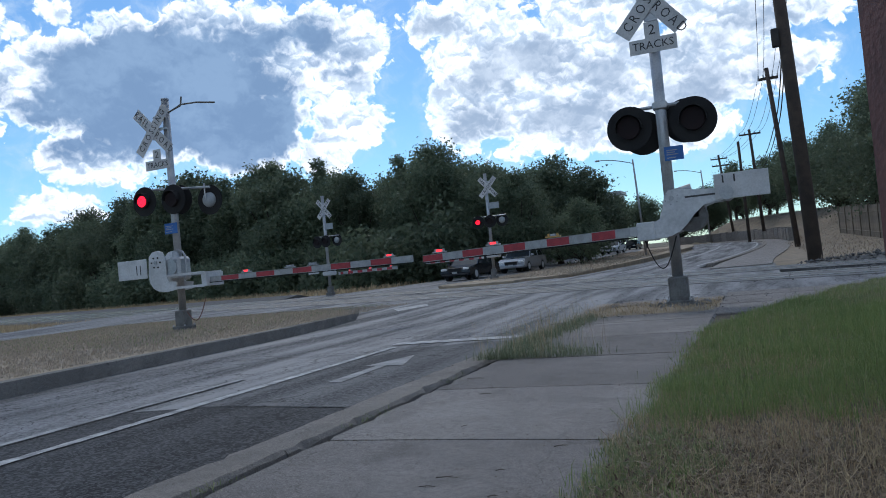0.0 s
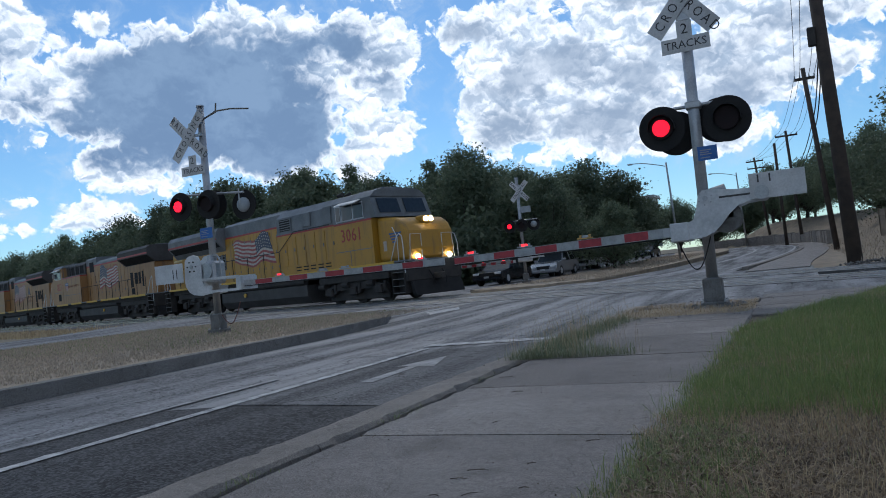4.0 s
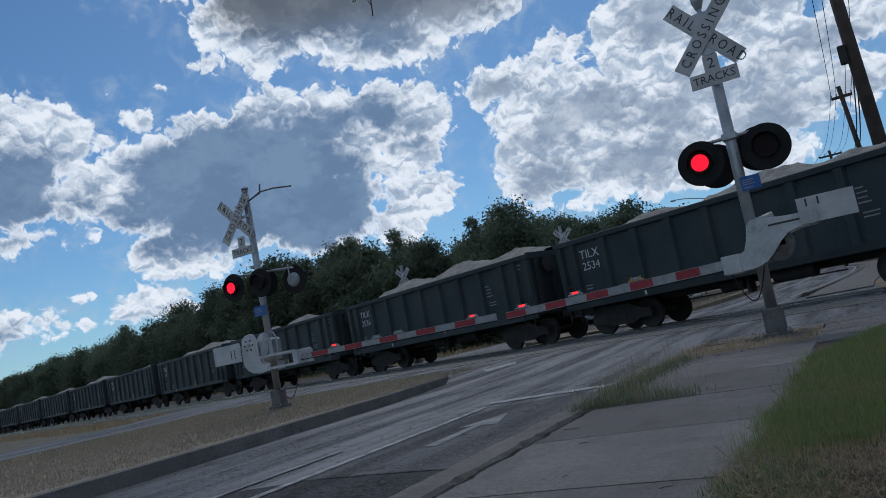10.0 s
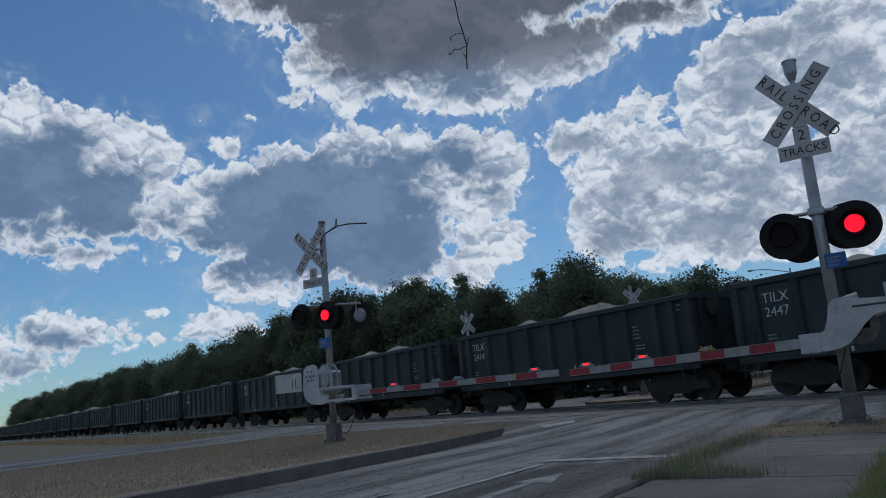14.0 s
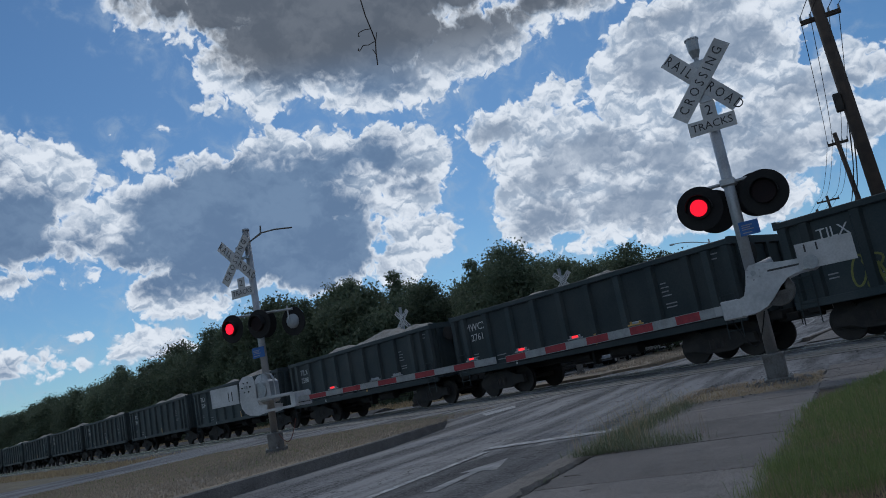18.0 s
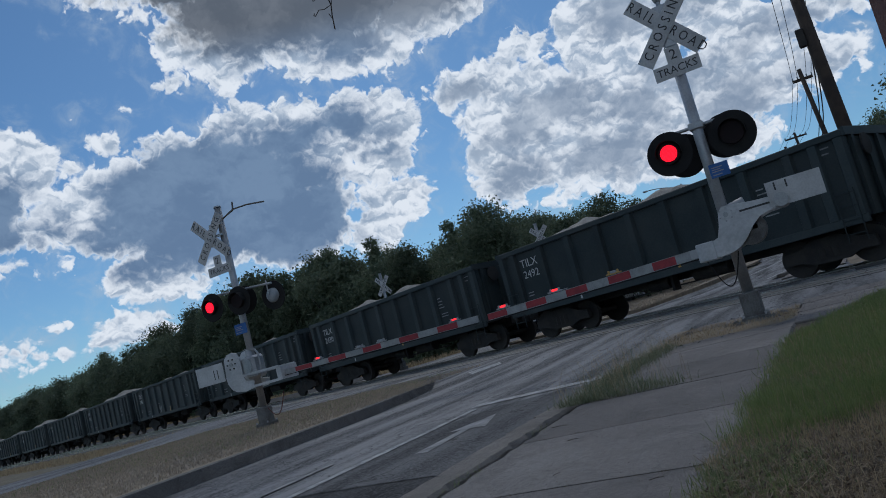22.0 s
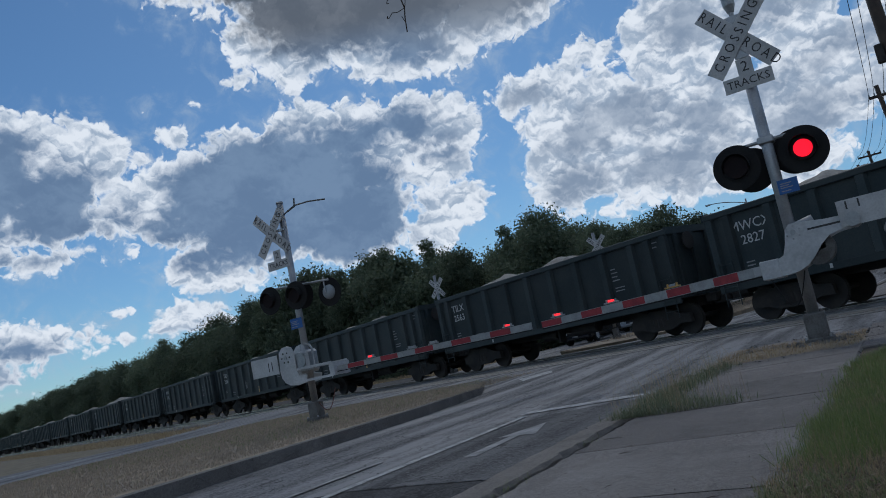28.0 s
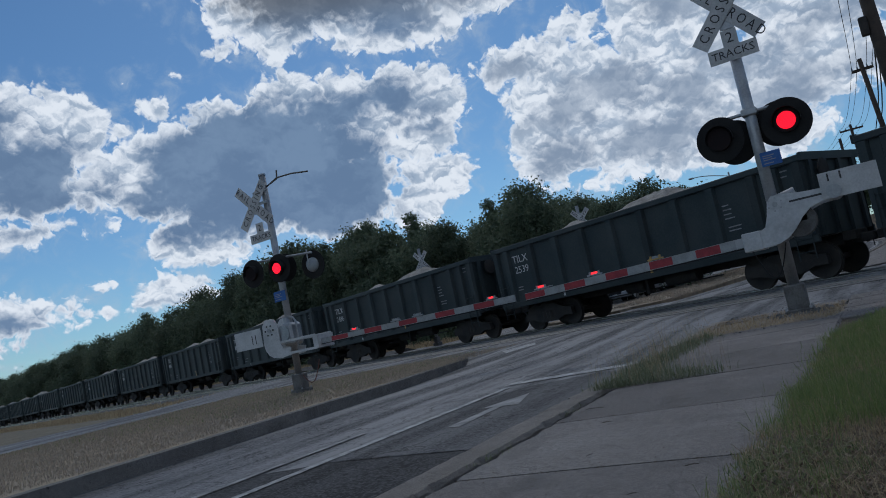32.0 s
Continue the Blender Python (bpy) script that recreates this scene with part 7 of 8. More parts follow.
# concrete round the signal and on to the rails
for x0, x1, y0, y1 in ((-0.6, 0.9, 9.4, 10.7), (-0.6, 0.9, 10.75, 12.1), (-0.6, 2.6, 12.15, 13.1), (-2.14, -0.62, 11.6, 12.5)):
    part("slab", bx(x0, x1, y0, y1, -0.15, 0.002, bevel=0.012), "concrete", pavement)
sheet("verge", [-2.35, -2.0, -1.6, -1.2, -0.8, -0.55], [9.6, 10, 10.4, 10.8, 11.2, 11.75], lambda x, y: (0.004 + 0.02 * math.sin(3 * x + 2 * y) ** 2) if -2.3 < x < -0.6 and 9.7 < y < 11.7 else -0.03, "dry", "bare dusty earth round the signal mast", "verge")


# ---- grass ----
def blades(name, n, spot, h0, h1, width, material, label, seed, lean=0.5, category="grass"):
    """Single blades of two or three faces, each bent its own way."""
    rng = np.random.default_rng(seed)
    P = spot(rng, n)
    n = len(P)
    a, b = rng.uniform(0, 2 * np.pi, n), rng.uniform(0, 2 * np.pi, n)
    h = rng.uniform(h0, h1, n) * rng.uniform(0.6, 1.1, n)
    le = np.abs(rng.normal(0, lean, n))
    u = np.stack([np.cos(a), np.sin(a), 0 * a], 1) * (width * rng.uniform(0.6, 1.3, n))[:, None]
    d = np.stack([np.cos(b), np.sin(b), 0 * b], 1)
    up = np.array([0, 0, 1.0])
    m1 = P + up * (h * 0.55)[:, None] + d * (h * le * 0.3)[:, None]
    tip = P + up * (h * np.clip(1 - 0.35 * le, 0.25, 1))[:, None] + d * (h * le)[:, None]
    V = np.stack([P - u, P + u, m1 - u * 0.75, m1 + u * 0.75, tip], 1).reshape(-1, 3)
    base = np.arange(n) * 5
    F = [(i, i + 1, i + 3, i + 2) for i in base.tolist()] + [(i + 2, i + 3, i + 4) for i in base.tolist()]
    me = bpy.data.meshes.new(name)
    me.from_pydata(V.tolist(), [], F)
    me.materials.append(M[material])
    return tagged(new(name, me), label, category, kind="stuff")


def fade(rng, P, keep):
    return P[rng.random(len(P)) < keep]


def wobble(x, y):
    return np.sin(x * 2.1 + 1.3 * np.sin(y * 1.1)) * 0.5 + np.sin(y * 1.7 + x * 0.9) * 0.5


def lawn_spot(green):
    def spot(rng, n):
        x = -0.80 + 3.6 * rng.random(n) ** 1.35
        y = 1.6 + 10.9 * rng.random(n) ** 1.2
        edge = -0.67 + 0.028 * (y - 2.4) + 0.03 * np.sin(y * 5) + 0.03 * np.sin(y * 13.1) + 0.03 * rng.normal(size=n)
        path = np.exp(-((x - 0.10 - 0.055 * (y - 4)) / (0.13 + 0.02 * y)) ** 2)
        g = 0.6 + 0.16 * (y > 4.2) + 0.34 * wobble(x * 2, y * 2) - 0.62 * path * (y < 8) - 0.95 * np.clip((3.7 - y) / 0.7, 0, 1) * np.clip((x + 0.5) / 0.3, 0, 1) + 0.2 * (x > 0.8) - 0.2 * (y < 3)
        p = g if green else 1.0 - g
        bare = np.clip((3.2 - y) / 0.5, 0, 1) * np.clip((x + 0.45) / 0.3, 0, 1)
        ok = (x > edge) & (rng.random(n) < np.clip(p, 0.04, 1) * (1 - 0.72 * bare)) & (y < 9.0 + 2.6 * x + 0.15 * np.sin(x * 9)) & (y < 12.6)
        return np.stack([x, y, 0.015 + 0.05 * np.clip((x + 0.62) / 0.9, 0, 1)], 1)[ok]
    return spot


blades("lawn_grass", 200000, lawn_spot(True), 0.025, 0.085, 0.0014, "blade_green", "long green grass of the unmown lawn", 21, 0.55)
blades("dry_grass", 190000, lawn_spot(False), 0.02, 0.075, 0.0014, "blade_dry", "dry straw-coloured grass between the green", 22, 0.9)


def lawn_behind(rng, n):
    x = -0.6 + 9.5 * rng.random(n) ** 1.3
    y = rng.uniform(-9, 12.4, n)
    ok = ((y < 1.7) | (x > 2.4)) & (y < 9.0 + 2.6 * x)
    return np.stack([x, y, 0 * x + 0.02 + 0.05 * np.clip((x + 0.62) / 0.9, 0, 1)], 1)[ok]


blades("lawn_grass", 60000, lawn_behind, 0.03, 0.09, 0.0035, "blade_green", "rough green grass of the wider lawn", 39, 0.6)
blades("dry_grass", 45000, lawn_behind, 0.02, 0.08, 0.0035, "blade_dry", "dry straw among the wider lawn", 40, 0.9)


def near_litter(rng, n):
    x, y = rng.uniform(-0.6, 2.0, n), rng.uniform(1.4, 3.6, n)
    ok = rng.random(n) < np.clip(1.2 - (y - 2.2), 0, 1) * np.clip((x + 0.7) * 2, 0, 1)
    return np.stack([x, y, 0 * x + 0.06], 1)[ok]


blades("straw", 16000, near_litter, 0.02, 0.09, 0.0011, "blade_dry", "flattened dry straw", 23, 2.4)
blades("leaf_litter", 42000, near_litter, 0.012, 0.032, 0.0042, "litter", "dark brown dead leaves and litter", 33, 2.6, "leaf litter")


def clumps(cx0, cx1, cy0, cy1, count, spread, keep=None):
    def spot(rng, n):
        c = np.stack([rng.uniform(cx0, cx1, count), rng.uniform(cy0, cy1, count)], 1)
        if keep is not None:
            c = c[keep(c[:, 0], c[:, 1])]
        k = rng.integers(0, len(c), n)
        p = c[k] + rng.normal(0, spread, (n, 2))
        return np.stack([p[:, 0], p[:, 1], 0.02 + 0.05 * np.clip((p[:, 0] + 0.62) / 0.9, 0, 1)], 1)
    return spot


inside = lambda x, y: (x > -0.62 + 0.03 * (y - 2.4)) & (y < 8.8 + 2.6 * x) & ((y > 3.4) | (x < -0.3))
blades("grass_tufts", 15000, clumps(-0.7, 2.4, 2.0, 10.5, 330, 0.05, inside), 0.05, 0.15, 0.0015, "blade_lush", "taller bright green tufts in the lawn", 34, 0.7)
blades("grass_tufts", 9000, clumps(-0.6, -0.25, 1.8, 3.3, 26, 0.06), 0.02, 0.07, 0.0022, "blade_green", "low green tufts at the edge of the pavement", 35, 0.9)
blades("grass_tufts", 42000, clumps(0.55, 1.9, 3.0, 7.5, 170, 0.11), 0.06, 0.2, 0.0016, "blade_lush", "lush green grass round the post", 36, 0.6)
blades("grass_tufts", 30000, clumps(-0.6, 0.6, 3.6, 9.5, 260, 0.09, inside), 0.03, 0.12, 0.0015, "blade_lush", "dense green grass along the pavement", 42, 0.8)
blades("seed_stalks", 900, clumps(-0.7, 1.5, 2.6, 9.5, 300, 0.05, inside), 0.10, 0.24, 0.0009, "blade_dry", "thin pale seed stalks above the lawn", 37, 0.6)


def tuft_spot(rng, n):
    t = rng.random(n)
    y = 6.2 + 3.6 * t ** 2.0
    x = -2.27 + 0.10 * rng.normal(size=n) + (0.9 * rng.random(n) ** 1.6) * np.clip((7.2 - y) / 0.8, 0, 1) + 0.05 * (y - 6.2)
    return np.stack([x, y, 0 * x], 1)


blades("kerb_weeds", 4200, tuft_spot, 0.02, 0.15, 0.0019, "blade_pale", "grey-green weeds growing out of the kerb joint", 24, 1.3, "weeds")
blades("kerb_weeds", 300, tuft_spot, 0.15, 0.42, 0.0012, "blade_pale", "thin green stalks above the weeds", 41, 0.7, "weeds")
blades("kerb_weeds", 330, tuft_spot, 0.22, 0.58, 0.0011, "blade_dry", "thin seeding grass stalks above the weeds", 25, 0.6, "weeds")
blades("kerb_weeds", 170, lambda r, n: np.stack([-2.17 + 0.03 * r.normal(size=n), r.uniform(1.5, 6.1, n) // 1.3 * 1.3 + r.normal(size=n) * 0.12, 0 * r.random(n)], 1), 0.012, 0.045, 0.002, "blade_green", "small tufts along the kerb joint", 26, 0.8, "weeds")


def median_spot(rng, n):
    x, y = rng.uniform(-17.3, -7.65, n), rng.uniform(2, 17, n)
    ok = (y < 16.2) | (x < -9.5)
    return np.stack([x, y, 0 * x + 0.07], 1)[ok]


blades("median_grass", 80000, median_spot, 0.02, 0.06, 0.005, "blade_tan", "short dry grass of the median", 27, 0.7)
blades("median_grass", 5000, lambda r, n: np.stack([r.uniform(-17.3, -8.5, n), r.uniform(9, 17, n), 0 * r.random(n) + 0.07], 1), 0.03, 0.07, 0.005, "blade_green", "thin green shoots in the median", 28, 0.6)
blades("verge_grass", 2600, lambda r, n: np.stack([r.uniform(-2.3, -0.6, n), r.uniform(9.6, 11.7, n), 0 * r.random(n) + 0.02], 1), 0.02, 0.07, 0.003, "blade_dry", "trampled dry grass round the signal", 29, 1.0)


def bank_spot(rng, n):
    s, d = rng.uniform(26, 120, n), rng.uniform(9.5, 13.5, n) + 14.5 * (rng.random(n) < 0.5)
    x, y = TN.x * d + TD.x * s, TN.y * d + TD.y * s
    ok = (x < -27.5)
    return np.stack([x, y, 0 * x - 0.16], 1)[ok]


blades("trackside_grass", 26000, bank_spot, 0.1, 0.32, 0.02, "blade_dry", "tall dry grass beside the tracks", 30, 0.6)


def island_spot(rng, n):
    y = rng.uniform(27, 75, n)
    x = rng.uniform(-12.6, -7.2, n)
    ok = (x * TN.x + y * TN.y > 25.5)
    x, y = x[ok], y[ok]
    return np.stack([x, y, np.array([rise(a, b) for a, b in zip(x, y)]) + 0.06], 1)


def far_island(x, y):
    return rise(x, y) + 0.09


tagged(ribbon("median", [(-10.6, 28.5), (-10.3, 34), (-9.6, 46), (-9.0, 60), (-8.6, 76), (-10.5, 92)], lambda y: 2.6 if y > 30 else 1.6, far_island, "dry", "", "", thick=0.3), "dry grass island beyond the tracks", "median")
blades("island_grass", 16000, island_spot, 0.06, 0.16, 0.014, "blade_tan", "dry grass on the far island", 31, 0.6)


def wood_edge(rng, n):
    s, d = rng.uniform(18, 120, n), rng.uniform(27, 40, n)
    x, y = TN.x * d + TD.x * s, TN.y * d + TD.y * s
    ok = x < -20.5 - 0.05 * (y - 30)
    return np.stack([x[ok], y[ok], np.array([rise(a, b) - 0.16 for a, b in zip(x[ok], y[ok])])], 1)


blades("wood_edge_grass", 16000, wood_edge, 0.15, 0.5, 0.03, "blade_dry", "tall dry grass before the wood", 32, 0.5)


# undergrowth that closes the wood below the crowns
def bush_mesh(seed, count, leaf):
    rng = np.random.default_rng(seed)
    cen = rng.uniform(-1, 1, (12, 3)) * [2.2, 2.2, 1.2] + [0, 0, 1.5]
    w = rng.integers(0, 12, count)
    d = rng.normal(size=(count, 3))
    d /= np.linalg.norm(d, axis=1)[:, None]
    pos = cen[w] + d * rng.uniform(0.5, 1.4, count)[:, None]
    pos[:, 2] = np.abs(pos[:, 2])
    a = rng.normal(size=(count, 3))
    a /= np.linalg.norm(a, axis=1)[:, None]
    b = np.cross(a, rng.normal(size=(count, 3)))
    b /= np.linalg.norm(b, axis=1)[:, None]
    s = (leaf * rng.uniform(0.6, 1.5, count))[:, None]
    q = np.stack([pos - a * s, pos + a * s * 0.4 + b * s * 0.6, pos + a * s * 0.6 - b * s * 0.5], 1).reshape(-1, 3)
    me = bpy.data.meshes.new("foliage")
    me.from_pydata(q.tolist(), [], np.arange(count * 3).reshape(-1, 3).tolist())
    me.materials.append(M["leaf"])
    return me


BUSHES = [bush_mesh(60, 4200, 0.17), bush_mesh(61, 4200, 0.16)]


def bush(x, y, k, s, turn, label="dense dark green shrub", group="shrubs under the trees"):
    t = thing("shrub", Matrix.Translation((x, y, rise(x, y) - 0.2)) @ pose(0, 0, 0, 0, 0, turn), label, "shrub", group)
    share("foliage", BUSHES[k], t, Matrix.Diagonal((s, s, s, 1)))
    bm = bmesh.new()
    for i in range(4):
        cyl(bm, 0.05, 0.02, (0, 0, -0.2), (math.cos(i * 1.6) * 0.8, math.sin(i * 1.6) * 0.8, 1.6), seg=5)
    part("stems", bm, "bark", t)
    return t


rnd = random.Random(5)
s = 31.0
while s < 330:
    p = TN * (38.5 + rnd.uniform(-1, 1)) + TD * s
    if p.x > -21:
        s += 3.4
        continue
    bush(p.x, p.y, rnd.randint(0, 1), rnd.uniform(1.0, 1.5), rnd.uniform(0, 360))
    s += 3.4 if s < 90 else 7.0

for i in range(14):
    bush(-21.6 - 0.02 * i, 52 + 4.0 * i, i % 2, 1.1, i * 50)

# ---- beyond the crossing, to the right ----
for x, y, k, sc in ((8.6, 50, 2, 0.95), (7.2, 58, 4, 0.85), (9.6, 43, 0, 1.05), (13.5, 50, 1, 1.1), (6.2, 67, 4, 0.8), (10, 60, 2, 1.0), (16, 52, 0, 1.1), (4.4, 82, 2, 0.75), (10, 70, 1, 0.9), (14, 42, 2, 1.1), (9.2, 36, 4, 0.95), (1.0, 92, 4, 0.8), (6.5, 76, 2, 0.8), (7.4, 46, 4, 0.8), (8.0, 39, 2, 0.8), (3.2, 88, 0, 0.7), (-2.5, 100, 2, 0.75), (-6, 104, 4, 0.8)):
    tree(x, y, k, sc, x * 40, "green broad-leaved tree behind the board fence", "trees behind the fence")
for x, y, k, sc in ((-16, 118, 2, 0.85), (-20, 122, 0, 0.8), (-11, 116, 4, 0.9), (-6, 112, 2, 0.7), (-2, 108, 4, 0.75), (-24, 128, 1, 0.8), (2, 104, 2, 0.7), (-30, 132, 2, 0.8), (-38, 134, 0, 0.85)):
    tree(x, y, k, sc, x * 23, "distant dark tree beside the road", "distant trees")


def utility_pole(base, top, r0, r1, arms, label):
    p = thing("utility_pole", Matrix.Translation(base), label, "utility pole", "utility poles")
    d = Vector(top) - Vector(base)
    part("pole", cy(r0, r1, (0, 0, -0.6), d, seg=14), "wood", p, smooth=True)
    for f, half in arms:
        c = d * f
        arm = part("crossarm", bx(c.x - half, c.x + half, c.y - 0.06, c.y + 0.06, c.z - 0.07, c.z + 0.07), "wood", p)
        for u in (-0.95, -0.45, 0.45, 0.95):
            part("insulator", cy(0.04, 0.03, (c.x + u * half, c.y, c.z + 0.07), (c.x + u * half, c.y, c.z + 0.22), seg=8), "backlens", arm)
    return p


PA, PB, PC, PD = Vector((1.5, 27.0, 0.2)), Vector((1.75, 45.0, 0.5)), Vector((0.25, 74, 2.0)), Vector((-2.8, 92, 2.0))
PAt, PBt, PCt, PDt = Vector((1.12, 27.0, 12.6)), Vector((1.1, 45.0, 9.9)), Vector((-0.1, 74, 10.6)), Vector((-3.6, 92, 10.6))
utility_pole(PA, PAt, 0.23, 0.17, ((0.795, 0.6),), "tall creosoted wooden utility pole beside the tracks")
utility_pole(PB, PBt, 0.15, 0.11, ((0.94, 0.5),), "leaning wooden utility pole with cables")
utility_pole(PC, PCt, 0.15, 0.11, ((0.95, 0.9),), "distant wooden utility pole with a crossarm")
utility_pole(PD, PDt, 0.15, 0.11, ((0.95, 0.9), (0.86, 0.9)), "distant wooden utility pole with crossarms")
utility_pole((-0.9, 66, 1.2), (-1.0, 66, 8.7), 0.13, 0.1, (), "plain distant wooden utility pole")


def wire(a, b, sag, r=0.012, label="thin black overhead wire"):
    a, b = Vector(a), Vector(b)
    bm = rails_bm([a.lerp(b, k / 12) - Vector((0, 0, sag * k / 3 * (1 - k / 12))) for k in range(13)], r, 5)
    return tagged(part("wire", bm, "black"), label, "wire", "overhead wires")


for u in (-0.95, -0.45, 0.45, 0.95):
    wire(PA.lerp(PAt, 0.795) + Vector((u * 0.6, 0, 0.2)), PB.lerp(PBt, 0.94) + Vector((u * 0.5, 0, 0.2)), 0.5)
    wire(PB.lerp(PBt, 0.94) + Vector((u * 0.5, 0, 0.2)), PC.lerp(PCt, 0.95) + Vector((u * 0.9, 0, 0.2)), 0.7)
    wire(PC.lerp(PCt, 0.95) + Vector((u * 0.9, 0, 0.2)), PD.lerp(PDt, 0.95) + Vector((u * 0.9, 0, 0.2)), 0.5)
    wire(PA.lerp(PAt, 0.795) + Vector((u * 0.6, 0, 0.2)), (9 + u, -12, 12.5), 0.8)
for f in (0.6, 0.55):
    wire(PA.lerp(PAt, f), PB.lerp(PBt, f + 0.1), 0.5, 0.025, "thick black telephone cable")
    wire(PB.lerp(PBt, f + 0.1), PC.lerp(PCt, f + 0.05), 0.9, 0.025, "thick black telephone cable")
bm = bx(-0.12, 0.12, -0.1, 0.1, -0.3, 0.3, bevel=0.03)
tagged(part("cable_box", bm, "iron", m=Matrix.Translation(PA.lerp(PAt, 0.56) + Vector((-0.28, -0.1, 0)))), "small dark cable box fixed to the pole", "cable box")

# board fence on the bank
fence = thing("board_fence", pose(0, 0, 0), "weathered wooden board fence on the dry bank", "fence")
fx0, fy0, fx1, fy1 = 4.6, 54.0, 6.0, 28.0
n = 130
plank = bpy.data.meshes.new("board")
b = bx(-0.118, 0.118, -0.011, 0.011, 0, 1.8)
b.to_mesh(plank)
b.free()
plank.materials.append(M["fence"])
fa = math.degrees(math.atan2(fy1 - fy0, fx1 - fx0))
for i in range(n):
    t = i / (n - 1)
    x, y = fx0 + (fx1 - fx0) * t, fy0 + (fy1 - fy0) * t
    share("board", plank, fence, pose(x, y, rise(x, y) - 0.15 + 0.02 * math.sin(i * 2.3), 0, 0.6 * math.sin(i * 1.7), fa))
    if i % 12 == 0:
        part("post", bx(x - 0.06, x + 0.06, y + 0.02, y + 0.14, rise(x, y) - 0.3, rise(x, y) + 1.72), "fence", fence)
for zz in (0.3, 1.3):
    bm = bmesh.new()
    for i in range(24):
        t0, t1 = i / 24, (i + 1) / 24
        a = Vector((fx0 + (fx1 - fx0) * t0, fy0 + (fy1 - fy0) * t0 + 0.05, 0))
        b = Vector((fx0 + (fx1 - fx0) * t1, fy0 + (fy1 - fy0) * t1 + 0.05, 0))
        a.z, b.z = rise(a.x, a.y) + zz, rise(b.x, b.y) + zz
        cyl(bm, 0.04, 0.04, a, b, seg=4)
    part("rail", bm, "fence", fence)
# dry grass bank behind the wall and round the poles
v, f = [], []
ys = [25.6 + 1.5 * j for j in range(50)]
us = [-1.3, -0.2, 0.4, 0.8, 1.5, 2.3, 3.2, 4.2, 5.4, 6.8, 8.5, 11, 15]
for y in ys:
    for u in us:
        x = wall_x(y) - (0.9 if y < 58 else 0) + u
        v.append((x, y, rise(x, y) + (0.02 if y > 27.2 and u > 0.3 else (-0.2 if y < 27.2 else 0.0))))
for j in range(len(ys) - 1):
    for i in range(len(us) - 1):
        a = j * len(us) + i
        f.append((a, a + 1, a + len(us) + 1, a + len(us)))
me = bpy.data.meshes.new("bank")
me.from_pydata(v, [], f)
me.materials.append(M["dry"])
me.polygons.foreach_set("use_smooth", [True] * len(f))
tagged(new("bank", me), "bank of dry tan grass above the far bend", "bank", kind="structure")


def far_bank(rng, n):
    y = rng.uniform(26, 95, n)
    x = np.array([wall_x(a) - (0.6 if a < 58 else -0.3) for a in y]) + rng.uniform(0, 9, n)
    return np.stack([x, y, np.array([rise(a, b) for a, b in zip(x, y)])], 1)


blades("bank_grass", 14000, far_bank, 0.05, 0.2, 0.014, "blade_tan", "short dry grass on the bank", 38, 0.6)

# retaining wall and concrete barrier
def wall_run(name, pts, h, th, label, step_len=1.5):
    w = thing(name, pose(0, 0, 0), label, "wall", kind="structure")
    for (x0, y0), (x1, y1) in zip(pts, pts[1:]):
        L = math.hypot(x1 - x0, y1 - y0)
        k = max(1, round(L / step_len))
        a = math.degrees(math.atan2(y1 - y0, x1 - x0))
        for i in range(k):
            t = (i + 0.5) / k
            x, y = x0 + (x1 - x0) * t, y0 + (y1 - y0) * t
            part("panel", bx(-L / k / 2 + 0.01, L / k / 2 - 0.01, -th / 2, th / 2, -0.4, h, bevel=0.015), "kerb", w, m=pose(x, y, rise(x, y), 0, 0, a))
            if i % 2 == 0:
                part("pier", bx(-0.12, 0.12, -th / 2 - 0.05, th / 2 + 0.05, -0.4, h + 0.06, bevel=0.01), "kerb", w, m=pose(x - 0.5 * L / k * math.cos(radians(a)), y - 0.5 * L / k * math.sin(radians(a)), rise(x, y), 0, 0, a))
    return w


wall_run("retaining_wall", [(1.95, 61), (1.7, 68), (1.0, 75), (-0.9, 82), (-4.0, 89), (-9, 96)], 0.95, 0.25, "low pale concrete retaining wall beside the curve")
wall_run("barrier", [(-20.6, 62), (-20.0, 76), (-19.6, 90), (-22, 112)], 0.8, 0.3, "grey concrete barrier along the far road")
ribbon("pavement", [(-0.7, 25.2), (-0.5, 32), (0.3, 44), (0.85, 57), (0.55, 68), (-0.6, 76), (-4.0, 86)], 0.9, lambda x, y: rise(x, y) + 0.03, "concrete", "pale concrete footway beyond the tracks", "pavement", thick=0.25)
# white lines of the far road
for line, off, nm in ((EAST_LINE, 2.2, "white edge line"), (EAST_LINE, -0.6, "white lane line"), (WEST_LINE, 0.0, "white lane line")):
    pts = [(x + off, y) for x, y in line if y > 24]
    ribbon("lane_line", pts, 0.07, lambda x, y: road_z(x, y) + 0.008, "paint", nm + " of the far road", "road marking", thick=0.002)
kpts = [(x + 2.72, y) for x, y in EAST_LINE if y > 24]
ribbon("kerb", kpts, 0.12, lambda x, y: rise(x, y) + 0.06, "kerb", "pale kerb of the far road", "kerb", thick=0.3)


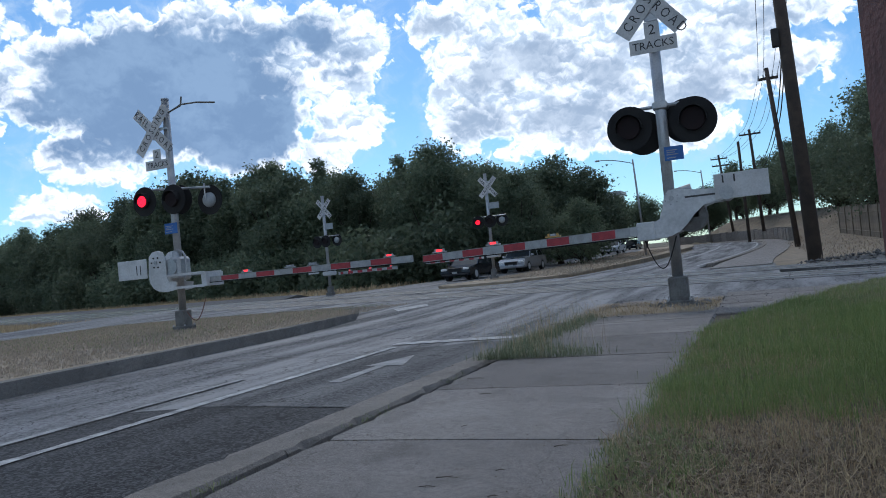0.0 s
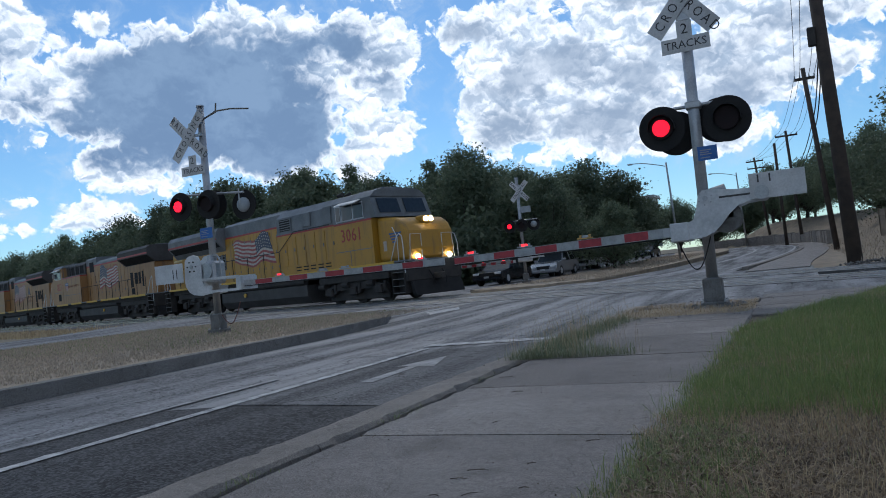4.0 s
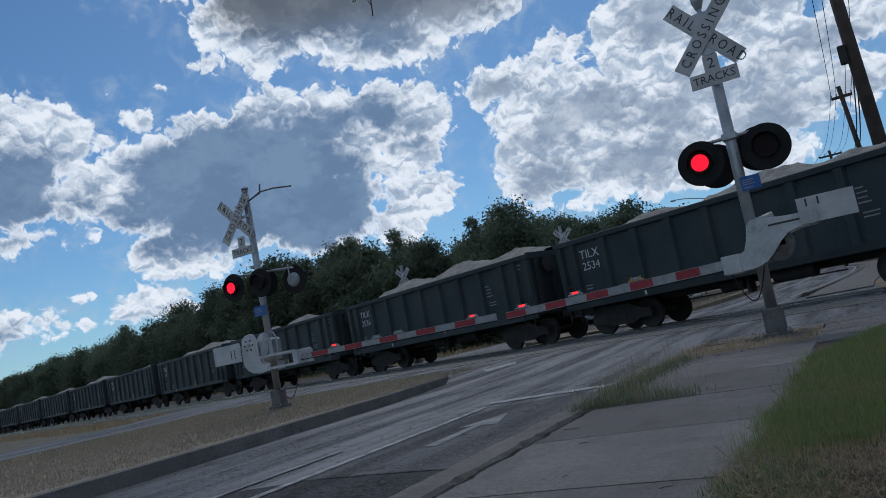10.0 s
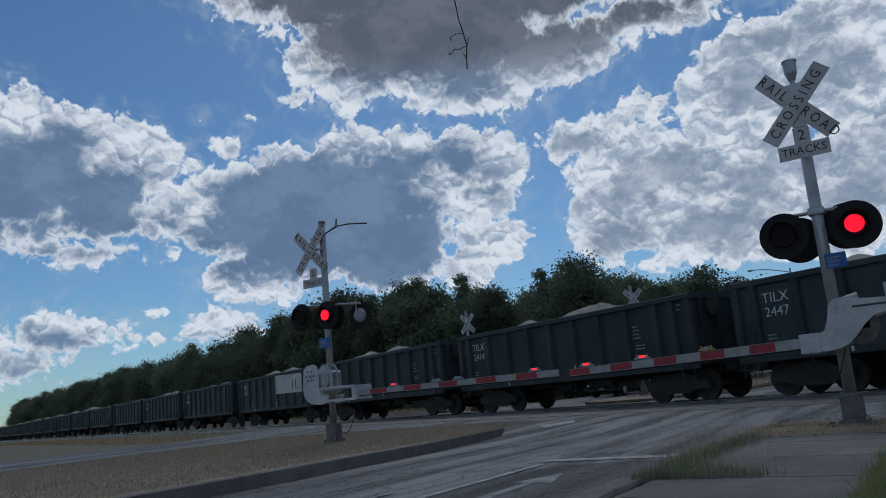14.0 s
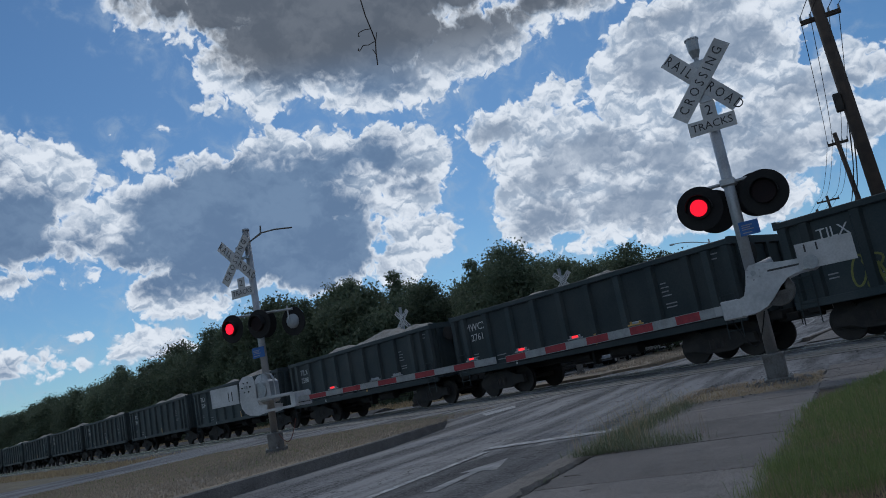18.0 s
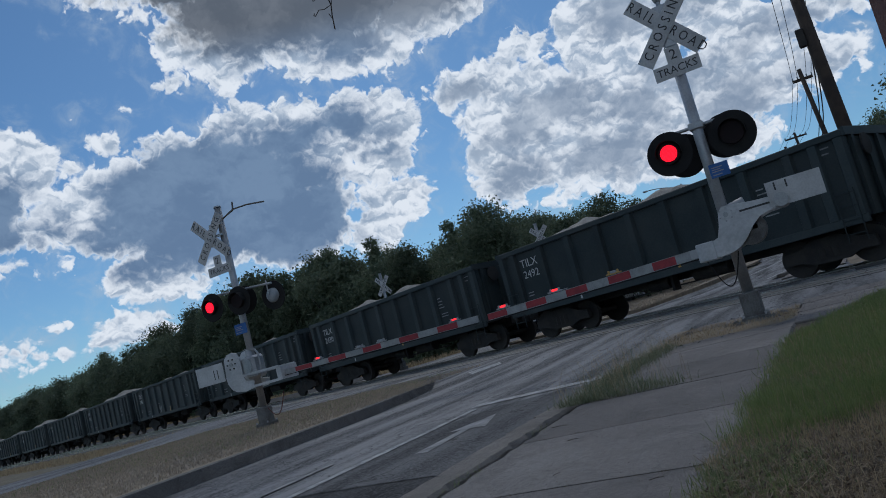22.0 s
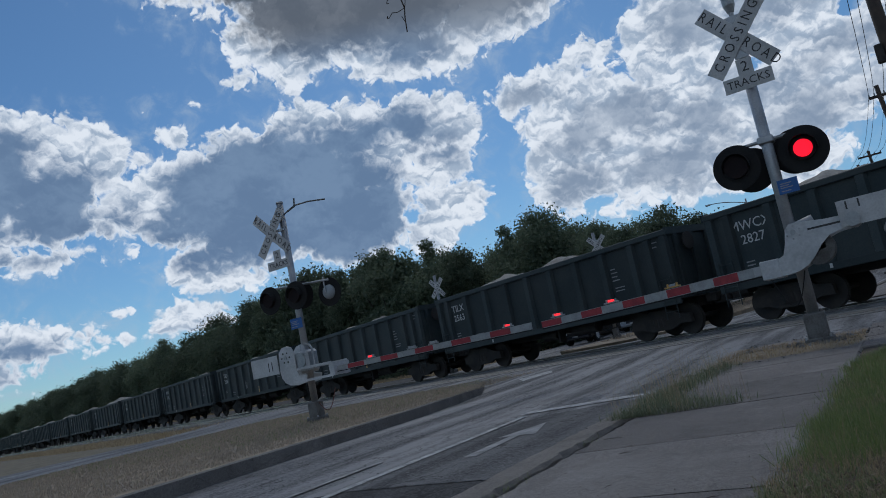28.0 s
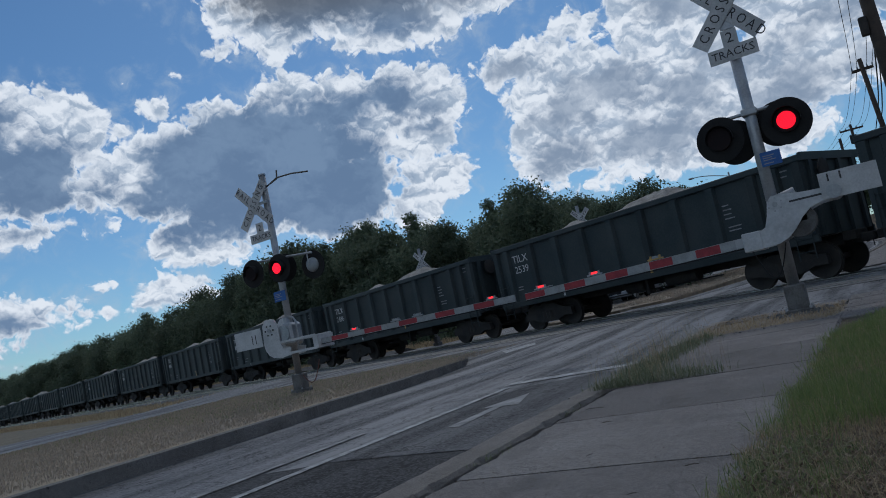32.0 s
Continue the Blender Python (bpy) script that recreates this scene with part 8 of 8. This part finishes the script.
def street_lamp(x, y, h, reach, label):
    z = rise(x, y)
    s = thing("street_lamp", pose(x, y, z - 0.1), label, "street lamp", "street lamps")
    part("pole", cy(0.1, 0.06, (0, 0, 0), (-0.3 if reach < 0 else 0.3, 0, h), seg=12), "steel", s, smooth=True)
    a = Vector((-0.3 if reach < 0 else 0.3, 0, h - 0.3))
    bm = bmesh.new()
    prev = a
    for k in range(1, 8):
        t = k / 7
        p = a + Vector((reach * t, 0, 0.55 * math.sin(t * 1.5)))
        cyl(bm, 0.035, 0.03, prev, p, seg=8)
        prev = p
    part("arm", bm, "steel", s)
    part("lamp_head", bx(prev.x - 0.35 if reach < 0 else prev.x, prev.x if reach < 0 else prev.x + 0.35, -0.12, 0.12, prev.z - 0.07, prev.z + 0.05, bevel=0.03), "steel", s)
    return s


street_lamp(-8.15, 59.5, 7.5, -2.5, "tall grey street lamp with a curved arm")
street_lamp(-5.2, 90, 8.3, -2.5, "distant grey street lamp")
street_lamp(-21.5, 100, 7.5, 2.2, "distant grey street lamp by the far road")

# far building glimpsed above the road
bld = thing("building", pose(-28, 150, 2.6), "small pale blue-grey building glimpsed above the road", "building")
part("wall", bx(-4, 4, -3, 3, 0, 9.2), "backlens", bld)
part("roof", bx(-4.4, 4.4, -3.4, 3.4, 9.2, 9.7), "arm_grey", bld)
for k in range(4):
    w = part("window", bx(-3.4 + 1.8 * k, -2.2 + 1.8 * k, -3.06, -2.98, 6.2, 8.3), "arm_grey", bld)
    part("pane", bx(-3.3 + 1.8 * k, -2.3 + 1.8 * k, -3.08, -3.062, 6.3, 8.2), "glass", w)

# ---- rusty post close by, twig overhead ----
post = thing("steel_post", pose(0.715, 3.14, 0, 0, 0, 24), "maroon painted steel post standing in the lawn", "post")
bm = extrude([(-0.25, -0.22), (-0.22, -0.25), (-0.12, -0.25), (-0.10, -0.22), (-0.10, -0.02), (0.10, -0.02), (0.10, -0.25), (0.25, -0.25), (0.25, 0.25), (0.10, 0.25), (0.10, 0.06), (-0.10, 0.06), (-0.10, 0.25), (-0.25, 0.25)], "z", 0.50, 4.2)
part("upper_section", bm, "rust", post)
bm = extrude([(-0.252, -0.222), (-0.222, -0.252), (-0.118, -0.252), (-0.098, -0.222), (-0.098, -0.022), (0.098, -0.022), (0.098, -0.252), (0.252, -0.252), (0.252, 0.252), (0.098, 0.252), (0.098, 0.062), (-0.098, 0.062), (-0.098, 0.252), (-0.252, 0.252)], "z", -0.2, 0.50)
part("lower_section", bm, "post_dark", post, "dark grey painted foot of the post")

twig = thing("twig", pose(-1.71, 3.03, 2.34), "thin bare twig with curled tips hanging overhead", "twig")


def strand(pts, r):
    bm = bmesh.new()
    for a, b in zip(pts, pts[1:]):
        cyl(bm, r, r * 0.9, a, b, seg=6)
    return bm


part("stem", strand([(0.0, 0, 0), (0.004, 0, 0.07), (0.012, 0, 0.12), (-0.002, 0, 0.19), (-0.02, 0, 0.27), (-0.03, 0.0, 0.36), (-0.06, 0, 0.9)], 0.0035), "bark", twig)
part("side_shoot", strand([(0.012, 0, 0.12), (-0.03, 0, 0.115), (-0.06, 0, 0.125), (-0.085, 0, 0.105), (-0.095, 0, 0.11), (-0.088, 0, 0.12)], 0.0022), "bark", twig)
part("side_shoot", strand([(-0.002, 0, 0.19), (-0.045, 0, 0.20), (-0.075, 0, 0.195), (-0.08, 0, 0.18), (-0.068, 0, 0.178)], 0.0022), "bark", twig)
part("side_shoot", strand([(0.010, 0, 0.11), (0.022, 0, 0.145), (0.025, 0, 0.16)], 0.0022), "bark", twig)
part("side_shoot", strand([(0.003, 0, 0.05), (-0.012, 0, 0.085)], 0.0022), "bark", twig)


# ---- cars waiting beyond the crossing ----
def car(paint, label, h=1.5, length=4.7, suv=False):
    c = thing("car", pose(0, 0, 0), label, "car", "waiting cars")
    w, L = 0.92, length / 2
    hood_z = 0.95 if suv else 0.82
    body = extrude([(-L, 0.35), (-L + 0.1, 0.28), (L - 0.1, 0.28), (L, 0.42), (L - 0.02, 0.68), (L - 0.25, hood_z - 0.08), (L - 1.25, hood_z + 0.06), (-L + 0.5, hood_z + 0.1), (-L + 0.05, hood_z + 0.02)], "y", -w, w)
    bmesh.ops.bevel(body, geom=list(body.edges), offset=0.06, segments=2, affect="EDGES")
    b = part("body", body, paint, c, smooth=False)
    roof = h
    prof = [(L - 1.35, hood_z + 0.03), (L - 2.05, roof - 0.06), (L - 2.5, roof), (-L + (0.9 if suv else 1.3), roof - 0.03), (-L + (0.25 if suv else 0.55), hood_z + 0.07)]
    cab = bmesh.new()
    lo = [[cab.verts.new((x, s * (w - 0.04 - 0.16 * (z - hood_z) / (roof - hood_z)), z)) for x, z in prof] for s in (-1, 1)]
    cab.faces.new(lo[0]), cab.faces.new(lo[1][::-1])
    for i in range(5):
        cab.faces.new((lo[0][i], lo[1][i], lo[1][(i + 1) % 5], lo[0][(i + 1) % 5]))
    bmesh.ops.recalc_face_normals(cab, faces=cab.faces)
    cabin = part("cabin", cab, "glass", c, "dark glazed cabin")
    part("roof", bx(-L + (0.95 if suv else 1.35), L - 2.1, -w + 0.2, w - 0.2, roof - 0.05, roof + 0.015, bevel=0.02), paint, cabin)
    for s in (-1, 1):
        for x in (L - 1.35, L - 3.0, -L + 0.55):
            xa = x if x != L - 1.35 else L - 1.38
            part("pillar", cy(0.035, 0.035, (xa, s * (w - 0.05), hood_z + 0.04), (xa - (0.68 if x == L - 1.35 else -0.05 if x == L - 3.0 else -0.5), s * (w - 0.21), roof - 0.03), seg=6), paint, cabin)
        part("mirror", bx(L - 1.6, L - 1.42, min(s * w, s * (w + 0.18)), max(s * w, s * (w + 0.18)), hood_z + 0.05, hood_z + 0.2, bevel=0.03), paint, b)
        part("headlight", bx(L - 0.16, L + 0.005, min(s * 0.5, s * 0.86), max(s * 0.5, s * 0.86), 0.6, 0.74, bevel=0.03), "headlight", b, "clear headlight")
        for x in (L - 0.95, -L + 0.95):
            wh = part("wheel", cy(0.34, 0.34, (x, s * (w - 0.2), 0.34), (x, s * (w + 0.01), 0.34), seg=24), "black", c)
            part("rim", cy(0.21, 0.2, (x, s * (w + 0.005), 0.34), (x, s * (w + 0.02), 0.34), seg=14), "silver", wh)
    part("grille", bx(L - 0.06, L + 0.012, -0.42, 0.42, 0.5, 0.72, bevel=0.02), "black", b)
    part("bumper", bx(L - 0.12, L + 0.02, -0.8, 0.8, 0.3, 0.46, bevel=0.04), paint, b)
    part("number_plate", bx(L + 0.02, L + 0.03, -0.16, 0.16, 0.42, 0.53), "arm_grey", b)
    return c


CARS = [(car("car_black", "black estate car waiting at the barrier", 1.5), [(0, -16.0, 42.6), (32, -16.0, 42.6)]),
        (car("car_silver", "silver sport utility car waiting in the queue", 1.68, 4.7, True), [(0, -14.95, 49.8), (32, -14.95, 49.8)]),
        (car("car_white", "white saloon car rolling up to the queue", 1.45), [(0, -14.9, 83.7), (1, -15.1, 77.5), (2, -15.3, 71.0), (3.2, -15.4, 64.5), (4.5, -15.1, 59.5), (5.5, -15.0, 57.5), (32, -15.0, 57.5)]),
        (car("car_black", "dark car arriving behind the queue", 1.5), [(0, -18, 118), (2.5, -14.8, 97), (5, -14.9, 76), (7.5, -15.3, 65.5), (9, -15.4, 64.0), (32, -15.4, 64.0)])]


# ---- small litter on the pavement ----
for i, (x, y, a, L2) in enumerate(((-1.23, 2.81, 5, 0.075), (-1.26, 2.69, 8, 0.055), (-1.05, 2.92, 40, 0.03), (-1.26, 2.48, -5, 0.035), (-1.14, 2.51, 45, 0.05), (-2.0, 5.23, -8, 0.12), (-0.97, 2.6, 20, 0.03), (-1.7, 4.6, 12, 0.06), (-1.5, 3.7, 70, 0.04), (-0.9, 3.3, 25, 0.05))):
    L = L2 * 0.6
    tw = thing("twig", pose(x, y, 0.003, 0, 0, a), "small dry brown twig lying on the pavement", "twig", "twigs on the pavement")
    bm = bmesh.new()
    cyl(bm, 0.0018, 0.0016, (-L, 0, 0), (-L * 0.1, 0.004, 0.002), seg=6)
    cyl(bm, 0.0016, 0.0010, (-L * 0.1, 0.004, 0.002), (L, -0.004, 0.001), seg=6)
    part("stem", bm, "wood", tw)
    bm = bmesh.new()
    cyl(bm, 0.0010, 0.0006, (L * 0.1, 0.003, 0.002), (L * 0.5, L * 0.3, 0.004), seg=5)
    part("side_shoot", bm, "wood", tw)
rubble("crumbs", 260, lambda r: (-2.15 + 1.5 * r.random(), 1.8 + 8 * r.random() ** 1.3, 0.001), 0.004, "lawn_soil", "dark crumbs and seeds scattered over the pavement", 8)
rubble("crumbs", 500, lambda r: (-2.15 + 1.5 * r.random(), (1.95, 3.43, 4.83, 6.2, 7.6)[r.integers(0, 5)] + 0.012 * r.normal(), -0.004), 0.006, "lawn_soil", "dirt and dry grass in the slab joints", 9)


def spin_wheels():
    """Every wheelset rolls at the train's steady speed; wheelsets of one kind and place share their keys."""
    made = {}
    for ob in list(scene.objects):
        if not ob.name.startswith("wheelset"):
            continue
        x, r = round(ob.location.x, 2), round(ob.location.z, 2)
        top = ob.parent.parent
        way = -1 if any(o is top and turned for o, _, turned in MOVERS) else 1
        if (x, r, way) not in made:
            turn = math.degrees(20.93 / r / FPS)
            walk(ob, [(i / FPS, pose(x, 0, r, 0, way * turn * i, 0)) for i in range(961)])
            made[(x, r, way)] = ob
        else:
            src = made[(x, r, way)].animation_data
            ob.rotation_mode = "QUATERNION"
            keys = ob.animation_data_create()
            keys.action = src.action
            keys.action_slot = src.action_slot


def motions():
    for ob, off, turned in MOVERS:
        walk(ob, rolling(off, turned))
    spin_wheels()
    for ob, rows in CARS:
        walk(ob, [(t, pose(x, y, road_z(x, y) + 0.004, 0, 0, -93)) for t, x, y in rows])
    for plate, (key, inv) in LAMPS:
        walk(plate, flash(key, inv))


motions()
